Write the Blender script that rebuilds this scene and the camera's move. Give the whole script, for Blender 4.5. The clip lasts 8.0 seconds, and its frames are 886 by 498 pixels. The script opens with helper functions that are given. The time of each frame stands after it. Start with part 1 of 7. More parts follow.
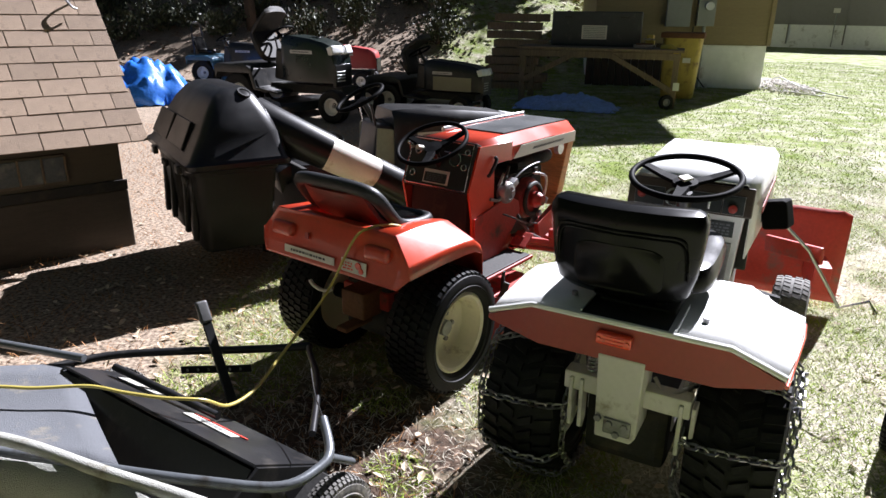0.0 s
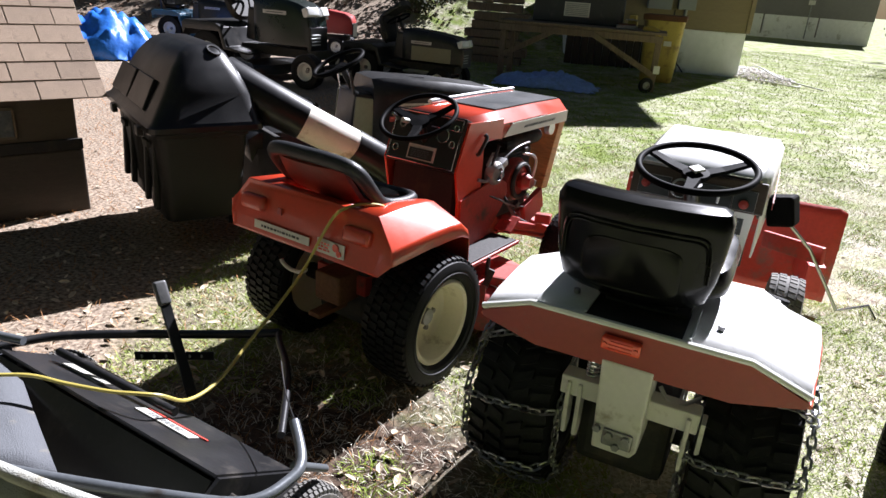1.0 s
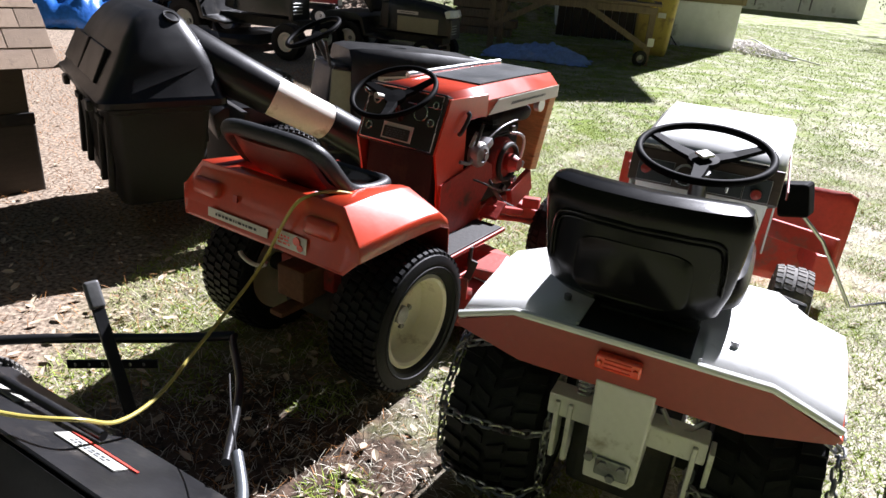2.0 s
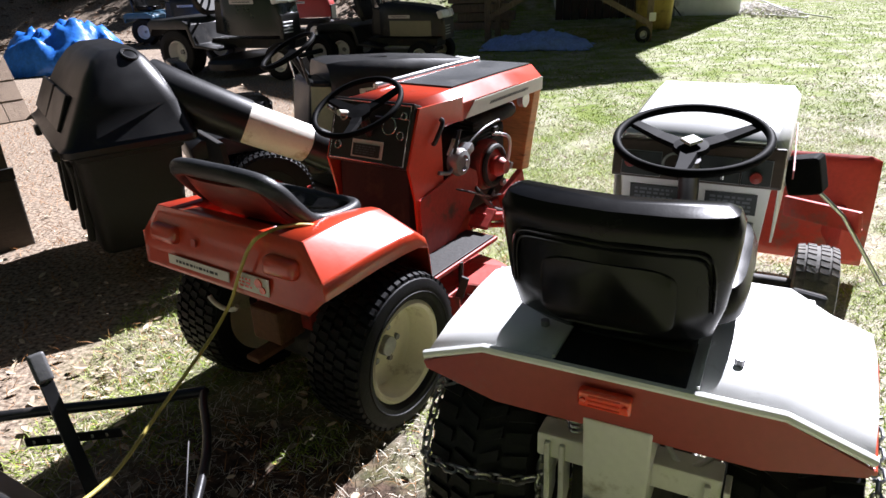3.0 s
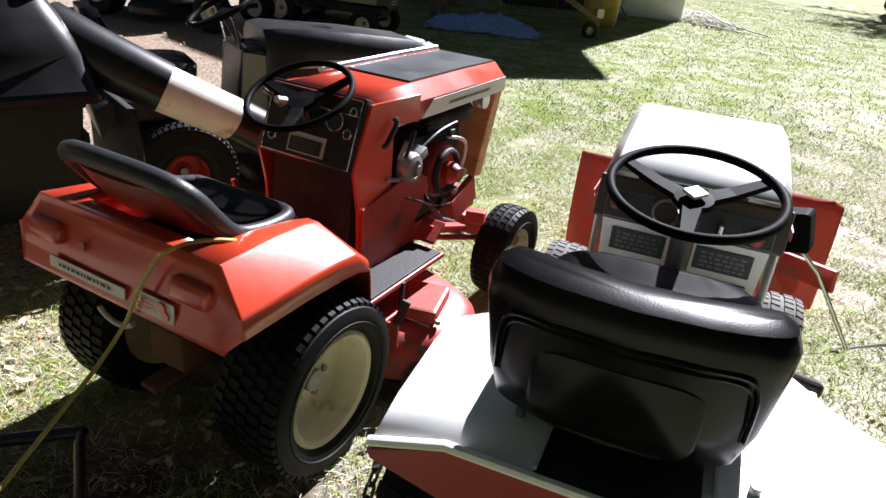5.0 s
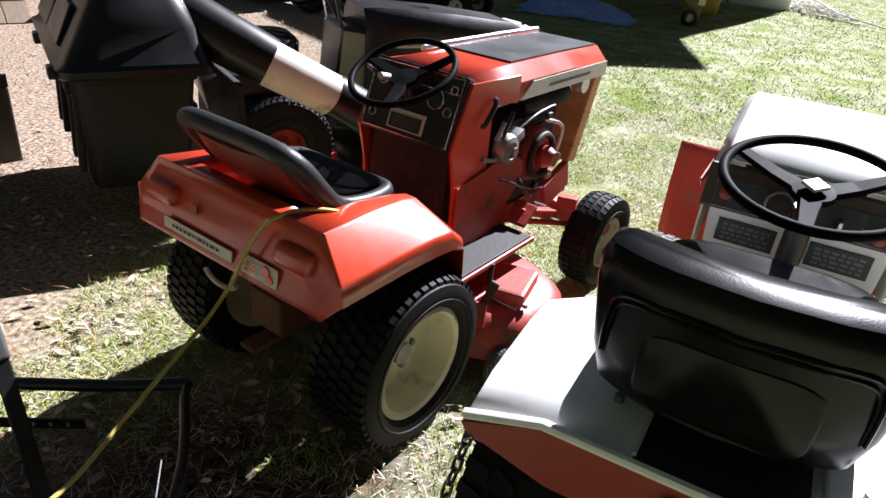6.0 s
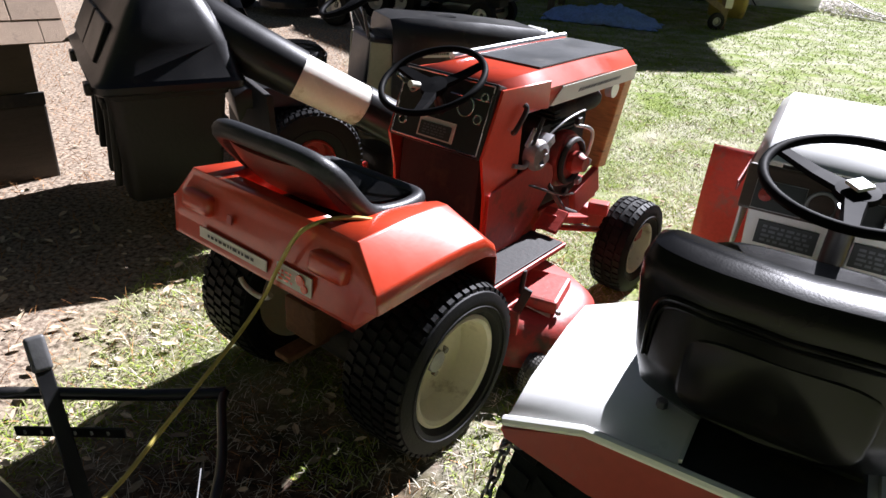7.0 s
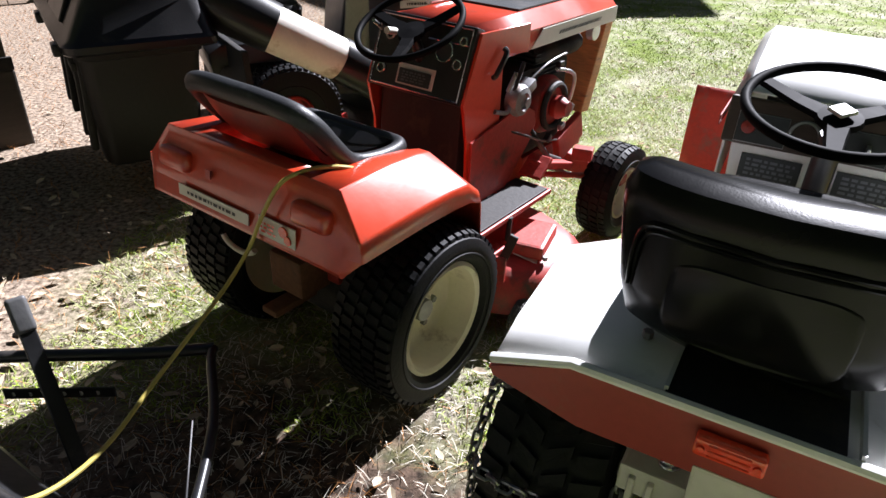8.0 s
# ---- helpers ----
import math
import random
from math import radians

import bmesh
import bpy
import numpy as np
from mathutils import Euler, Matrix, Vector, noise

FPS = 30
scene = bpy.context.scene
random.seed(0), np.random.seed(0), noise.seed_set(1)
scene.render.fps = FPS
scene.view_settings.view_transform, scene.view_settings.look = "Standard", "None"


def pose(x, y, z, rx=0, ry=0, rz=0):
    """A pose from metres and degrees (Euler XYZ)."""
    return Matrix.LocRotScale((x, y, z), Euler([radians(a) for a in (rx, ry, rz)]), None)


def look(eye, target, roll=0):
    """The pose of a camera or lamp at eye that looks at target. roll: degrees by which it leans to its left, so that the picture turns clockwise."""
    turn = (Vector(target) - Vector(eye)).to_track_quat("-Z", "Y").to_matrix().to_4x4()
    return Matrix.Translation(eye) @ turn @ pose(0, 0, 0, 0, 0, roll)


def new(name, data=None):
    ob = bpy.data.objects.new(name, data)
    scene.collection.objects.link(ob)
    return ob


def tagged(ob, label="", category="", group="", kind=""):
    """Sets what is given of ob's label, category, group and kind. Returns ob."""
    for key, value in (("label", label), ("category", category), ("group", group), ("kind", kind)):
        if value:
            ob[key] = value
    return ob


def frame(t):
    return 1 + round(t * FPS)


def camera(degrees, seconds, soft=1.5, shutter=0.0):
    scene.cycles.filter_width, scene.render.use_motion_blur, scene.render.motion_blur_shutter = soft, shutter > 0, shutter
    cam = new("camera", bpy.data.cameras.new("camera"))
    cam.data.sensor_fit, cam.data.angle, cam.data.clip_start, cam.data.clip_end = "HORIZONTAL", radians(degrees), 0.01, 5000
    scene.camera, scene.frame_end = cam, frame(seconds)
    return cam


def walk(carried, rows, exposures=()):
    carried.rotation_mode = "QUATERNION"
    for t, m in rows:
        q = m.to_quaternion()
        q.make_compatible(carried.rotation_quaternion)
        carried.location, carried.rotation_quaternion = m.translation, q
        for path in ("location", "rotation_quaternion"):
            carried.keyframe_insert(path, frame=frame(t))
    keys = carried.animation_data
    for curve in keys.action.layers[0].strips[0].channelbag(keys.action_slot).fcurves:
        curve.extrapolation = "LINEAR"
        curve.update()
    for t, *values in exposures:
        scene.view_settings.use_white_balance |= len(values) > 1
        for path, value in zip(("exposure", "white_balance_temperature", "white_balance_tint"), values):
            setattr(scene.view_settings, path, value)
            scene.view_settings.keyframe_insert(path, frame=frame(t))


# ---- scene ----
cam = camera(66.5, 8.0)
PATH = [
    (0, (0.044, -0.33, 1.527), (-0.032, 1.555, 0.865), 0.8),
    (0.5, (0.026, -0.279, 1.507), (-0.165, 1.604, 0.86), 1.5),
    (1, (-0.034, -0.125, 1.493), (-0.007, 1.736, 0.761), 4.3),
    (1.5, (-0.065, 0.02, 1.483), (0.12, 1.863, 0.728), 9.4),
    (1.7, (-0.041, 0.068, 1.469), (0.107, 1.897, 0.673), 8.2),
    (2.8, (0.158, 0.31, 1.451), (0.112, 2.146, 0.658), -2.2),
    (3, (0.18, 0.339, 1.451), (0.153, 2.17, 0.646), -2.5),
    (3.5, (0.165, 0.447, 1.465), (0.354, 2.253, 0.628), 3.6),
    (4, (0.119, 0.619, 1.463), (0.313, 2.406, 0.585), 3.4),
    (4.2, (0.116, 0.657, 1.46), (0.378, 2.436, 0.585), 5.2),
    (5.3, (0.087, 0.677, 1.474), (0.237, 2.472, 0.605), 5.8),
    (5.5, (0.073, 0.669, 1.471), (0.157, 2.486, 0.639), 5.3),
    (6, (0.053, 0.668, 1.452), (0.043, 2.439, 0.523), 5.9),
    (6.5, (0.04, 0.683, 1.444), (0.007, 2.439, 0.487), 6.1),
    (7, (0.035, 0.669, 1.442), (-0.054, 2.448, 0.532), 4.0),
    (7.5, (0.037, 0.649, 1.413), (-0.05, 2.35, 0.364), 3.8),
    (8, (0.047, 0.663, 1.406), (0.001, 2.388, 0.396), 2.4),
]
walk(cam, [(t, look(eye, target, roll)) for t, eye, target, roll in PATH])

# ---- light ----
SUN_AZ, SUN_EL = 35.5, 40.0          # degrees right of +y, above the horizon
EXPOSURE = 1.57
scene.view_settings.exposure = EXPOSURE
scene.view_settings.use_white_balance = True
scene.view_settings.white_balance_temperature, scene.view_settings.white_balance_tint = 6080, 13
world = bpy.data.worlds.new("sky")
scene.world = world
world.use_nodes = True
wn = world.node_tree.nodes
sky = wn.new("ShaderNodeTexSky")
sky.sky_type, sky.sun_disc = "NISHITA", False
sky.sun_elevation, sky.sun_rotation = radians(SUN_EL), radians(SUN_AZ)
world.node_tree.links.new(sky.outputs[0], wn["Background"].inputs[0])
wn["Background"].inputs[1].default_value = 0.009
sun = new("sun", bpy.data.lights.new("sun", "SUN"))
sun.data.energy, sun.data.angle, sun.data.color = 5.0, radians(0.53), (1.0, 0.975, 1.0)
saz, sel = radians(SUN_AZ), radians(SUN_EL)
SUN_DIR = Vector((math.sin(saz) * math.cos(sel), math.cos(saz) * math.cos(sel), math.sin(sel)))
sun.matrix_world = look(SUN_DIR * 40, (0, 0, 0))


# ---- materials ----
def mat(name, color, rough=0.5, metal=0.0, var=0.12, scale=6.0, fine=60.0, bump=0.05, dirt=None, dirt_amount=0.0,
        spec=0.5, coat=0.0, island=0.0, alpha_rand=0.0, stretch=(1, 1, 1), dirt_scale=9.0, rough_var=0.12):
    """A surface with variation at two scales, optional dirt patches and fine relief."""
    m = bpy.data.materials.new(name)
    m.use_nodes = True
    nt = m.node_tree
    n, l = nt.nodes, nt.links
    bsdf = n["Principled BSDF"]
    tc = n.new("ShaderNodeTexCoord")
    mp = n.new("ShaderNodeMapping")
    mp.inputs["Scale"].default_value = stretch
    l.new(tc.outputs["Object"], mp.inputs["Vector"])
    big, small = n.new("ShaderNodeTexNoise"), n.new("ShaderNodeTexNoise")
    big.inputs["Scale"].default_value, small.inputs["Scale"].default_value = scale, fine
    big.inputs["Detail"].default_value, small.inputs["Detail"].default_value = 5, 4
    l.new(mp.outputs[0], big.inputs["Vector"])
    l.new(mp.outputs[0], small.inputs["Vector"])
    mix = n.new("ShaderNodeMix")
    mix.data_type = "RGBA"
    c = Vector(color[:3])
    mix.inputs["A"].default_value = (*(c * (1 - var)), 1)
    mix.inputs["B"].default_value = (*[min(1, v * (1 + var)) for v in c], 1)
    add = n.new("ShaderNodeMath")
    add.operation = "MULTIPLY_ADD"
    add.inputs[1].default_value = 0.5
    half = n.new("ShaderNodeMath")
    half.operation = "MULTIPLY"
    half.inputs[1].default_value = 0.5
    l.new(small.outputs["Fac"], half.inputs[0])
    l.new(big.outputs["Fac"], add.inputs[0])
    l.new(half.outputs[0], add.inputs[2])
    ramp = n.new("ShaderNodeMapRange")
    ramp.inputs["From Min"].default_value, ramp.inputs["From Max"].default_value = 0.3, 0.7
    l.new(add.outputs[0], ramp.inputs["Value"])
    l.new(ramp.outputs[0], mix.inputs["Factor"])
    col = mix.outputs["Result"]
    if island:
        geo = n.new("ShaderNodeNewGeometry")
        hsv = n.new("ShaderNodeHueSaturation")
        mr = n.new("ShaderNodeMapRange")
        mr.inputs["To Min"].default_value, mr.inputs["To Max"].default_value = 1 - island, 1 + island
        l.new(geo.outputs["Random Per Island"], mr.inputs["Value"])
        l.new(mr.outputs[0], hsv.inputs["Value"])
        l.new(col, hsv.inputs["Color"])
        col = hsv.outputs[0]
    if alpha_rand:
        oi = n.new("ShaderNodeObjectInfo")
        hsv = n.new("ShaderNodeHueSaturation")
        mr = n.new("ShaderNodeMapRange")
        mr.inputs["To Min"].default_value, mr.inputs["To Max"].default_value = 1 - alpha_rand, 1 + alpha_rand
        l.new(oi.outputs["Random"], mr.inputs["Value"])
        l.new(mr.outputs[0], hsv.inputs["Value"])
        l.new(col, hsv.inputs["Color"])
        col = hsv.outputs[0]
    if dirt:
        dn = n.new("ShaderNodeTexNoise")
        dn.inputs["Scale"].default_value, dn.inputs["Detail"].default_value = dirt_scale, 8
        dn.inputs["Roughness"].default_value = 0.65
        l.new(mp.outputs[0], dn.inputs["Vector"])
        dr = n.new("ShaderNodeMapRange")
        dr.inputs["From Min"].default_value, dr.inputs["From Max"].default_value = 0.66 - 0.3 * dirt_amount, 0.78 - 0.2 * dirt_amount
        l.new(dn.outputs["Fac"], dr.inputs["Value"])
        dm = n.new("ShaderNodeMix")
        dm.data_type = "RGBA"
        dm.inputs["B"].default_value = (*dirt, 1)
        l.new(dr.outputs[0], dm.inputs["Factor"])
        l.new(col, dm.inputs["A"])
        col = dm.outputs["Result"]
    l.new(col, bsdf.inputs["Base Color"])
    rr = n.new("ShaderNodeMapRange")
    rr.inputs["To Min"].default_value, rr.inputs["To Max"].default_value = max(0.03, rough - rough_var), min(1, rough + rough_var)
    l.new(big.outputs["Fac"], rr.inputs["Value"])
    l.new(rr.outputs[0], bsdf.inputs["Roughness"])
    bsdf.inputs["Metallic"].default_value = metal
    bsdf.inputs["Specular IOR Level"].default_value = spec
    bsdf.inputs["Coat Weight"].default_value = coat
    bsdf.inputs["Coat Roughness"].default_value = 0.12
    if bump:
        b = n.new("ShaderNodeBump")
        b.inputs["Strength"].default_value, b.inputs["Distance"].default_value = min(1, bump * 4), 0.004
        l.new(small.outputs["Fac"], b.inputs["Height"])
        l.new(b.outputs[0], bsdf.inputs["Normal"])
    return m


M_RED = mat("red_enamel", (0.57, 0.05, 0.016), 0.34, coat=0.6, var=0.1, dirt=(0.3, 0.06, 0.04), dirt_amount=0.15, bump=0.012, spec=0.6)
M_RED_OLD = mat("worn_red_paint", (0.42, 0.04, 0.028), 0.5, var=0.2, dirt=(0.09, 0.05, 0.035), dirt_amount=0.45, bump=0.06)
M_RED_PANEL = mat("brick_red_panel", (0.3, 0.034, 0.024), 0.4, var=0.12, dirt=(0.24, 0.08, 0.06), dirt_amount=0.2, bump=0.03)
# red of the seat shell with its deep shade put into the colour
M_SHELL_SHADED = mat("shaded_red_shell_paint", (0.17, 0.02, 0.013), 0.45, var=0.2, dirt=(0.05, 0.03, 0.02), dirt_amount=0.3, bump=0.04)
M_PLOW = mat("plow_red", (0.6, 0.06, 0.04), 0.5, var=0.15, dirt=(0.3, 0.12, 0.1), dirt_amount=0.35, bump=0.04)
M_WHITE = mat("white_enamel", (0.8, 0.8, 0.78), 0.32, coat=0.2, var=0.03, dirt=(0.55, 0.52, 0.46), dirt_amount=0.12, bump=0.01)
M_OFFWHITE = mat("off_white_paint", (0.62, 0.6, 0.56), 0.45, var=0.06, dirt=(0.3, 0.26, 0.2), dirt_amount=0.25, bump=0.03)
M_CREAM = mat("cream_rim_paint", (0.84, 0.79, 0.6), 0.4, var=0.06, dirt=(0.42, 0.34, 0.2), dirt_amount=0.2, bump=0.03)
M_RUBBER = mat("tyre_rubber", (0.01, 0.01, 0.011), 0.6, var=0.3, spec=0.2, dirt=(0.035, 0.03, 0.026), dirt_amount=0.12, bump=0.06, fine=120)
M_RUBBER_GREY = mat("dusty_tyre_rubber", (0.12, 0.115, 0.105), 0.8, var=0.25, dirt=(0.3, 0.27, 0.22), dirt_amount=0.5, bump=0.12)
M_VINYL = mat("black_vinyl", (0.003, 0.003, 0.0033), 0.24, var=0.15, bump=0.012, fine=300, spec=0.17)
M_VINYL_WORN = mat("worn_black_vinyl", (0.02, 0.021, 0.023), 0.42, var=0.3, dirt=(0.07, 0.07, 0.074), dirt_amount=0.35, bump=0.05, fine=220, spec=0.35)
M_BLACK = mat("black_paint", (0.014, 0.014, 0.015), 0.35, var=0.25, dirt=(0.05, 0.045, 0.04), dirt_amount=0.3, bump=0.03)
M_WHEELGRIP = mat("black_hard_rubber", (0.004, 0.004, 0.0045), 0.6, var=0.15, bump=0.01, spec=0.04)
M_BLACK_MATT = mat("matt_black_metal", (0.02, 0.019, 0.018), 0.7, var=0.35, dirt=(0.06, 0.045, 0.03), dirt_amount=0.4, bump=0.08)
M_HOODTOP = mat("matt_grey_hood_panel", (0.05, 0.053, 0.056), 0.38, var=0.12, dirt=(0.13, 0.12, 0.11), dirt_amount=0.3, bump=0.05, fine=200)
M_BAG = mat("black_moulded_plastic", (0.01, 0.01, 0.011), 0.34, var=0.2, spec=0.4, dirt=(0.03, 0.028, 0.025), dirt_amount=0.2, bump=0.02, fine=150)
M_BAG_LOW = mat("charcoal_plastic_bin", (0.013, 0.013, 0.012), 0.55, var=0.2, spec=0.3, dirt=(0.04, 0.036, 0.03), dirt_amount=0.2, bump=0.06)
M_CHUTE = mat("cream_plastic_chute", (0.84, 0.81, 0.72), 0.3, var=0.06, dirt=(0.3, 0.2, 0.1), dirt_amount=0.3, bump=0.02, dirt_scale=5)
M_STEEL = mat("bright_steel", (0.6, 0.6, 0.6), 0.28, metal=1.0, var=0.15, dirt=(0.25, 0.2, 0.16), dirt_amount=0.25, bump=0.03)
M_DULLSTEEL = mat("dull_steel", (0.3, 0.3, 0.31), 0.5, metal=0.8, var=0.25, dirt=(0.16, 0.1, 0.06), dirt_amount=0.3, bump=0.06)
M_CHAIN = mat("chain_steel", (0.3, 0.3, 0.31), 0.36, metal=0.9, var=0.3, dirt=(0.09, 0.06, 0.045), dirt_amount=0.4, bump=0.05)
M_TUBE = mat("grey_painted_tube", (0.12, 0.13, 0.14), 0.35, metal=0.3, var=0.2, dirt=(0.05, 0.04, 0.03), dirt_amount=0.3, bump=0.03)
M_PLY = mat("varnished_plywood", (0.66, 0.31, 0.11), 0.45, var=0.28, scale=3, fine=25, stretch=(1, 1, 6), dirt=(0.22, 0.1, 0.04), dirt_amount=0.3, bump=0.04)
M_WOODGRAIN = mat("dark_woodgrain", (0.05, 0.032, 0.022), 0.4, var=0.35, stretch=(1, 14, 14), bump=0.02)
M_DECAL = mat("cream_decal", (0.72, 0.7, 0.62), 0.4, var=0.05, bump=0.01, dirt=(0.45, 0.35, 0.25), dirt_amount=0.15)
M_INK = mat("dark_ink", (0.03, 0.035, 0.035), 0.5, var=0.1, bump=0)
M_SILVERFOIL = mat("silver_foil_decal", (0.42, 0.42, 0.42), 0.4, metal=0.5, var=0.1, bump=0.01)
M_LENS = mat("red_lens", (0.85, 0.07, 0.025), 0.12, coat=0.6, var=0.2, bump=0.15, fine=90)
M_GLASS = mat("headlamp_lens", (0.75, 0.77, 0.78), 0.1, metal=0.4, var=0.1, bump=0.1, fine=120)
M_GREEN = mat("dark_green_paint", (0.01, 0.017, 0.015), 0.3, coat=0.3, var=0.15, bump=0.02)
M_TEAL = mat("blue_teal_paint", (0.04, 0.12, 0.2), 0.4, var=0.2, bump=0.02)
M_FARRED = mat("faded_red_paint", (0.42, 0.05, 0.045), 0.4, var=0.15, bump=0.02)
M_TAN = mat("dull_tan_panel", (0.27, 0.25, 0.17), 0.5, var=0.12, bump=0.03)
M_YELLOW = mat("yellow_paint", (0.72, 0.5, 0.06), 0.4, var=0.08, dirt=(0.3, 0.2, 0.06), dirt_amount=0.25, bump=0.03)
M_RUSTYELLOW = mat("weathered_yellow_enamel", (0.46, 0.34, 0.07), 0.5, var=0.15, dirt=(0.13, 0.07, 0.03), dirt_amount=0.45, bump=0.05, dirt_scale=4)
M_RUST = mat("rust", (0.13, 0.055, 0.025), 0.8, var=0.4, bump=0.15)
M_CABLE = mat("yellow_cable", (0.5, 0.41, 0.1), 0.42, var=0.1, bump=0.03)
M_TARP = mat("blue_tarp", (0.03, 0.17, 0.62), 0.34, var=0.3, scale=7, bump=0.2, fine=24)
M_TARP_FADED = mat("faded_blue_tarp", (0.26, 0.4, 0.72), 0.5, var=0.3, scale=9, bump=0.2, fine=30)
M_SHINGLE = mat("tan_asphalt_shingle", (0.3, 0.22, 0.155), 0.9, var=0.22, scale=9, fine=320, bump=0.4, alpha_rand=0.14, dirt=(0.16, 0.12, 0.09), dirt_amount=0.3)
M_SHEDWALL = mat("taupe_painted_board", (0.1, 0.08, 0.056), 0.75, var=0.15, stretch=(1, 1, 5), bump=0.1, dirt=(0.08, 0.06, 0.045), dirt_amount=0.3)
M_SHEDBASE = mat("weathered_grey_board", (0.075, 0.062, 0.05), 0.85, var=0.25, stretch=(1, 1, 6), bump=0.15, dirt=(0.06, 0.05, 0.04), dirt_amount=0.4)
M_OLDWOOD = mat("weathered_timber", (0.2, 0.145, 0.09), 0.8, var=0.35, scale=4, fine=40, stretch=(7, 7, 1), bump=0.2, dirt=(0.07, 0.05, 0.035), dirt_amount=0.4)
M_SHADEBOARD = mat("dark_shade_board", (0.05, 0.036, 0.024), 0.85, var=0.35, stretch=(6, 6, 1), bump=0.2)
M_SIDING = mat("tan_siding", (0.26, 0.2, 0.11), 0.75, var=0.12, stretch=(1, 1, 5), bump=0.06, alpha_rand=0.06, dirt=(0.15, 0.12, 0.07), dirt_amount=0.2)
M_FOUND = mat("white_foundation_paint", (0.82, 0.82, 0.8), 0.8, var=0.1, bump=0.15, dirt=(0.38, 0.35, 0.3), dirt_amount=0.3, dirt_scale=2)
M_GREYWALL = mat("grey_board_wall", (0.2, 0.19, 0.185), 0.75, var=0.1, bump=0.06)
M_ROOF = mat("dark_roofing", (0.06, 0.055, 0.05), 0.9, var=0.25, bump=0.2)
M_METER = mat("grey_meter_paint", (0.25, 0.26, 0.26), 0.45, metal=0.2, var=0.1, bump=0.02)
M_CANVAS = mat("grey_canvas", (0.1, 0.105, 0.115), 0.85, var=0.2, fine=300, bump=0.25, dirt=(0.2, 0.18, 0.14), dirt_amount=0.3)
M_CANVAS_PALE = mat("pale_canvas", (0.4, 0.4, 0.36), 0.85, var=0.15, fine=300, bump=0.2, dirt=(0.22, 0.2, 0.15), dirt_amount=0.4)
M_BARK = mat("pine_bark", (0.1, 0.07, 0.05), 0.95, var=0.45, scale=5, fine=30, stretch=(1, 1, 0.3), bump=0.6)
M_LEAF = mat("tree_foliage", (0.05, 0.075, 0.02), 0.6, var=0.3, bump=0, island=0.5)
M_SHRUB = mat("shrub_foliage", (0.05, 0.06, 0.025), 0.65, var=0.35, bump=0, island=0.6)
M_BLADE = mat("grass_blade", (0.27, 0.36, 0.045), 0.6, var=0.3, scale=0.9, fine=5, bump=0, island=0.4, spec=0.2, dirt=(0.54, 0.49, 0.35), dirt_amount=0.5, dirt_scale=0.9)
M_STRAW = mat("dry_straw", (0.68, 0.62, 0.5), 0.7, var=0.2, bump=0, island=0.35)
M_NEEDLE = mat("brown_pine_needle", (0.42, 0.2, 0.07), 0.7, var=0.25, bump=0, island=0.4)
M_DEADLEAF = mat("dry_fallen_leaf", (0.52, 0.42, 0.29), 0.7, var=0.25, bump=0.1, island=0.5)
M_WOODLITTER = mat("brown_leaf_litter", (0.17, 0.1, 0.055), 0.85, var=0.35, bump=0, island=0.55)
M_STONE = mat("pale_gravel", (0.74, 0.7, 0.66), 0.85, var=0.25, bump=0.2, island=0.3)
M_PALECAP = mat("grey_plastic_grip", (0.09, 0.09, 0.09), 0.5, var=0.2, bump=0.05)
M_PURPLE = mat("purple_foil", (0.2, 0.1, 0.45), 0.35, var=0.2, bump=0)


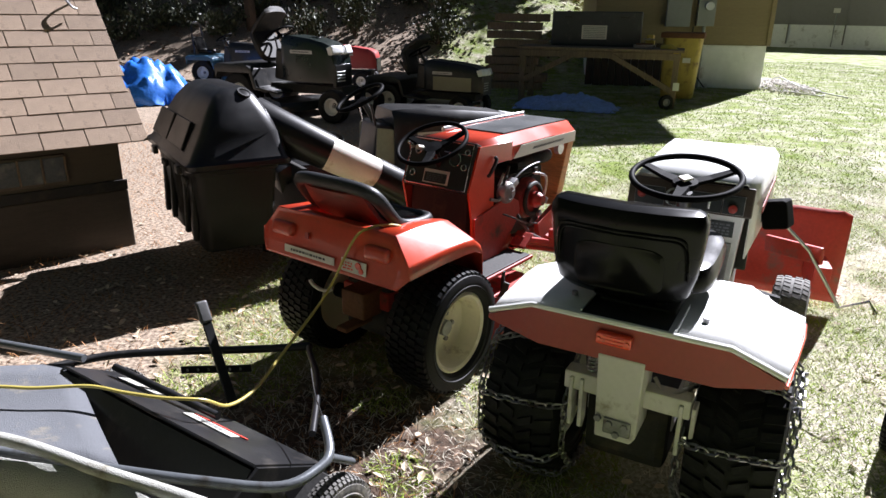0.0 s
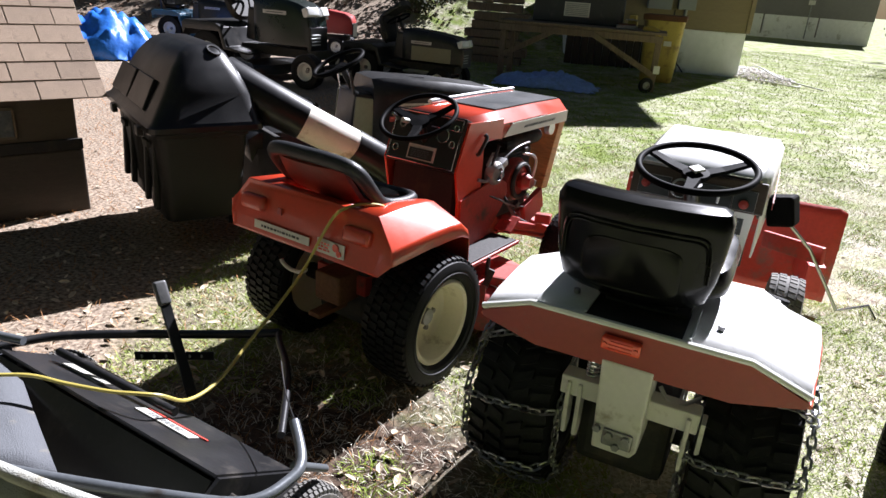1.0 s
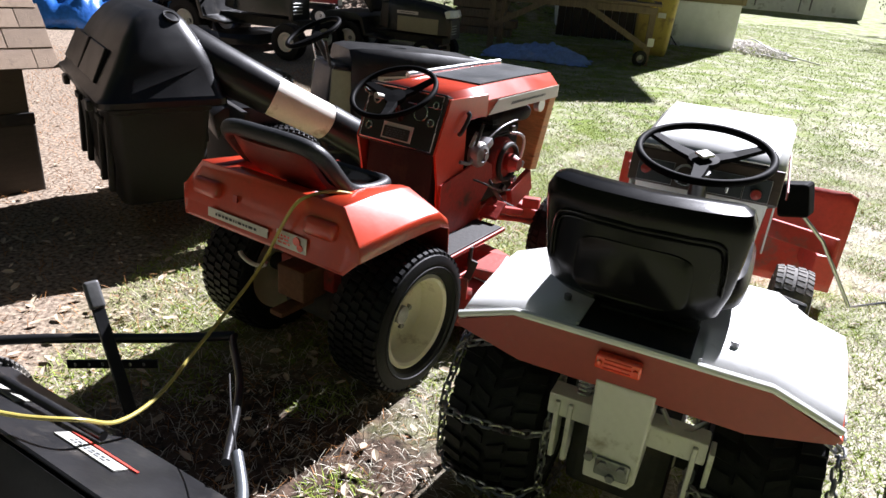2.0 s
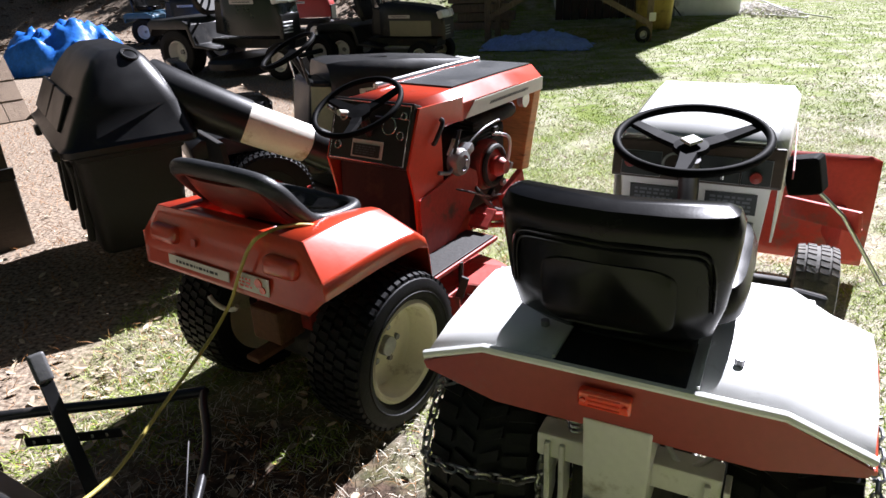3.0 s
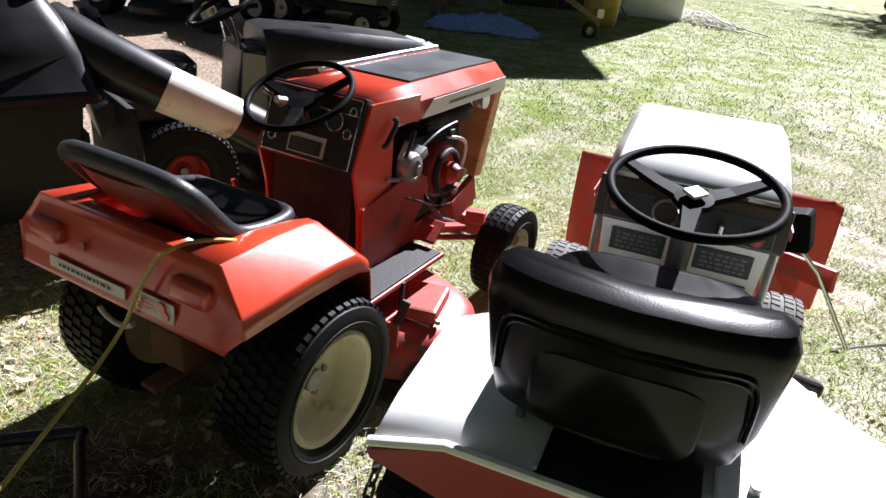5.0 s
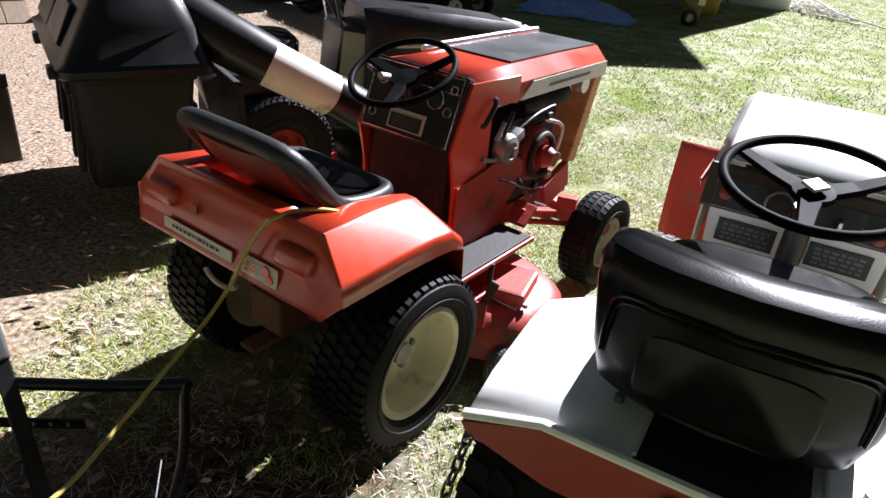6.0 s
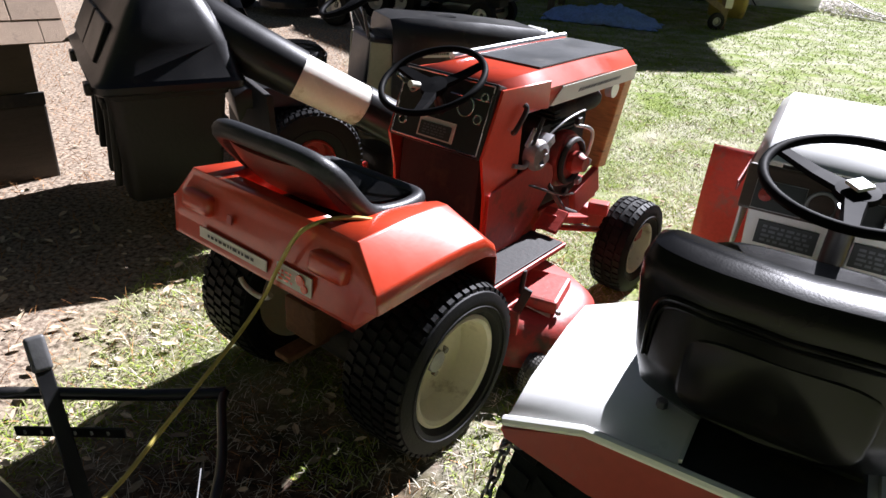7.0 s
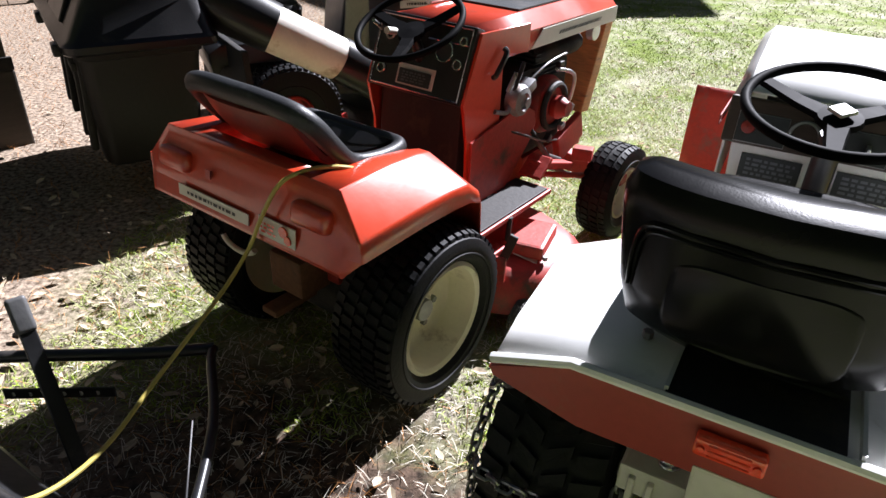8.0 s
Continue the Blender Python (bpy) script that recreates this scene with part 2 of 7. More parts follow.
def ground_material():
    """Lawn soil: green and straw patches by noise, bare earth and needle litter by place."""
    m = bpy.data.materials.new("lawn_soil")
    m.use_nodes = True
    n, l = m.node_tree.nodes, m.node_tree.links
    bsdf = n["Principled BSDF"]
    tc = n.new("ShaderNodeTexCoord")

    def noise_tex(scale, detail=6, rough=0.6):
        t = n.new("ShaderNodeTexNoise")
        t.inputs["Scale"].default_value, t.inputs["Detail"].default_value, t.inputs["Roughness"].default_value = scale, detail, rough
        l.new(tc.outputs["Object"], t.inputs["Vector"])
        return t.outputs["Fac"]

    def ramp(v, a, b):
        r = n.new("ShaderNodeMapRange")
        r.inputs["From Min"].default_value, r.inputs["From Max"].default_value = a, b
        l.new(v, r.inputs["Value"])
        return r.outputs[0]

    def mixc(fac, a, b):
        x = n.new("ShaderNodeMix")
        x.data_type = "RGBA"
        l.new(fac, x.inputs["Factor"])
        for sock, v in (("A", a), ("B", b)):
            if isinstance(v, tuple):
                x.inputs[sock].default_value = (*v, 1)
            else:
                l.new(v, x.inputs[sock])
        return x.outputs["Result"]

    grass = mixc(ramp(noise_tex(34, 10, 0.8), 0.38, 0.62), (0.055, 0.085, 0.012), (0.31, 0.36, 0.075))
    grass = mixc(ramp(noise_tex(4.5, 9, 0.75), 0.42, 0.62), grass, (0.14, 0.2, 0.022))
    straw = mixc(ramp(noise_tex(60), 0.35, 0.65), (0.26, 0.235, 0.165), (0.6, 0.56, 0.46))
    # the lawn dries out towards the near right, where it is pale
    sepd = n.new("ShaderNodeSeparateXYZ")
    l.new(tc.outputs["Object"], sepd.inputs[0])
    dry = n.new("ShaderNodeMath")
    dry.operation = "MULTIPLY_ADD"
    dry.inputs[1].default_value = -1.0
    l.new(sepd.outputs["Y"], dry.inputs[0])
    l.new(sepd.outputs["X"], dry.inputs[2])
    field = n.new("ShaderNodeMath")
    field.operation = "MULTIPLY_ADD"
    field.inputs[1].default_value = 0.17
    l.new(ramp(dry.outputs[0], -4.0, 0.6), field.inputs[0])
    l.new(noise_tex(2.2, 10, 0.7), field.inputs[2])
    straw_field = field.outputs[0]
    lawn = mixc(ramp(straw_field, 0.42, 0.66), grass, straw)
    earth = mixc(ramp(noise_tex(30), 0.35, 0.65), (0.1, 0.075, 0.055), (0.25, 0.19, 0.145))
    lawn = mixc(ramp(noise_tex(5, 8, 0.7), 0.54, 0.7), lawn, earth)
    needles = mixc(ramp(noise_tex(45, 8), 0.35, 0.65), (0.07, 0.048, 0.033), (0.47, 0.375, 0.28))
    # trodden dark soil where the machines stand, coloured darker still to deepen their shade
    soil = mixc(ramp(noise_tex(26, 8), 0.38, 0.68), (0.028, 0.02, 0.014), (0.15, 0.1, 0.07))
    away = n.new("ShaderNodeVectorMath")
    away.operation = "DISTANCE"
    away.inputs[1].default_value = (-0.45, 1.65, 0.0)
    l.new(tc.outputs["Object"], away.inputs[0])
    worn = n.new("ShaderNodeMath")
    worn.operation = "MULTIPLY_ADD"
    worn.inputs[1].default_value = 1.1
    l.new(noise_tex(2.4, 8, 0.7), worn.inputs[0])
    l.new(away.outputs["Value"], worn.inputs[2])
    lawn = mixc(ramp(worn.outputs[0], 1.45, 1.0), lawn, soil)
    # needle litter lies under the trees, left of a wavy border
    sep = n.new("ShaderNodeSeparateXYZ")
    l.new(tc.outputs["Object"], sep.inputs[0])
    side = n.new("ShaderNodeMath")
    side.operation = "MULTIPLY_ADD"
    side.inputs[1].default_value = 0.55
    l.new(sep.outputs["Y"], side.inputs[0])
    l.new(sep.outputs["X"], side.inputs[2])
    wob = n.new("ShaderNodeMath")
    wob.operation = "MULTIPLY_ADD"
    wob.inputs[1].default_value = 1.6
    l.new(noise_tex(1.1), wob.inputs[0])
    l.new(side.outputs[0], wob.inputs[2])
    left = n.new("ShaderNodeMapRange")
    left.inputs["From Min"].default_value, left.inputs["From Max"].default_value = 1.5, 0.9
    xonly = n.new("ShaderNodeMath")
    xonly.operation = "ADD"
    l.new(sep.outputs["X"], xonly.inputs[0])
    l.new(noise_tex(1.3), xonly.inputs[1])
    lit = n.new("ShaderNodeMapRange")
    lit.inputs["From Min"].default_value, lit.inputs["From Max"].default_value = 0.0, -0.9
    l.new(xonly.outputs[0], lit.inputs["Value"])
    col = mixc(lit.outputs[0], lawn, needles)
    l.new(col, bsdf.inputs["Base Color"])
    bsdf.inputs["Roughness"].default_value = 0.95
    bsdf.inputs["Specular IOR Level"].default_value = 0.2
    b = n.new("ShaderNodeBump")
    b.inputs["Strength"].default_value, b.inputs["Distance"].default_value = 0.5, 0.01
    l.new(noise_tex(70, 4), b.inputs["Height"])
    l.new(b.outputs[0], bsdf.inputs["Normal"])
    return m


M_GROUND = ground_material()


# ---- mesh helpers ----
def thing(name, at, heading, label, category, group=""):
    """An Empty at the base of a thing; heading in degrees right of +y."""
    ob = new(name)
    ob.empty_display_size = 0.1
    ob.matrix_world = pose(at[0], at[1], at[2], 0, 0, -heading)
    return tagged(ob, label, category, group)


def part(name, bm, material, parent, label="", smooth=False, kind=""):
    me = bpy.data.meshes.new(name)
    bmesh.ops.recalc_face_normals(bm, faces=bm.faces)
    if smooth:
        for f in bm.faces:
            f.smooth = True
        for e in bm.edges:
            if len(e.link_faces) == 2 and e.calc_face_angle(0) > 0.7:
                e.smooth = False
    bm.to_mesh(me)
    bm.free()
    me.materials.append(material)
    ob = new(name, me)
    if parent is not None:
        ob.parent = parent
    return tagged(ob, label, kind=kind)


def B():
    return bmesh.new()


def box(bm, c, s, rot=None, bevel=0.0, seg=2):
    """A box of size s about c, turned by a matrix, with rounded edges."""
    m = Matrix.Translation(c) @ (rot.to_4x4() if rot else Matrix.Identity(4)) @ Matrix.Diagonal((*s, 1))
    r = bmesh.ops.create_cube(bm, size=1.0, matrix=m)
    if bevel:
        es = list({e for v in r["verts"] for e in v.link_edges})
        bmesh.ops.bevel(bm, geom=es, offset=bevel, segments=seg, affect="EDGES", profile=0.6)
    return bm


def rot(rx=0, ry=0, rz=0):
    return Euler((radians(rx), radians(ry), radians(rz))).to_matrix()


def prism(bm, outline, axis, a, b, bevel=0.0, seg=2):
    """Extrudes a flat outline of (u, v) along an axis from a to b: x takes (y, z), y takes (x, z), z takes (x, y)."""
    def p(u, v, w):
        return {"x": (w, u, v), "y": (u, w, v), "z": (u, v, w)}[axis]
    va = [bm.verts.new(p(u, v, a)) for u, v in outline]
    vb = [bm.verts.new(p(u, v, b)) for u, v in outline]
    k = len(outline)
    fs = [bm.faces.new(va), bm.faces.new(vb)]
    fs += [bm.faces.new((va[i], va[(i + 1) % k], vb[(i + 1) % k], vb[i])) for i in range(k)]
    bmesh.ops.recalc_face_normals(bm, faces=fs)
    if bevel:
        es = list({e for f in fs for e in f.edges})
        bmesh.ops.bevel(bm, geom=es, offset=bevel, segments=seg, affect="EDGES", profile=0.6, clamp_overlap=True)
    return bm


def rings(bm, rows, closed=True, cap=True):
    """Joins rows of equally many points into a skin."""
    vs = [[bm.verts.new(p) for p in row] for row in rows]
    k = len(rows[0])
    for a, b in zip(vs, vs[1:]):
        for i in range(k if closed else k - 1):
            j = (i + 1) % k
            bm.faces.new((a[i], a[j], b[j], b[i]))
    if cap and closed:
        bm.faces.new(vs[0])
        bm.faces.new(vs[-1])
    return bm


def lathe(bm, profile, n=32, axis="x", c=(0, 0, 0)):
    """Turns a closed profile of (along, radius) about an axis through c."""
    rows = []
    for i in range(n):
        a = 2 * math.pi * i / n
        co, si = math.cos(a), math.sin(a)
        row = []
        for s, r in profile:
            p = {"x": (s, r * co, r * si), "y": (r * co, s, r * si), "z": (r * co, r * si, s)}[axis]
            row.append(bm.verts.new((p[0] + c[0], p[1] + c[1], p[2] + c[2])))
        rows.append(row)
    k = len(profile)
    for i in range(n):
        a, b = rows[i], rows[(i + 1) % n]
        for j in range(k):
            q = (j + 1) % k
            bm.faces.new((a[j], a[q], b[q], b[j]))
    return bm


def disc(bm, c, r, depth, axis="x", n=24, bevel=0.0):
    """A closed short cylinder with a rounded rim."""
    h, e = depth / 2, bevel or min(r, depth) * 0.08
    return lathe(bm, [(-h, 1e-4), (-h, r - e), (-h + e, r), (h - e, r), (h, r - e), (h, 1e-4)], n, axis, c)


def smooth_path(pts, per=6):
    pts = [Vector(p) for p in pts]
    out = []
    for i in range(len(pts) - 1):
        p0, p1, p2, p3 = pts[max(i - 1, 0)], pts[i], pts[i + 1], pts[min(i + 2, len(pts) - 1)]
        for k in range(per):
            t = k / per
            out.append(0.5 * ((2 * p1) + (p2 - p0) * t + (2 * p0 - 5 * p1 + 4 * p2 - p3) * t * t + (3 * p1 - p0 - 3 * p2 + p3) * t ** 3))
    out.append(pts[-1])
    return out


def tube(bm, pts, r, n=10, smooth=0, closed=False):
    """A round bar along points; smooth: points between each two."""
    pts = smooth_path(pts, smooth) if smooth else [Vector(p) for p in pts]
    rows, last = [], None
    for i, p in enumerate(pts):
        d = (pts[min(i + 1, len(pts) - 1)] - pts[max(i - 1, 0)])
        if closed:
            d = pts[(i + 1) % len(pts)] - pts[i - 1]
        d.normalize()
        ref = last if last is not None else (Vector((0, 0, 1)) if abs(d.z) < 0.9 else Vector((1, 0, 0)))
        u = (ref - d * ref.dot(d)).normalized()
        v = d.cross(u)
        last = u
        rr = r[i] if isinstance(r, (list, tuple)) else r
        rows.append([p + (u * math.cos(2 * math.pi * k / n) + v * math.sin(2 * math.pi * k / n)) * rr for k in range(n)])
    if closed:
        rows.append(rows[0])
    return rings(bm, rows, True, not closed)


def torus(bm, m, R, r, n=40, k=10):
    """A ring in the xy plane of matrix m."""
    rows = []
    for i in range(n):
        a = 2 * math.pi * i / n
        rows.append([bm.verts.new(m @ Vector(((R + r * math.cos(2 * math.pi * j / k)) * math.cos(a), (R + r * math.cos(2 * math.pi * j / k)) * math.sin(a), r * math.sin(2 * math.pi * j / k)))) for j in range(k)])
    for i in range(n):
        for j in range(k):
            bm.faces.new((rows[i][j], rows[(i + 1) % n][j], rows[(i + 1) % n][(j + 1) % k], rows[i][(j + 1) % k]))
    return bm


def raw(name, verts, faces, material, parent=None, smooth=False):
    me = bpy.data.meshes.new(name)
    me.from_pydata(verts, [], faces)
    if smooth:
        me.polygons.foreach_set("use_smooth", [True] * len(me.polygons))
    me.materials.append(material)
    ob = new(name, me)
    if parent is not None:
        ob.parent = parent
    return ob


def bars(bm, c, size, rows, axis_u, axis_v, rnd, off):
    """Unreadable lines of print as thin raised bars on a plate."""
    u, v, o = Vector(axis_u), Vector(axis_v), Vector(off)
    for k in range(rows):
        x = -size[0] / 2
        while x < size[0] / 2 - 0.004:
            w = min(rnd.uniform(0.006, 0.02), size[0] / 2 - x)
            yv = size[1] * (0.5 - (k + 0.5) / rows)
            h = size[1] / rows * (0.28 if rows > 1 else 0.2)
            q = [Vector(c) + o + u * (x + a * w) + v * (yv + b * h) for a, b in ((0, -1), (1, -1), (1, 1), (0, 1))]
            bm.faces.new([bm.verts.new(p) for p in q])
            x += w + 0.005
    return bm


# ---- wheels ----
def tyre_mesh(bm, R, w, rim, style):
    """A tyre about the x axis at the origin, with lugs of its own style."""
    h = w / 2
    lathe(bm, [(-h * 0.72, rim), (-h * 0.95, rim + 0.2 * (R - rim)), (-h, rim + 0.55 * (R - rim)), (-h * 0.93, R * 0.955), (-h * 0.75, R * 0.985),
               (-h * 0.3, R), (h * 0.3, R), (h * 0.75, R * 0.985), (h * 0.93, R * 0.955), (h, rim + 0.55 * (R - rim)), (h * 0.95, rim + 0.2 * (R - rim)), (h * 0.72, rim)], 56)
    for s in (-1, 1):
        torus(bm, Matrix.Translation((s * h * 0.985, 0, 0)) @ rot(0, 90, 0).to_4x4(), rim + 0.4 * (R - rim), 0.004, 48, 6)


def tread_mesh(bm, R, w, style):
    """The raised blocks of a tread."""
    h = w / 2
    n = {"turf": 50, "ag": 34, "rib": 40}[style]
    d = 0.011
    for i in range(n):
        a0 = 2 * math.pi * i / n
        if style == "turf":
            cells = [(-0.9, -0.6, 0.0), (-0.54, -0.2, 0.5), (-0.15, 0.15, 0.0), (0.2, 0.54, 0.5), (0.6, 0.9, 0.0)]
            for x0, x1, sh in cells:
                lug(bm, R, h, x0, x1, a0 + sh * 2 * math.pi / n, 2 * math.pi / n * 0.62, d, 0.25)
        elif style == "ag":
            for sgn, sh in ((-1, 0.0), (1, 0.5)):
                lug(bm, R, h, sgn * 0.44, sgn * 0.06, a0 + sh * 2 * math.pi / n, 2 * math.pi / n * 0.5, d, 0.9)
                lug(bm, R, h, sgn * 0.96, sgn * 0.52, a0 + sh * 2 * math.pi / n, 2 * math.pi / n * 0.5, d, 0.5)
        else:
            for x0, x1 in ((-0.95, -0.62), (-0.5, -0.1), (0.1, 0.5), (0.62, 0.95)):
                lug(bm, R, h, x0, x1, a0, 2 * math.pi / n * 0.7, d * 0.6, 0.3)


def lug(bm, R, h, x0, x1, a, da, d, skew):
    """One tread block from x0 to x1 (of the half width), skewed round the tyre."""
    lo, hi = [], []
    for x, s in ((x0, 0), (x1, 1)):
        drop = R * (1 - 0.045 * max(0, abs(x) - 0.5) * 2)
        for e in (-0.5, 0.5):
            ang = a + e * da + s * skew * da
            for lst, rr, k in ((lo, drop - 0.008, 1.0), (hi, drop + d, 0.97)):
                lst.append(bm.verts.new((x * h * k, rr * math.cos(ang), rr * math.sin(ang))))
    l, t = lo, hi
    for q in ((t[0], t[1], t[3], t[2]), (l[0], l[1], t[1], t[0]), (l[2], l[3], t[3], t[2]), (l[0], l[2], t[2], t[0]), (l[1], l[3], t[3], t[1])):
        bm.faces.new(q)


def wheel(parent, name, at, R, w, rim, style, m_rim, m_tyre, out=1, turn=0, nuts=5):
    """A wheel: pressed rim (the part) with its tyre, hub and nuts below it. out: +1 if the outside faces +x."""
    h = w / 2
    bm = B()
    o = out
    prof = [(o * h * 0.80, rim + 0.004), (o * h * 0.86, rim * 0.96), (o * h * 0.78, rim * 0.9), (o * h * 0.45, rim * 0.885), (-o * h * 0.02, rim * 0.84), (-o * h * 0.1, rim * 0.76),
            (-o * h * 0.1, rim * 0.42), (o * h * 0.0, rim * 0.3), (o * h * 0.0, 0.001), (-o * h * 0.08, 0.001), (-o * h * 0.2, rim * 0.6), (-o * h * 0.7, rim * 0.92), (-o * h * 0.75, rim)]
    lathe(bm, prof, 40)
    ob = part(name, bm, m_rim, parent, smooth=True)
    ob.matrix_local = pose(at[0], at[1], at[2], 0, 0, -turn)
    bm = B()
    tyre_mesh(bm, R, w, rim, style)
    part("tyre", bm, m_tyre, ob, smooth=True)
    bm = B()
    tread_mesh(bm, R, w, style)
    part("tread", bm, m_tyre, ob, "raised tread blocks", kind="stuff")
    bm = B()
    disc(bm, (o * h * 0.08, 0, 0), rim * 0.2, 0.03, n=18)
    part("hub", bm, M_DULLSTEEL, ob, smooth=True)
    for k in range(nuts):
        bm = B()
        a = 2 * math.pi * k / nuts
        disc(bm, (o * h * 0.0, rim * 0.36 * math.cos(a), rim * 0.36 * math.sin(a)), 0.011, 0.016, n=6)
        part("wheel_nut", bm, M_DULLSTEEL, ob)
    return ob


def steering_wheel(parent, c, R, tilt, r=0.013, spokes=(30, 150, 270), m=None, turn=0):
    """Rim (the part) with hub, spokes and badge; tilted back by tilt degrees from level."""
    m = m or M_WHEELGRIP
    bm = B()
    torus(bm, Matrix.Identity(4), R, r, 48, 10)
    ob = part("steering_wheel", bm, m, parent, smooth=True)
    ob.matrix_local = pose(c[0], c[1], c[2], tilt, 0, 0) @ pose(0, 0, 0, 0, 0, turn)
    bm = B()
    lathe(bm, [(-0.045, 0.001), (-0.045, 0.03), (-0.03, 0.045), (-0.018, 0.042), (-0.015, 0.001)], 24, "z")
    part("hub", bm, m, ob, smooth=True)
    for a in spokes:
        bm = B()
        co, si = math.cos(radians(a)), math.sin(radians(a))
        rows = []
        for t, wd in ((0.02, 0.026), (0.5 * R, 0.02), (R - 0.004, 0.015)):
            z = -0.026 + 0.022 * (t / R) ** 2
            rows.append([(co * t - si * u, si * t + co * u, z + v) for u, v in ((-wd, -0.005), (wd, -0.005), (wd * 0.8, 0.006), (-wd * 0.8, 0.006))])
        rings(bm, rows)
        part("spoke", bm, m, ob)
    return ob


def frm_box(parent, name, c, s, m, label="", r=None, bevel=0.006, seg=2):
    bm = B()
    box(bm, c, s, r, bevel, seg)
    return part(name, bm, m, parent, label)


def rod(parent, name, pts, r, m, label="", smooth=0, n=10):
    bm = B()
    tube(bm, pts, r, n, smooth)
    return part(name, bm, m, parent, label, smooth=True)


# ---- ground and distance ----
def ground_height(x, y):
    """The lawn is level; a wooded bank rises behind the parked tractors."""
    edge = 17.0 + 0.35 * max(0.0, x + 2.0)
    h = 0.0
    if y > edge and x < 9:
        fade = min(1.0, max(0.0, (9.0 - x) / 6.0))
        h = 0.42 * (y - edge) * fade
        h = min(h, 7.0 * fade)
    return h + 0.02 * math.sin(x * 1.7 + 0.4) * math.cos(y * 1.3) * min(1.0, max(0.0, (y - 6) / 6))


def build_ground():
    xs = [-260, -120, -60, -35] + [-24 + i * 0.75 for i in range(65)] + [36, 60, 120, 260]
    ys = [-260, -120, -50, -20, -8] + [-4 + i * 0.75 for i in range(64)] + [60, 90, 150, 300]
    vs = [(x, y, ground_height(x, y)) for y in ys for x in xs]
    k = len(xs)
    fs = [(j * k + i, j * k + i + 1, (j + 1) * k + i + 1, (j + 1) * k + i) for j in range(len(ys) - 1) for i in range(k - 1)]
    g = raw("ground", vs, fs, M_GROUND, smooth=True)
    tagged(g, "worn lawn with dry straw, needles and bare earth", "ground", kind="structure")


build_ground()


def blades(name, count, area, mats_height, material, label, seed, width=0.003, lean=0.6, keep=None):
    """Thin bent blades standing on the ground, as one mesh."""
    rng = np.random.default_rng(seed)
    x0, x1, y0, y1 = area
    px, py = rng.uniform(x0, x1, count), rng.uniform(y0, y1, count)
    if keep is not None:
        ok = np.array([keep(a, b) for a, b in zip(px, py)])
        px, py = px[ok], py[ok]
    n = len(px)
    hgt = rng.uniform(*mats_height, n)
    ang, tip = rng.uniform(0, 2 * math.pi, n), rng.uniform(0, 2 * math.pi, n)
    ln = rng.uniform(0.2 if lean < 0.9 else 0.78, 1.0, n) * lean
    dx, dy = np.cos(ang) * width, np.sin(ang) * width
    tx, ty = np.cos(tip) * hgt * ln, np.sin(tip) * hgt * ln
    z0 = np.array([ground_height(a, b) for a, b in zip(px, py)]) - 0.004
    up = hgt * np.sqrt(np.maximum(0.05, 1 - ln ** 2))
    v = np.empty((n, 5, 3))
    v[:, 0] = np.stack([px - dx, py - dy, z0], 1)
    v[:, 1] = np.stack([px + dx, py + dy, z0], 1)
    v[:, 2] = np.stack([px + dx * 0.8 + tx * 0.4, py + dy * 0.8 + ty * 0.4, z0 + up * 0.62], 1)
    v[:, 3] = np.stack([px - dx * 0.8 + tx * 0.4, py - dy * 0.8 + ty * 0.4, z0 + up * 0.62], 1)
    v[:, 4] = np.stack([px + tx, py + ty, z0 + up], 1)
    base = np.arange(n) * 5
    quads = np.stack([base, base + 1, base + 2, base + 3], 1).tolist()
    tris = np.stack([base + 3, base + 2, base + 4], 1).tolist()
    ob = raw(name, v.reshape(-1, 3).tolist(), quads + tris, material)
    return tagged(ob, label, "grass", kind="stuff")


def lawn_keep(x, y):
    w = noise.noise(Vector((x * 0.9, y * 0.9, 0.3)))
    if x < -1.35 + 0.5 * w and y > 0:
        return False
    if y > 3.6 and (math.sin(x * 917.3 + y * 633.7) * 0.5 + 0.5) < (y - 3.6) / 4.4:
        return False    # thins out with distance
    if math.hypot(x + 0.45, y - 1.65) < 0.65 and noise.noise(Vector((x * 3.1, y * 3.1, 9.0))) < 0.14:
        return False    # worn bare where the machines stand, thinned further to deepen the shade
    return noise.noise(Vector((x * 1.9, y * 1.9, 5.0))) > -0.28


blades("grass", 340000, (-1.3, 4.6, 0.5, 8.0), (0.02, 0.05), M_BLADE, "short matted green and straw-coloured lawn grass", 11, 0.0021, 0.97, lawn_keep)
blades("back_grass", 110000, (-1.3, 5.2, -4.0, 0.5), (0.025, 0.06), M_BLADE, "short matted lawn grass on the near side", 15, 0.003, 0.97)
blades("dry_straw", 85000, (-1.2, 4.6, 0.5, 6.2), (0.025, 0.075), M_STRAW, "dry cut grass lying on the lawn", 13, 0.0015, 0.998)
blades("far_grass", 90000, (-1.0, 13.0, 6.0, 25.0), (0.035, 0.08), M_BLADE, "short uneven lawn grass further off", 12, 0.005, 0.98)
blades("pine_needles", 26000, (-5.0, 0.6, 0.8, 9.0), (0.04, 0.1), M_NEEDLE, "brown fallen pine needles on the ground", 14, 0.0016, 0.999)


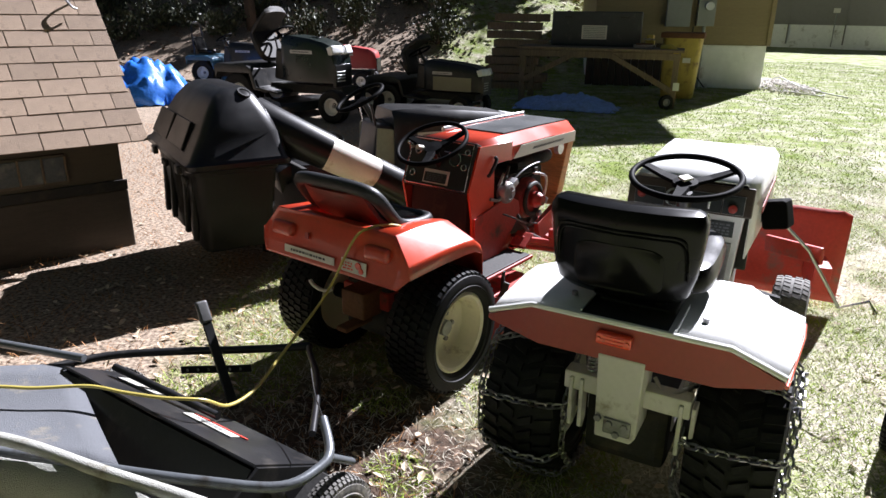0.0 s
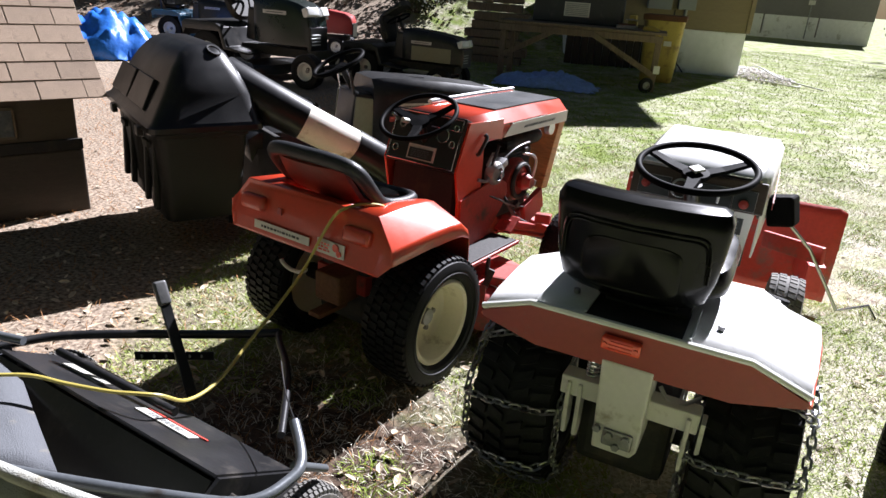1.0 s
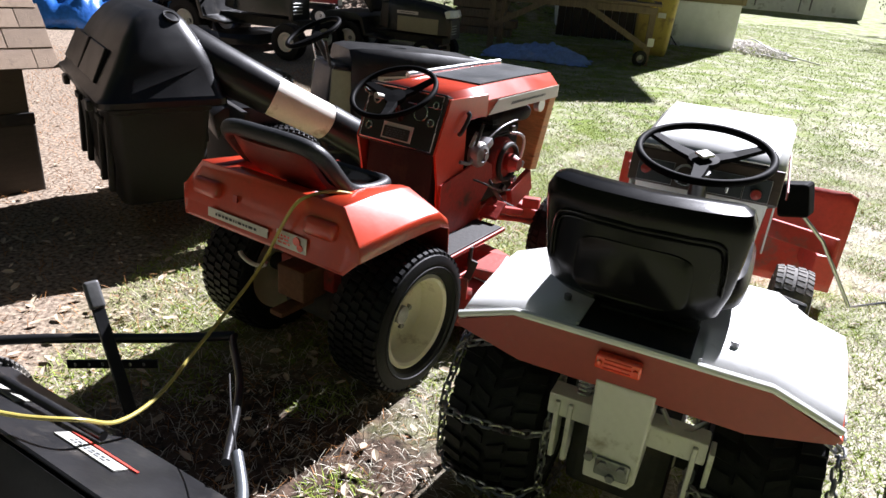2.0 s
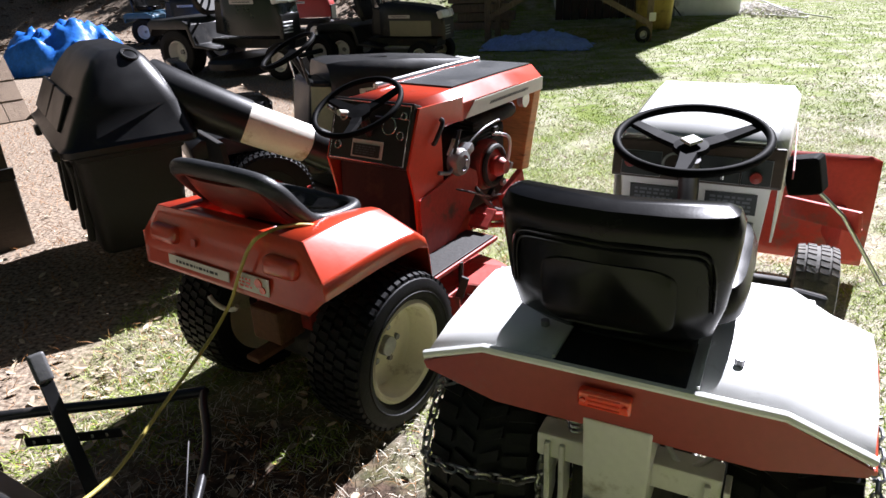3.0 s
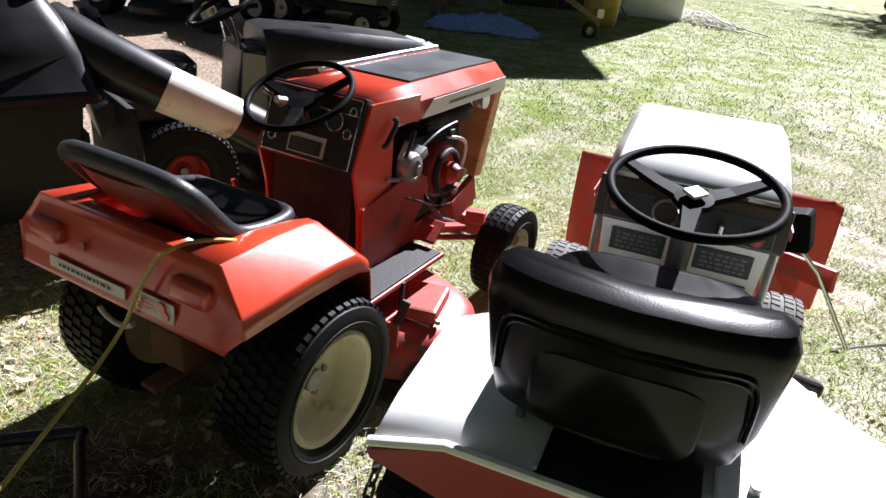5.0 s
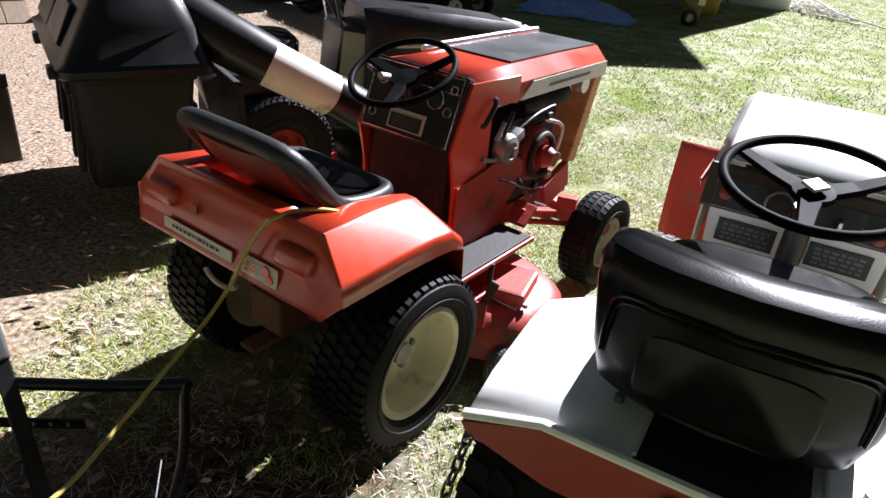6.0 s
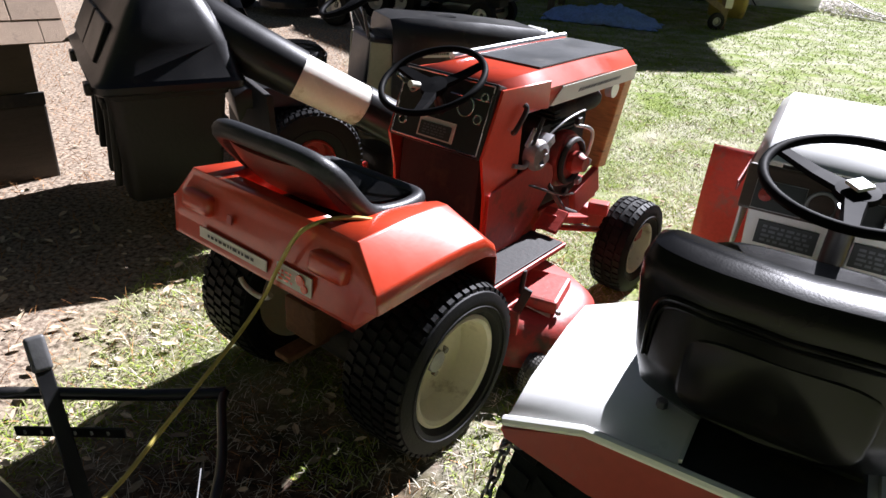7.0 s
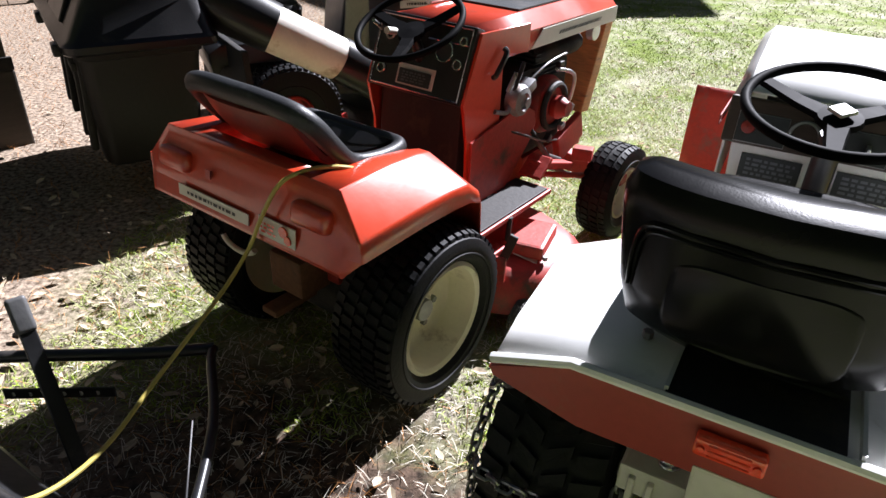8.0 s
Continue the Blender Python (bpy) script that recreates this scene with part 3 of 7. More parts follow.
def leaves(name, count, area, size, material, label, seed, keep=None, lift=0.006):
    """Curled fallen leaves, as one mesh."""
    rng = np.random.default_rng(seed)
    vs, fs = [], []
    for _ in range(count):
        x, y = rng.uniform(area[0], area[1]), rng.uniform(area[2], area[3])
        if keep is not None and not keep(x, y):
            continue
        s, a = rng.uniform(*size), rng.uniform(0, 6.28)
        t, q = rng.uniform(-0.4, 0.4), rng.uniform(-0.4, 0.4)
        z = ground_height(x, y) + lift + s * 0.35 * rng.uniform(0, 1)
        m = Matrix.Translation((x, y, z)) @ Euler((t, q, a)).to_matrix().to_4x4()
        b = len(vs)
        pts = [(-1, 0, 0.1), (-0.35, -0.45, 0.22), (0.45, -0.4, 0.25), (1, 0, 0.15), (0.45, 0.4, 0.25), (-0.35, 0.45, 0.2), (0.0, 0, 0)]
        vs += [tuple(m @ (Vector(p) * s * 0.5)) for p in pts]
        fs += [(b + i, b + (i + 1) % 6, b + 6) for i in range(6)]
    ob = raw(name, vs, fs, material)
    return tagged(ob, label, "leaves", kind="stuff")


leaves("fallen_leaves", 2600, (-3.5, 5.0, 0.6, 9.0), (0.018, 0.05), M_DEADLEAF, "dry tan leaves scattered over the lawn", 21)
leaves("leaves_by_sweeper", 420, (-2.2, 0.3, 1.3, 3.4), (0.02, 0.06), M_DEADLEAF, "pale dry leaves on worn grass", 23)
leaves("leaf_litter", 5200, (-16, 6, 13.5, 27), (0.07, 0.2), M_WOODLITTER, "brown leaf litter on the wooded bank", 22, lambda x, y: ground_height(x, y) > 0.03 or y < 17 and x < -3, 0.02)


# ---- woods on the bank ----
def tree(at, height, r, seed, crown_from=0.45, spread=2.2, leaf_n=2600, leaf=0.12):
    rnd = random.Random(seed)
    z0 = ground_height(*at)
    # also serves the unseen trees that only screen off sky light
    root = thing("tree", (at[0], at[1], z0), 0, "tall tree with rough brown bark and thin crown", "tree", "trees on the bank")
    bm = B()
    pts = [(0, 0, -0.3)] + [(rnd.uniform(-0.12, 0.12) * k, rnd.uniform(-0.12, 0.12) * k, height * k / 6) for k in range(7)]
    sp = smooth_path(pts, 4)
    tube(bm, sp, [r * (1.15 - 0.95 * i / (len(sp) - 1)) for i in range(len(sp))], 9)
    trunk = part("trunk", bm, M_BARK, root, smooth=True)
    lv, lf = [], []
    for k in range(13):
        z = height * (crown_from + (0.98 - crown_from) * k / 12)
        a = k * 2.4 + rnd.uniform(-0.4, 0.4)
        ln = spread * (1.1 - 0.6 * k / 12) * rnd.uniform(0.7, 1.15)
        end = Vector((math.cos(a) * ln, math.sin(a) * ln, z + rnd.uniform(-0.1, 0.7)))
        bm = B()
        tube(bm, [(0, 0, z - 0.2), end * 0.5 + Vector((0, 0, z * 0.5 + 0.1)) * 1.0, end], [r * 0.3, r * 0.18, r * 0.05], 6)
        part("limb", bm, M_BARK, root, smooth=True)
        for _ in range(leaf_n // 13):
            t = rnd.uniform(0.25, 1.1)
            c = Vector((end.x * t, end.y * t, z + (end.z - z) * t)) + Vector((rnd.gauss(0, 0.4), rnd.gauss(0, 0.4), rnd.gauss(0, 0.28)))
            m = Euler((rnd.uniform(0, 6), rnd.uniform(0, 6), rnd.uniform(0, 6))).to_matrix()
            s = rnd.uniform(0.6, 1.4) * leaf
            b = len(lv)
            lv += [tuple(c + m @ (Vector(p) * s)) for p in ((-1, 0, 0), (0, -0.5, 0.1), (1, 0, 0), (0, 0.5, 0.1))]
            lf.append((b, b + 1, b + 2, b + 3))
    raw("crown", lv, lf, M_LEAF, root)


for i, (x, y, hgt, r) in enumerate([(-13.0, 20.0, 11, 0.2), (-9.0, 22.5, 12, 0.24), (-6.2, 19.4, 11, 0.16), (-3.4, 23.0, 12, 0.22), (-1.2, 22.0, 9, 0.05), (-11, 26, 13, 0.3),
                                   (-5, 27, 13, 0.26), (20.0, 27.5, 12, 0.25)]):
    tree((x, y), hgt, r, 40 + i, leaf_n=600 if r < 0.1 else 2600)


# unseen trees added behind the viewer and on both sides to hold back the low sky
SKY_SCREEN = [(-9.0 + i * 2.6, -6.0) for i in range(8)] + [(-7.5, -3.0), (-7.8, 0.0), (-8.2, 2.8), (-8.6, 5.4), (9.5, -4.0), (10.0, -1.2), (10.4, 1.6), (10.8, 4.2)]
for i, (x, y) in enumerate(SKY_SCREEN):
    rr = random.Random(190 + i)
    tree((x + rr.uniform(-0.5, 0.5), y + rr.uniform(-0.8, 0.8)), rr.uniform(9.0, 11.5), rr.uniform(0.16, 0.26), 170 + i, 0.08, 2.9, 6000, 0.24)


# denser trees higher on the bank keep the slope in shade
for i in range(10):
    rr = random.Random(90 + i)
    tree((-11.5 + i * 1.85 + rr.uniform(-0.4, 0.4), 29.5 + rr.uniform(0, 3.5)), rr.uniform(6.8, 8.3), rr.uniform(0.16, 0.28), 70 + i, 0.12, 3.0, 5200, 0.22)


def shrub(at, h, w, seed, label="leafy dark green undergrowth shrub", n=900, material=None, group="undergrowth"):
    rnd = random.Random(seed)
    z0 = ground_height(*at)
    root = thing("shrub", (at[0], at[1], z0), 0, label, "shrub", group)
    lv, lf = [], []
    for k in range(9):
        a = k * 2.4
        end = Vector((math.cos(a) * w * 0.5 * rnd.uniform(0.4, 1), math.sin(a) * w * 0.5 * rnd.uniform(0.4, 1), h * rnd.uniform(0.55, 1)))
        bm = B()
        tube(bm, [(0, 0, -0.05), end * 0.5 + Vector((0, 0, 0.1)), end], [0.02, 0.012, 0.004], 5)
        part("stem", bm, M_BARK, root)
        for _ in range(n // 9):
            t = rnd.uniform(0.25, 1.08)
            c = end * t + Vector((rnd.gauss(0, 0.14), rnd.gauss(0, 0.14), rnd.gauss(0, 0.12)))
            c.z = max(c.z, 0.02)
            m = Euler((rnd.uniform(0, 6), rnd.uniform(0, 6), rnd.uniform(0, 6))).to_matrix()
            s = rnd.uniform(0.03, 0.075)
            b = len(lv)
            lv += [tuple(c + m @ (Vector(p) * s)) for p in ((-1, 0, 0), (0, -0.55, 0.1), (1, 0, 0), (0, 0.55, 0.1))]
            lf.append((b, b + 1, b + 2, b + 3))
    raw("foliage", lv, lf, material or M_SHRUB, root)


for i in range(27):
    rr = random.Random(300 + i)
    shrub((-14 + i * 0.52 + rr.uniform(-0.4, 0.4), 18.6 + rr.uniform(0, 3.5)), rr.uniform(0.6, 1.7), rr.uniform(0.9, 1.8), 400 + i)
shrub((22.2, 34.4), 1.3, 1.8, 501, "low dark green bush beside the grey garage", 1400)


# ---- tan house with white foundation ----
def house():
    root = thing("house", (6.4, 15.3, 0), 6.0, "tan sided house on a white painted foundation", "house")
    # local: the corner nearest the garage at the origin, the front wall runs to -x, the side wall to +y
    L, D, H, F = 3.7, 7.0, 6.6, 0.92
    fm = B()
    box(fm, (-L / 2, D / 2, F / 2 - 0.2), (L, D, F + 0.4), None, 0.02)
    found = part("foundation", fm, M_FOUND, root, "white painted block foundation")
    wm = B()
    box(wm, (-L / 2, D / 2, F + (H - F) / 2), (L - 0.02, D - 0.02, H - F), None, 0.01)
    wall = part("wall", wm, M_SIDING, root)
    sm = bpy.data.meshes.new("siding_board")
    b = B()
    prism(b, [(0, 0), (0.02, 0.0), (0.005, 0.19), (0, 0.19)], "x", -L, 0.0)
    bmesh.ops.recalc_face_normals(b, faces=b.faces)
    b.to_mesh(sm)
    b.free()
    sm.materials.append(M_SIDING)
    sm2 = bpy.data.meshes.new("side_board")
    b = B()
    prism(b, [(0, 0), (0.02, 0.0), (0.005, 0.19), (0, 0.19)], "y", 0.0, D)
    bmesh.ops.recalc_face_normals(b, faces=b.faces)
    b.to_mesh(sm2)
    b.free()
    sm2.materials.append(M_SIDING)
    for k in range(int((H - F) / 0.19)):
        o = new("siding_board", sm)
        o.parent = root
        o.matrix_local = pose(0, -0.012, F + 0.02 + k * 0.19) @ Matrix.Diagonal((1, -1, 1, 1))
        o = new("siding_board", sm2)
        o.parent = root
        o.matrix_local = pose(0.012, 0, F + 0.02 + k * 0.19)
    frm_box(root, "corner_trim", (0.012, -0.012, F + (H - F) / 2), (0.09, 0.09, H - F), M_SIDING, "tan corner board")
    # the eave at +x is drawn out to widen the shadow on the lawn
    bm = B()
    prism(bm, [(-L - 0.4, H), (0.95, H), (0.95, H + 0.12), (-L / 2, H + 1.5), (-L - 0.4, H + 0.12)], "y", -0.45, D + 0.4, 0.02)
    part("roof", bm, M_ROOF, root, "dark roof with overhanging eaves")
    # added boards stand in for the darkness behind the bench
    for k in range(13):
        frm_box(root, "shade_board", (-3.75 + k * 0.165, -0.05, 0.47), (0.155, 0.03, 0.92 + 0.02 * (k % 3)), M_SHADEBOARD, "dark upright board added to darken the space behind the bench")
    # meter box with pipe and round glass meter
    frm_box(root, "meter_box", (-1.95, -0.1, 1.62), (0.5, 0.16, 0.66), M_METER, "grey electric panel box")
    mb = frm_box(root, "meter_socket", (-1.38, -0.1, 1.62), (0.36, 0.16, 0.62), M_METER, "grey electric meter socket")
    bm = B()
    disc(bm, (-1.34, -0.2, 1.72), 0.09, 0.1, "y", 24)
    part("meter_glass", bm, M_GLASS, mb, "round glass meter", smooth=True)
    rod(root, "conduit", [(-1.38, -0.1, 1.32), (-1.38, -0.1, 0.0)], 0.035, M_METER, "grey conduit pipe")
    rod(root, "conduit", [(-1.6, -0.08, 1.3), (-1.6, -0.08, 0.9), (-1.5, -0.1, 0.4), (-1.25, -0.25, 0.03)], 0.014, M_BLACK, "black hose", 6)
    return root


house()


def gravel_pile():
    rnd = random.Random(8)
    bm = B()
    for _ in range(900):
        a, q = rnd.uniform(0, 6.28), rnd.random() ** 0.7
        x, y = 6.95 + math.cos(a) * 0.7 * q, 15.9 + math.sin(a) * 1.7 * q
        z = 0.14 * (1 - q) + 0.02
        s = rnd.uniform(0.03, 0.08)
        m = pose(x, y, z, rnd.uniform(0, 360), rnd.uniform(0, 360), 0) @ Matrix.Diagonal((s, s * rnd.uniform(0.6, 1), s * 0.6, 1))
        bmesh.ops.create_icosphere(bm, subdivisions=1, radius=0.6, matrix=m)
    ob = part("gravel", bm, M_STONE, None, kind="stuff")
    tagged(ob, "pale stones heaped at the house corner", "gravel")


gravel_pile()


def hose():
    root = B()
    pts = [(6.6, 14.6, 0.05), (7.0, 13.9, 0.03), (7.3, 14.3, 0.03), (7.25, 15.2, 0.04), (6.9, 15.9, 0.1), (6.75, 15.2, 0.27), (6.95, 14.4, 0.12), (7.45, 13.6, 0.03)]
    tube(root, pts, 0.014, 6, 6)
    ob = part("garden_hose", root, M_OFFWHITE, None, smooth=True)
    tagged(ob, "pale garden hose lying over the stones", "hose")


hose()


def garage():
    root = thing("garage", (20.8, 35.2, 0), 28.0, "grey garage wall above a white painted base", "garage")
    L, D, H, F = 12.0, 6.0, 4.2, 1.15
    bm = B()
    box(bm, (-L / 2, D / 2, F / 2 - 0.2), (L, D, F + 0.4), None, 0.02)
    part("foundation", bm, M_FOUND, root, "white painted base")
    bm = B()
    box(bm, (-L / 2, D / 2, F + (H - F) / 2), (L + 0.04, D + 0.04, H - F), None, 0.01)
    part("wall", bm, M_GREYWALL, root)
    for k in range(3):
        frm_box(root, "batten", (-2.4 - k * 2.6, -0.03, H / 2 + 0.1), (0.07, 0.05, H - 0.2), M_GREYWALL, "grey vertical batten")
    lm = frm_box(root, "wall_lamp", (-2.9, -0.1, 1.85), (0.3, 0.2, 0.22), M_OFFWHITE, "pale wall fitting")
    rod(root, "downpipe", [(-2.9, -0.06, 1.8), (-2.9, -0.06, 0.1)], 0.03, M_METER, "thin grey pipe")
    bm = B()
    prism(bm, [(-L - 0.4, H), (0.4, H), (0.4, H + 0.1), (-L / 2, H + 1.6), (-L - 0.4, H + 0.1)], "y", -0.4, D + 0.4)
    part("roof", bm, M_ROOF, root)


garage()

# ---- red garden tractor ----
def decal(parent, name, corners, m, label, print_rows=1, seed=1, ink=None, margin=0.12):
    """A thin plate with raised edges given by four corners (anticlockwise from the lower left), with bars for its print."""
    c = [Vector(p) for p in corners]
    nrm = (c[1] - c[0]).cross(c[3] - c[0]).normalized()
    bm = B()
    lo = [bm.verts.new(p - nrm * 0.001) for p in c]
    hi = [bm.verts.new(p + nrm * 0.0025) for p in c]
    bm.faces.new(hi)
    for i in range(4):
        bm.faces.new((lo[i], lo[(i + 1) % 4], hi[(i + 1) % 4], hi[i]))
    ob = part(name, bm, m, parent, label)
    if print_rows:
        bm = B()
        rnd = random.Random(seed)
        u, v = c[1] - c[0], c[3] - c[0]
        mid = (c[0] + c[1] + c[2] + c[3]) / 4
        bars(bm, mid, (u.length * (1 - 2 * margin), v.length * (1 - 2 * margin)), print_rows, u.normalized(), v.normalized(), rnd, nrm * 0.0045)
        part("print", bm, ink or M_INK, ob)
    return ob


def low_seat(parent, c, hw, m_pad, m_shell):
    """A low-backed pan seat: shell, pad and padded rim. c: the middle of the cushion's front edge at pad height."""
    cx, cy, cz = c

    def surf(u, v, off=0.0):
        # v 0 front edge, 1 top of the back
        if v < 0.55:
            t = v / 0.55
            y, z = cy - 0.25 * t, cz - 0.02 * math.sin(t * math.pi) + 0.03 * t
        else:
            t = (v - 0.55) / 0.45
            y, z = cy - 0.25 - 0.125 * t ** 0.8, cz + 0.03 + 0.155 * t
        wing = abs(u) ** 3.0
        y += 0.05 * wing * max(0, v - 0.5) * 2
        z += 0.02 * wing * math.sin(min(1, v / 0.9) * math.pi * 0.9)
        w = hw * (0.86 + 0.14 * math.sin(min(1, v * 1.5) * 1.57))
        if v > 0.55:
            w *= 1 - 0.08 * ((v - 0.55) / 0.45) ** 2
        return Vector((cx + u * w - 0.03 * v, y, z - off * (1.0 if v < 0.55 else 0.5))) + Vector((0, -off * (0 if v < 0.55 else 0.8), 0))

    def sheet(bm, u1, v0, v1, offs, nu=14, nv=16):
        rows = []
        for off in offs:
            rows.append([[bm.verts.new(surf(-u1 + 2 * u1 * i / nu, v0 + (v1 - v0) * j / nv, off)) for i in range(nu + 1)] for j in range(nv + 1)])
        for k, g in enumerate(rows):
            for j in range(nv):
                for i in range(nu):
                    bm.faces.new((g[j][i], g[j][i + 1], g[j + 1][i + 1], g[j + 1][i]))
        a, b = rows
        for j in range(nv):
            for i in (0, nu):
                bm.faces.new((a[j][i], a[j + 1][i], b[j + 1][i], b[j][i]))
        for i in range(nu):
            for j in (0, nv):
                bm.faces.new((a[j][i], a[j][i + 1], b[j][i + 1], b[j][i]))
        return bm

    shell = part("seat_shell", sheet(B(), 0.84, 0.06, 0.97, (0.012, 0.032)), m_shell, parent, "worn red seat shell, darkened for its shade", smooth=True)
    part("seat_pad", sheet(B(), 0.86, 0.03, 0.94, (-0.012, 0.01)), m_pad, shell, "black vinyl seat pad", smooth=True)
    side = [(0.165, cy + 0.0, cz), (0.195, cy - 0.05, cz + 0.002), (0.21, cy - 0.14, cz + 0.012), (0.212, cy - 0.235, cz + 0.034), (0.208, cy - 0.29, cz + 0.085), (0.2, cy - 0.335, cz + 0.14), (0.172, cy - 0.368, cz + 0.178)]
    edge = [Vector((-x - 0.02 - 0.03 * max(0, cy - y), y, z)) for x, y, z in side] + [Vector((x - 0.03, cy - 0.378, cz + 0.19)) for x in (-0.1, 0.0, 0.1)] + [Vector((x, y, z)) for x, y, z in side[::-1]] + [Vector((x, cy + 0.01, cz - 0.004)) for x in (0.08, -0.08)]
    bm = B()
    path = smooth_path(edge + edge[:1], 3)[:-1]
    tube(bm, path, [0.021 + 0.006 * max(0.0, min(1.0, (p.z - cz - 0.02) / 0.12)) for p in path], 12, closed=True)
    part("padded_rim", bm, M_VINYL_WORN, shell, "scuffed black padded seat rim", smooth=True)
    rod(parent, "seat_spring", [(cx - 0.07, cy - 0.1, cz - 0.09), (cx - 0.07, cy - 0.3, cz - 0.02)], 0.012, M_BLACK_MATT)
    rod(parent, "seat_spring", [(cx + 0.07, cy - 0.1, cz - 0.09), (cx + 0.07, cy - 0.3, cz - 0.02)], 0.012, M_BLACK_MATT)
    return shell


def fender_pan(parent, m):
    """One-piece pan: two wheel covers with sloping shoulders, a back panel and a sunk middle."""
    bm = B()

    def quad(*p):
        bm.faces.new([bm.verts.new(q) for q in p])

    sect = []
    for y, t, xo, sh in ((-0.30, 0.745, 0.325, 0.645), (-0.1, 0.733, 0.3, 0.65), (0.03, 0.715, 0.278, 0.648), (0.1, 0.698, 0.265, 0.642)):
        ex = 0.0 if y > -0.29 else -0.02
        sect.append([(0.225, y, t - 0.1), (0.23, y, t), (xo, y, t), (0.40, y + ex, sh), (0.408, y + ex, sh - 0.05)])
    # the front of each cover comes down to the footrest
    sect.append([(0.225, 0.135, 0.58), (0.23, 0.14, 0.64), (0.262, 0.147, 0.645), (0.395, 0.16, 0.60), (0.402, 0.165, 0.565)])
    sect.append([(0.2, 0.195, 0.42), (0.205, 0.20, 0.43), (0.262, 0.205, 0.43), (0.372, 0.21, 0.425), (0.378, 0.212, 0.415)])
    for sg in (-1, 1):
        rings(bm, [[(sg * x, y, z) for x, y, z in row] for row in sect], closed=False, cap=False)
    # back panel with sloping top, and the ledge in front of it
    outline = [(-0.325, -0.30, 0.745), (-0.40, -0.32, 0.645), (-0.408, -0.32, 0.595), (-0.365, -0.345, 0.553), (0.365, -0.345, 0.553), (0.408, -0.32, 0.595), (0.40, -0.32, 0.645), (0.325, -0.30, 0.745)]
    mids = [(-0.305, -0.309, 0.72), (-0.36, -0.326, 0.65), (-0.36, -0.334, 0.60), (-0.35, -0.348, 0.56), (0.35, -0.348, 0.56), (0.36, -0.334, 0.60), (0.36, -0.326, 0.65), (0.305, -0.309, 0.72)]
    vo = [bm.verts.new(p) for p in outline]
    vm = [bm.verts.new(p) for p in mids]
    for i in range(8):
        bm.faces.new((vo[i], vo[(i + 1) % 8], vm[(i + 1) % 8], vm[i]))
    for a, b_, c, d in ((0, 1, 6, 7), (1, 2, 5, 6), (2, 3, 4, 5)):
        bm.faces.new((vm[a], vm[b_], vm[c], vm[d]))
    quad((-0.365, -0.345, 0.553), (0.365, -0.345, 0.553), (0.355, -0.31, 0.55), (-0.355, -0.31, 0.55))
    quad((-0.23, -0.30, 0.745), (0.23, -0.30, 0.745), (0.23, -0.235, 0.738), (-0.23, -0.235, 0.738))
    quad((-0.23, -0.235, 0.738), (0.23, -0.235, 0.738), (0.225, -0.22, 0.62), (-0.225, -0.22, 0.62))
    quad((-0.225, -0.22, 0.62), (0.225, -0.22, 0.62), (0.225, 0.1, 0.61), (-0.225, 0.1, 0.61))
    quad((-0.225, 0.1, 0.61), (0.225, 0.1, 0.61), (0.2, 0.16, 0.5), (-0.2, 0.16, 0.5))
    bmesh.ops.remove_doubles(bm, verts=bm.verts, dist=0.0015)
    es = [e for e in bm.edges if len(e.link_faces) == 2 and e.calc_face_angle(0) > 0.25]
    bmesh.ops.bevel(bm, geom=es, offset=0.011, segments=3, affect="EDGES", profile=0.5, clamp_overlap=True)
    ob = part("fender_pan", bm, m, parent, "glossy red pressed steel fender pan", smooth=True)
    md = ob.modifiers.new("thick", "SOLIDIFY")
    md.thickness, md.offset = 0.004, -1
    return ob


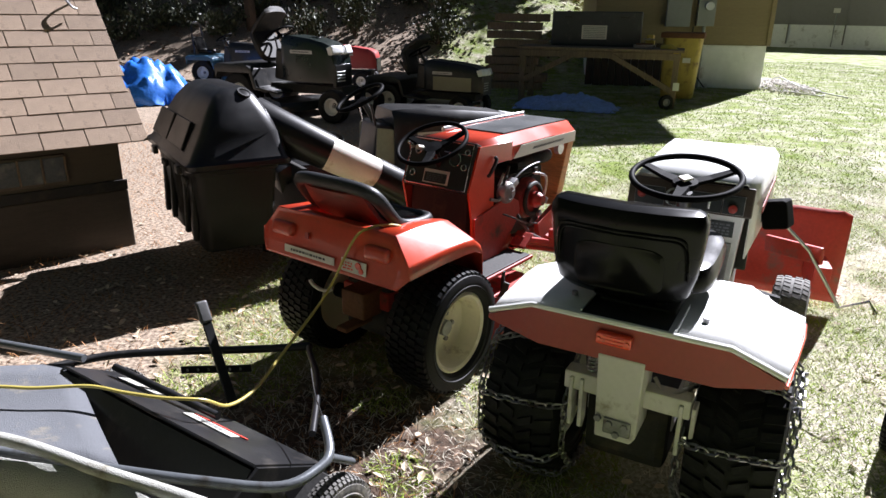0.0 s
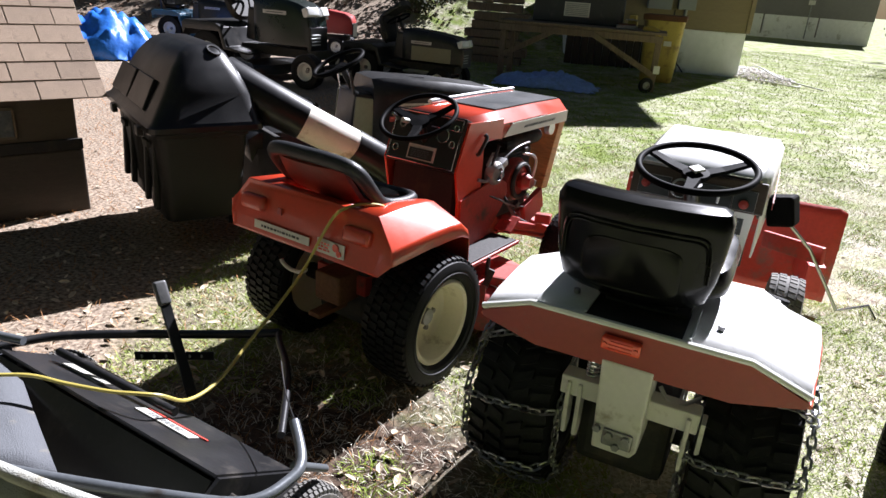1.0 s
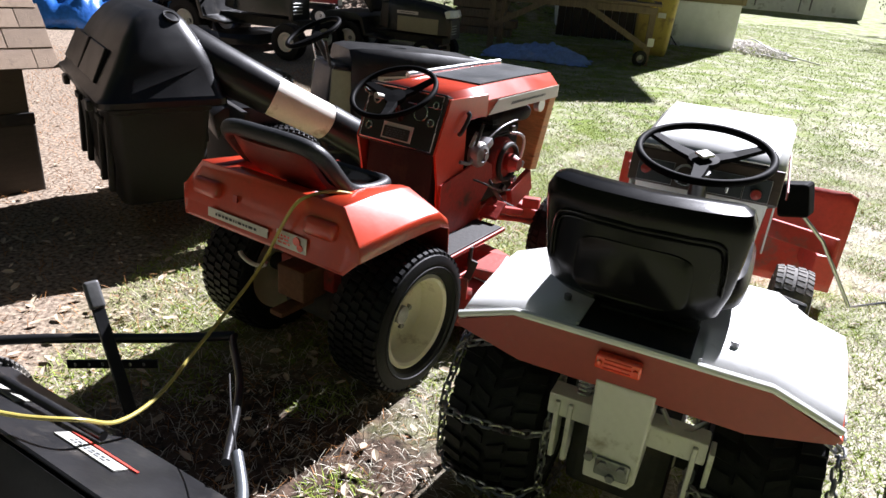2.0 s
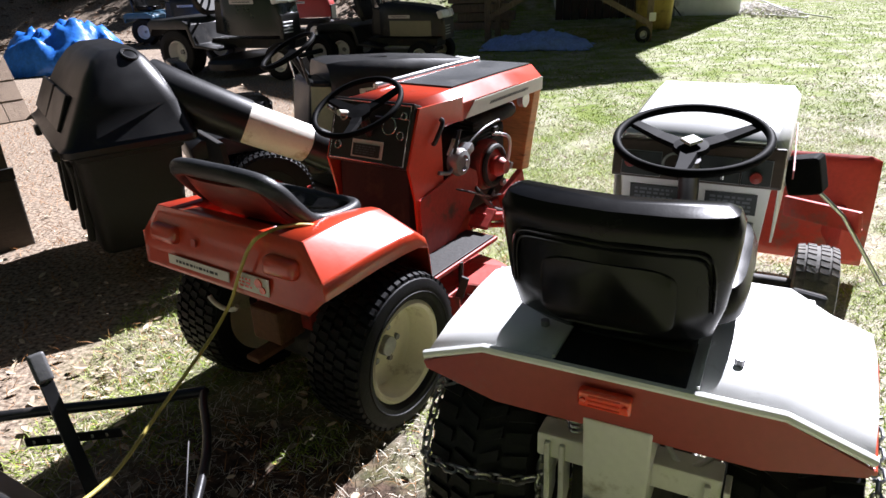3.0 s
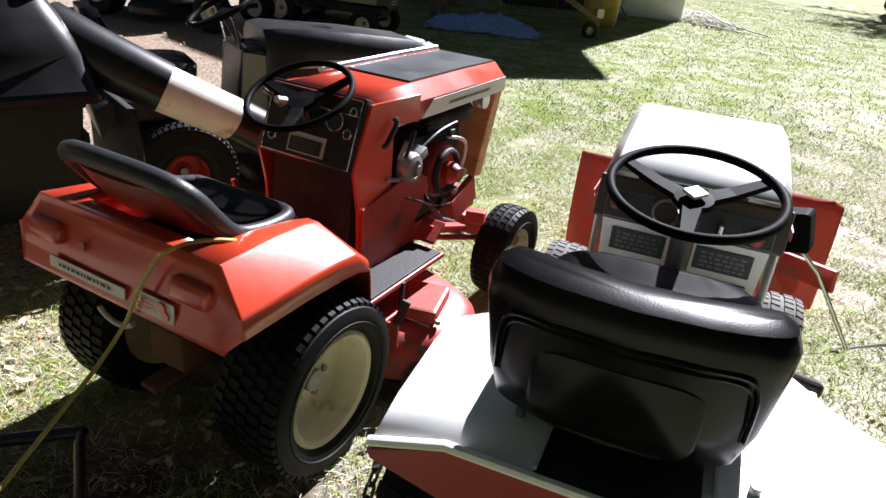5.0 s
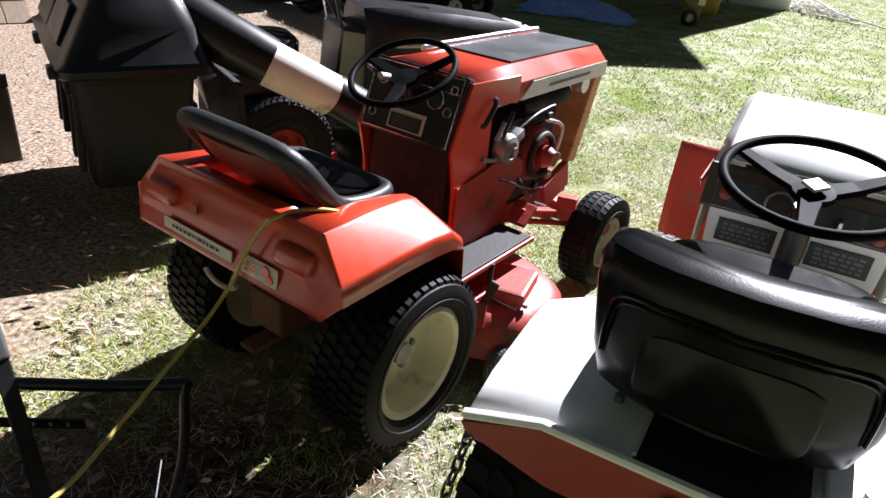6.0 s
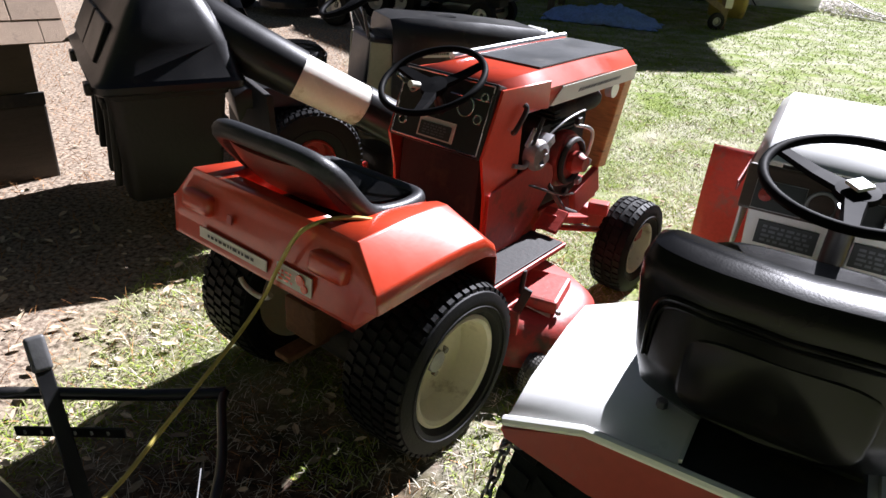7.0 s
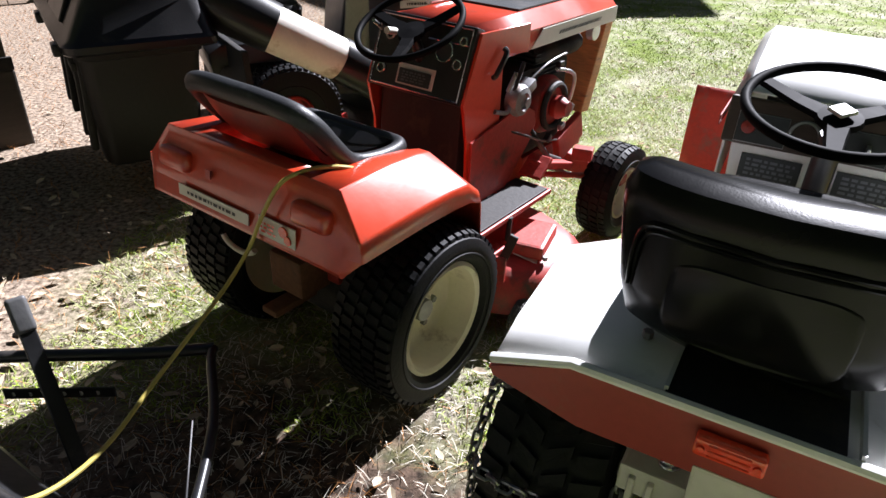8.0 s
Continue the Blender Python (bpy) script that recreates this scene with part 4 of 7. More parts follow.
def red_tractor():
    T = thing("garden_tractor", (-0.325, 2.455, 0), 34.3, "red vintage garden tractor with black seat and mower deck", "tractor")
    for s in (-1, 1):
        wheel(T, "rear_wheel", (s * 0.325, 0, 0.262), 0.26, 0.225, 0.172, "turf", M_CREAM, M_RUBBER, s)
        wheel(T, "front_wheel", (s * 0.355, 1.27, 0.2), 0.195, 0.14, 0.108, "rib", M_CREAM, M_RUBBER, s, turn=2, nuts=0)
    pan = fender_pan(T, M_RED)
    for s in (-1, 1):
        bm = B()
        box(bm, (s * 0.262, -0.327, 0.668), (0.125, 0.05, 0.058), rot(-12, 0, 0), 0.02, 3)
        part("lamp_bulge", bm, M_RED, pan, smooth=True)
    decal(pan, "name_plate", [(-0.245, -0.3485, 0.576), (0.045, -0.3485, 0.576), (0.045, -0.346, 0.607), (-0.245, -0.346, 0.607)], M_DECAL, "cream name strip with dark bars", 1, 3, M_INK, 0.14)
    d = decal(pan, "warning_label", [(0.085, -0.3485, 0.57), (0.215, -0.3485, 0.57), (0.215, -0.344, 0.622), (0.085, -0.344, 0.622)], M_DECAL, "white label with red picture", 0)
    bm = B()
    bars(bm, (0.125, -0.352, 0.598), (0.055, 0.036), 3, (1, 0, 0), (0, 0, 1), random.Random(4), (0, -0.002, 0))
    part("print", bm, M_LENS, d)
    bm = B()
    disc(bm, (0.178, -0.352, 0.606), 0.015, 0.004, "y", 14)
    disc(bm, (0.192, -0.352, 0.587), 0.012, 0.004, "y", 14)
    part("picture", bm, M_LENS, d)
    decal(pan, "badge", [(-0.13, -0.336, 0.652), (-0.11, -0.336, 0.652), (-0.11, -0.333, 0.676), (-0.13, -0.333, 0.676)], M_FARRED, "small worn round badge", 0)
    low_seat(T, (0.0, 0.09, 0.702), 0.205, M_VINYL, M_SHELL_SHADED)
    frm_box(T, "seat_mount", (-0.03, -0.05, 0.645), (0.2, 0.2, 0.06), M_BLACK_MATT, "dark seat mount", None, 0.01)
    # hood with chamfered shoulders
    bm = B()
    rows = []
    for y, zt, hw in ((0.44, 0.962, 0.19), (0.75, 0.965, 0.19), (1.1, 0.965, 0.189), (1.40, 0.96, 0.188)):
        rows.append([(-hw, y, 0.85), (-hw, y, zt - 0.05), (-hw + 0.05, y, zt), (hw - 0.05, y, zt), (hw, y, zt - 0.05), (hw, y, 0.85)])
    rings(bm, rows, closed=False, cap=False)
    bmesh.ops.bevel(bm, geom=[e for e in bm.edges if len(e.link_faces) == 2 and e.calc_face_angle(0) > 0.3], offset=0.012, segments=3, affect="EDGES")
    hood = part("hood", bm, M_RED, T, "red steel hood", smooth=True)
    md = hood.modifiers.new("thick", "SOLIDIFY")
    md.thickness = 0.006
    bm = B()
    rings(bm, [[(-0.128, y, z + 0.001), (0.135, y, z + 0.001), (0.135, y, z + 0.006), (-0.128, y, z + 0.006)] for y, z in ((0.74, 0.966), (1.1, 0.966), (1.385, 0.9615))])
    part("hood_panel", bm, M_HOODTOP, hood, "dull dark grey panel on the hood top")
    bm = B()
    tube(bm, [(-0.15, 0.62, 0.974), (-0.15, 1.1, 0.974), (-0.15, 1.40, 0.971)], 0.013, 8)
    part("hood_hinge", bm, M_STEEL, hood, "bright hood edge strip", smooth=True)
    for s in (-1, 1):
        a, b_ = (0.72, 1.40) if s > 0 else (1.40, 0.72)
        x = s * 0.1935
        decal(hood, "hood_stripe", [(x, a + 0.02, 0.852), (x, b_, 0.852), (x, b_, 0.909), (x, a + 0.09, 0.909)] if s > 0 else [(x, a, 0.852), (x, b_ + 0.02, 0.852), (x, b_ + 0.09, 0.909), (x, a, 0.909)], M_DECAL, "cream side strip with dark bars", 1, 5, M_INK, 0.25)
    # upright behind the hood: side panels, dash and lower cover
    for s in (-1, 1):
        bm = B()
        prism(bm, [(0.44, 0.95), (0.72, 0.94), (0.72, 0.848), (0.565, 0.868), (0.57, 0.6), (0.75, 0.46), (0.75, 0.36), (0.40, 0.38), (0.385, 0.62), (0.355, 0.75)], "x", s * 0.186, s * 0.196)
        sp = part("side_panel", bm, M_RED, T, "red side panel")
    bm = B()
    bar_pts = [(0.205, 0.50, 0.81), (0.215, 0.50, 0.82), (0.215, 0.55, 0.875), (0.202, 0.555, 0.89)]
    tube(bm, bar_pts, 0.009, 8, 4)
    part("hood_latch", bm, M_BLACK, T, "black hood latch", smooth=True)
    frm_box(T, "dash_back", (0, 0.475, 0.86), (0.372, 0.02, 0.17), M_RED_OLD)
    dash = frm_box(T, "dash", (0, 0.41, 0.85), (0.372, 0.05, 0.235), M_BLACK, "black dash panel with gauges", rot(-20, 0, 0))
    mdash = Matrix.Translation((0, 0.41, 0.85)) @ rot(-20, 0, 0).to_4x4()

    def on_dash(x, z, dy=-0.028):
        return mdash @ Vector((x, dy, z))
    for x, z, r in ((0.09, 0.03, 0.03), (0.145, 0.0, 0.014), (-0.13, 0.05, 0.016), (0.15, 0.07, 0.012), (-0.14, -0.06, 0.014)):
        bm = B()
        torus(bm, Matrix.Translation(on_dash(x, z)) @ rot(70, 0, 0).to_4x4(), r, 0.0035, 24, 6)
        part("gauge_ring", bm, M_STEEL, dash, "bright gauge ring", smooth=True)
    for x, z, r in ((0.09, 0.03, 0.028), (0.145, 0.0, 0.012)):
        bm = B()
        p = on_dash(x, z, -0.026)
        bmesh.ops.create_circle(bm, cap_ends=True, radius=r, segments=20, matrix=Matrix.Translation(p) @ rot(70, 0, 0).to_4x4())
        part("gauge_face", bm, M_INK, dash)
    q = [on_dash(x, z, -0.026) for x, z in ((-0.07, -0.095), (0.075, -0.095), (0.075, -0.03), (-0.07, -0.03))]
    decal(dash, "instruction_plate", q, M_DECAL, "cream bordered instruction plate", 0)
    q = [on_dash(x, z, -0.031) for x, z in ((-0.06, -0.09), (0.065, -0.09), (0.065, -0.045), (-0.06, -0.045))]
    decal(dash, "instruction_field", q, M_INK, "dark printed field", 4, 7, M_TUBE)
    for a, b_ in (((-0.175, -0.108), (0.175, -0.108)), ((-0.175, 0.108), (0.175, 0.108)), ((-0.175, -0.108), (-0.175, 0.108)), ((0.175, -0.108), (0.175, 0.108)), ((0.02, 0.06), (0.175, 0.06))):
        rod(dash, "dash_line", [on_dash(*a, -0.026), on_dash(*b_, -0.026)], 0.0022, M_STEEL, n=5)
    frm_box(T, "column_cover", (-0.01, 0.42, 0.58), (0.33, 0.05, 0.34), M_BLACK_MATT, "dark cover below the dash", rot(-4, 0, 0))
    rod(T, "steering_column", [(0, 0.345, 0.945), (0, 0.41, 0.82)], 0.018, M_BLACK)
    steering_wheel(T, (0.0, 0.335, 0.962), 0.163, 26, 0.0105, turn=20)
    rod(T, "throttle_lever", [(-0.12, 0.35, 0.93), (-0.12, 0.31, 0.96)], 0.006, M_STEEL)
    rod(T, "choke_knob", [(-0.05, 0.33, 0.935), (-0.05, 0.29, 0.945)], 0.011, M_DECAL, "pale pull knob")
    rod(T, "lift_lever", [(0.12, 0.26, 0.46), (0.12, 0.18, 0.62), (0.12, 0.17, 0.65)], 0.01, M_RED_OLD)
    rod(T, "lift_lever", [(-0.2, 0.30, 0.42), (-0.2, 0.25, 0.66)], 0.01, M_RED_OLD)
    # front grille in varnished plywood
    bm = B()
    prism(bm, [(1.22, 0.51), (1.29, 0.5), (1.405, 0.845), (1.41, 0.90), (1.37, 0.90), (1.335, 0.84)], "x", -0.186, 0.186, 0.006)
    part("grille_surround", bm, M_PLY, T, "varnished plywood front grille panel")
    for k in range(5):
        frm_box(T, "grille_slat", (0, 1.398 - 0.02 * k, 0.80 - k * 0.06), (0.3, 0.012, 0.016), M_BLACK)
    lamp = B()
    disc(lamp, (0.165, 1.27, 0.825), 0.035, 0.03, "x", 20)
    part("headlamp", lamp, M_GLASS, T, "round bright lamp under the hood", smooth=True)
    # engine
    eng = frm_box(T, "engine_block", (0.0, 0.95, 0.58), (0.26, 0.42, 0.34), M_BLACK_MATT, "dark cast iron engine block", None, 0.02)
    for k in range(7):
        frm_box(eng, "cooling_fin", (0.0, 1.0, 0.70 + k * 0.016), (0.28, 0.24, 0.005), M_BLACK_MATT, bevel=0.001, seg=1)
    bm = B()
    lathe(bm, [(0.0, 0.001), (0.0, 0.105), (0.03, 0.11), (0.05, 0.1), (0.062, 0.06), (0.062, 0.001)], 32, "x", (0.13, 0.955, 0.605))
    part("flywheel_cover", bm, M_RED_OLD, eng, "round red flywheel cover", smooth=True)
    bm = B()
    torus(bm, Matrix.Translation((0.195, 0.955, 0.605)) @ rot(0, 90, 0).to_4x4(), 0.082, 0.012, 32, 8)
    part("starter_screen", bm, M_BLACK_MATT, eng, smooth=True)
    bm = B()
    lathe(bm, [(0.0, 0.001), (0.0, 0.04), (0.025, 0.045), (0.05, 0.03), (0.06, 0.028), (0.06, 0.001)], 20, "x", (0.195, 0.955, 0.605))
    part("starter_cup", bm, M_RED_OLD, eng, smooth=True)
    bm = B()
    lathe(bm, [(0.0, 0.001), (0.0, 0.052), (0.03, 0.055), (0.045, 0.048), (0.05, 0.03), (0.04, 0.025), (0.042, 0.001)], 28, "x", (0.185, 0.66, 0.70))
    lathe(bm, [(0.055, 0.001), (0.055, 0.016), (0.06, 0.016), (0.06, 0.001)], 14, "x", (0.19, 0.66, 0.70))
    box(bm, (0.20, 0.715, 0.73), (0.05, 0.07, 0.035), rot(25, 0, 0), 0.006)
    part("air_cleaner", bm, M_DULLSTEEL, eng, "round bright metal air cleaner", smooth=True)
    rod(eng, "fuel_pipe", [(0.2, 0.72, 0.74), (0.215, 0.82, 0.79), (0.21, 0.93, 0.80), (0.2, 0.99, 0.795)], 0.0042, M_DULLSTEEL, smooth=6)
    rod(eng, "control_rod", [(0.2, 0.93, 0.75), (0.225, 1.02, 0.72), (0.21, 1.06, 0.64), (0.2, 1.03, 0.55)], 0.007, M_STEEL, smooth=6)
    rod(eng, "bracket_arm", [(0.2, 0.53, 0.69), (0.21, 0.59, 0.675), (0.205, 0.62, 0.70)], 0.008, M_DULLSTEEL, smooth=4)
    rod(eng, "governor_arm", [(0.205, 0.62, 0.71), (0.215, 0.665, 0.83)], 0.007, M_BLACK)
    for k, (y, z) in enumerate(((0.93, 0.77), (1.0, 0.52), (0.9, 0.5), (1.06, 0.58))):
        frm_box(eng, "linkage_clip", (0.212, y, z), (0.02, 0.03, 0.024), M_DULLSTEEL if k % 2 else M_BLACK, r=rot(20 * k, 0, 0), bevel=0.004)
    rod(eng, "throttle_cable", [(0.19, 0.58, 0.62), (0.215, 0.72, 0.56), (0.21, 0.86, 0.50), (0.2, 1.0, 0.46)], 0.0045, M_BLACK, smooth=6)
    rod(eng, "belt_run", [(0.2, 0.78, 0.56), (0.21, 0.92, 0.42), (0.2, 1.05, 0.36)], 0.011, M_BLACK_MATT)
    rod(eng, "spark_lead", [(0.2, 0.60, 0.74), (0.21, 0.63, 0.80)], 0.007, M_STEEL)
    rod(eng, "muffler_pipe", [(0.1, 0.9, 0.78), (0.15, 1.1, 0.80), (0.1, 1.25, 0.78)], 0.035, M_BLACK_MATT, smooth=6)
    # frame, belt guard, axle
    frm_box(T, "frame_rail", (0, 0.62, 0.36), (0.26, 1.5, 0.08), M_RED_OLD, "worn red frame rail")
    frm_box(T, "transaxle", (0, 0.0, 0.3), (0.26, 0.24, 0.24), M_BLACK_MATT, "dark cast transaxle", None, 0.03)
    rod(T, "rear_axle", [(-0.3, 0, 0.272), (0.3, 0, 0.272)], 0.035, M_BLACK_MATT)
    bm = B()
    prism(bm, [(0.40, 0.38), (0.40, 0.62), (0.64, 0.665), (0.73, 0.66), (0.79, 0.63), (0.805, 0.585), (0.79, 0.54), (0.64, 0.40), (0.56, 0.36)], "x", 0.1965, 0.206, 0.003)
    part("belt_guard", bm, M_RED_OLD, T, "worn red belt guard")
    bm = B()
    prism(bm, [(-0.40, 0.235), (0.40, 0.235), (0.40, 0.275), (0.12, 0.32), (-0.12, 0.32), (-0.40, 0.275)], "y", 1.24, 1.30, 0.006)
    part("front_axle", bm, M_RED_OLD, T, "worn red front axle beam")
    rod(T, "tie_rod", [(-0.33, 1.17, 0.25), (0.33, 1.19, 0.25)], 0.01, M_DULLSTEEL)
    rod(T, "drag_link", [(0.2, 0.75, 0.4), (0.3, 1.2, 0.27)], 0.012, M_RED_OLD)
    frm_box(T, "deck_hanger", (0.24, 0.9, 0.4), (0.05, 0.3, 0.03), M_RED_OLD, r=rot(-18, 0, 0))
    frm_box(T, "axle_bracket", (0.26, 1.13, 0.38), (0.08, 0.1, 0.05), M_RED_OLD, r=rot(-12, 0, 20))
    frm_box(T, "engine_mount", (0.17, 1.16, 0.42), (0.03, 0.2, 0.12), M_RED_OLD, r=rot(20, 0, 0))
    for s in (-1, 1):
        fr = frm_box(T, "footrest", (s * 0.25, 0.48, 0.375), (0.17, 0.52, 0.018), M_RED_OLD, "red footrest with black rubber mat")
        frm_box(fr, "rubber_mat", (s * 0.25, 0.48, 0.388), (0.155, 0.48, 0.008), M_BLACK_MATT, "black rubber mat", None, 0.003)
        frm_box(T, "pedal", (s * 0.25, 0.76, 0.44), (0.09, 0.1, 0.016), M_RED_OLD, "red foot pedal", rot(35, 0, 0))
    # drawbar, hitch
    frm_box(T, "hitch_plate", (0.02, -0.16, 0.36), (0.13, 0.14, 0.12), M_RUST, "worn red hitch bracket", None, 0.01)
    frm_box(T, "drawbar", (0.02, -0.22, 0.27), (0.06, 0.16, 0.02), M_RUST)
    bm = B()
    pts = [(-0.12 + 0.07 * math.cos(a), -0.27, 0.44 + 0.035 * math.sin(a)) for a in [3.3 + 0.25 * k for k in range(12)]]
    tube(bm, pts, 0.008, 8)
    part("fuel_hose", bm, M_OFFWHITE, T, "pale looped hose under the fender", smooth=True)
    # mower deck under the belly
    bm = B()
    rows = []
    for f, z in ((1.04, 0.085), (1.04, 0.15), (1.0, 0.20), (0.9, 0.235), (0.6, 0.245)):
        row = []
        for k in range(36):
            a = 2 * math.pi * k / 36
            cx, sx = math.cos(a), math.sin(a)
            row.append((0.52 * f * math.copysign(abs(cx) ** 0.75, cx), 0.58 + 0.29 * f * math.copysign(abs(sx) ** 0.75, sx), z))
        rows.append(row)
    rings(bm, rows)
    deck = part("mower_deck", bm, M_RED_OLD, T, "worn red mower deck with pale labels", smooth=True)
    frm_box(deck, "deck_label", (0.40, 0.50, 0.243), (0.1, 0.07, 0.003), M_DECAL, "pale label", rot(0, 14, 15), 0.001, 1)
    frm_box(deck, "deck_label", (0.31, 0.42, 0.2455), (0.06, 0.045, 0.003), M_DECAL, "pale label", rot(0, 6, 5), 0.001, 1)
    rod(deck, "deck_rod", [(0.33, 0.46, 0.24), (0.335, 0.46, 0.38)], 0.009, M_BLACK_MATT)
    frm_box(deck, "belt_cover", (0.36, 0.56, 0.27), (0.15, 0.2, 0.05), M_RED_OLD, "red spindle cover", rot(0, 0, 15), 0.012)
    frm_box(deck, "lift_link", (0.37, 0.40, 0.29), (0.03, 0.012, 0.13), M_BLACK_MATT, r=rot(0, 18, 20), bevel=0.003)
    frm_box(deck, "deck_flange", (0.30, 0.33, 0.25), (0.2, 0.012, 0.09), M_RED_OLD, r=rot(0, 0, 12), bevel=0.003)
    for x, y in ((0.35, 0.44), (0.42, 0.56), (0.46, 0.5), (0.3, 0.5)):
        bm = B()
        disc(bm, (x, y, 0.252), 0.01, 0.014, "z", 6)
        part("deck_bolt", bm, M_DULLSTEEL, deck)
    frm_box(deck, "deck_bracket", (0.33, 0.37, 0.24), (0.04, 0.12, 0.1), M_RED_OLD)
    w = wheel(T, "gauge_wheel", (0.47, 0.38, 0.075), 0.072, 0.05, 0.04, "rib", M_YELLOW, M_RUBBER_GREY, 1, nuts=0)
    wheel(T, "gauge_wheel", (-0.44, 0.33, 0.075), 0.072, 0.05, 0.04, "rib", M_YELLOW, M_RUBBER_GREY, -1, nuts=0)
    return T


red_tractor()


# ---- white garden tractor with plow and tyre chains ----
def chain_link(bm, m, L=0.034, w=0.02, r=0.0038):
    pts = []
    for k in range(10):
        a = 2 * math.pi * k / 10
        pts.append(m @ Vector((math.cos(a) * w / 2, math.sin(a) * w / 2 + (L / 2 - w / 2) * (1 if math.sin(a) > 0 else -1), 0)))
    tube(bm, pts, r, 5, closed=True)


def chain_run(bm, pts, spacing=0.027):
    """Interlocked links along a path."""
    pts = [Vector(p) for p in pts]
    acc, alt = 0.0, 0
    for a, b_ in zip(pts, pts[1:]):
        d = b_ - a
        while acc < d.length:
            p = a + d.normalized() * acc
            q = d.to_track_quat("Y", "Z").to_matrix().to_4x4()
            chain_link(bm, Matrix.Translation(p) @ q @ rot(0, 90 * (alt % 2) + 20, 0).to_4x4())
            alt += 1
            acc += spacing
        acc -= d.length


def tyre_chain(parent, R, w, seed):
    rnd = random.Random(seed)
    bm = B()
    h = w / 2
    n = 9
    for k in range(n):
        a = 2 * math.pi * (k + rnd.uniform(-0.12, 0.12)) / n
        sk = rnd.uniform(-0.12, 0.12)
        path = []
        for j in range(13):
            u = -1 + 2 * j / 12
            rr = R + 0.03 - 0.05 * abs(u) ** 4 + 0.004 * math.sin(j * 2.1)
            ang = a + sk * u
            path.append((u * (h + 0.012), rr * math.cos(ang), rr * math.sin(ang)))
        chain_run(bm, path)
    for s in (-1, 1):
        path = []
        for j in range(65):
            ang = 2 * math.pi * j / 64
            rr = R * 0.90 - 0.016 * abs(math.sin(ang * n / 2))
            path.append((s * (h + 0.018), rr * math.cos(ang), rr * math.sin(ang)))
        chain_run(bm, path)
    return part("tyre_chain", bm, M_CHAIN, parent, "steel snow chain round the tyre")


def high_seat(parent, m):
    """Padded seat with a deep rolled back, its moulded rear shell and cushion."""
    bm = B()

    def ring(z, y, hw, th, p=5.0, n=36):
        out = []
        for k in range(n):
            a = 2 * math.pi * k / n
            c, s = math.cos(a), math.sin(a)
            bow = 0.035 * (math.copysign(abs(c) ** (2 / p), c)) ** 2
            out.append((hw * math.copysign(abs(c) ** (2 / p), c), y + bow + th * math.copysign(abs(s) ** (2 / p), s), z))
        return out
    rows = [ring(0.772, -0.206, 0.135, 0.018), ring(0.776, -0.21, 0.16, 0.03), ring(0.80, -0.219, 0.185, 0.042), ring(0.86, -0.226, 0.201, 0.046), ring(0.935, -0.234, 0.209, 0.046),
            ring(0.985, -0.24, 0.213, 0.052), ring(1.018, -0.242, 0.213, 0.054), ring(1.04, -0.242, 0.203, 0.042), ring(1.049, -0.24, 0.183, 0.02)]
    rows = [[(x - 0.045, y, z) for x, y, z in row] for row in rows]
    rings(bm, rows)
    back = part("backrest", bm, m, parent, "glossy black vinyl seat back", smooth=True)
    for k, (zt, dy) in enumerate(((0.985, 0.0), (0.973, 0.002))):
        bm = B()
        pts = []
        for j in range(33):
            u = -1 + 2 * j / 32
            x = (0.182 - 0.006 * k) * math.copysign(abs(math.sin(u * 1.571)) ** 0.6, u)
            zz = 0.86 + (zt - 0.86) * (1 - abs(u) ** 6)
            pts.append((-0.045 + x, -0.2915 + dy + 0.12 * (0.985 - zz) + 0.033 * (x / 0.21) ** 2 + 0.014 * abs(u) ** 5, zz))
        tube(bm, pts, 0.0035, 6)
        part("piping", bm, m, back, "seam along the seat back", smooth=True)
    # shallow moulded field on the shell
    bm = B()
    rows = []
    for f, dy in ((1.0, 0.012), (0.985, -0.0005), (0.95, -0.003)):
        row = []
        for j in range(28):
            a = 2 * math.pi * j / 28
            x = 0.125 * f * math.copysign(abs(math.cos(a)) ** 0.4, math.cos(a))
            zz = 0.873 + 0.07 * f * math.copysign(abs(math.sin(a)) ** 0.4, math.sin(a))
            row.append((-0.045 + x, -0.274 - 0.08 * (zz - 0.873) + dy + 0.033 * (x / 0.2) ** 2, zz))
        rows.append(row)
    rings(bm, rows, cap=False)
    bm.faces.new(bm.verts[-28:])
    part("moulded_field", bm, m, back, "raised field on the seat back", smooth=True)
    bm = B()
    rows = []
    for z, f in ((0.785, 0.9), (0.795, 1.0), (0.84, 1.02), (0.862, 0.97), (0.87, 0.85)):
        row = []
        for k in range(32):
            a = 2 * math.pi * k / 32
            c, s = math.cos(a), math.sin(a)
            row.append((-0.03 + 0.215 * f * math.copysign(abs(c) ** 0.45, c), 0.03 + 0.21 * f * math.copysign(abs(s) ** 0.45, s), z + 0.02 * (s > 0) * abs(s)))
        rows.append(row)
    rings(bm, rows)
    part("cushion", bm, m, parent, "black vinyl seat cushion", smooth=True)
    for s in (-1, 1):
        frm_box(parent, "seat_support", (-0.03 + s * 0.09, 0.0, 0.757), (0.03, 0.3, 0.066), M_BLACK_MATT, bevel=0.004)
    frm_box(parent, "seat_bracket", (0, -0.02, 0.727), (0.22, 0.3, 0.02), M_BLACK_MATT)


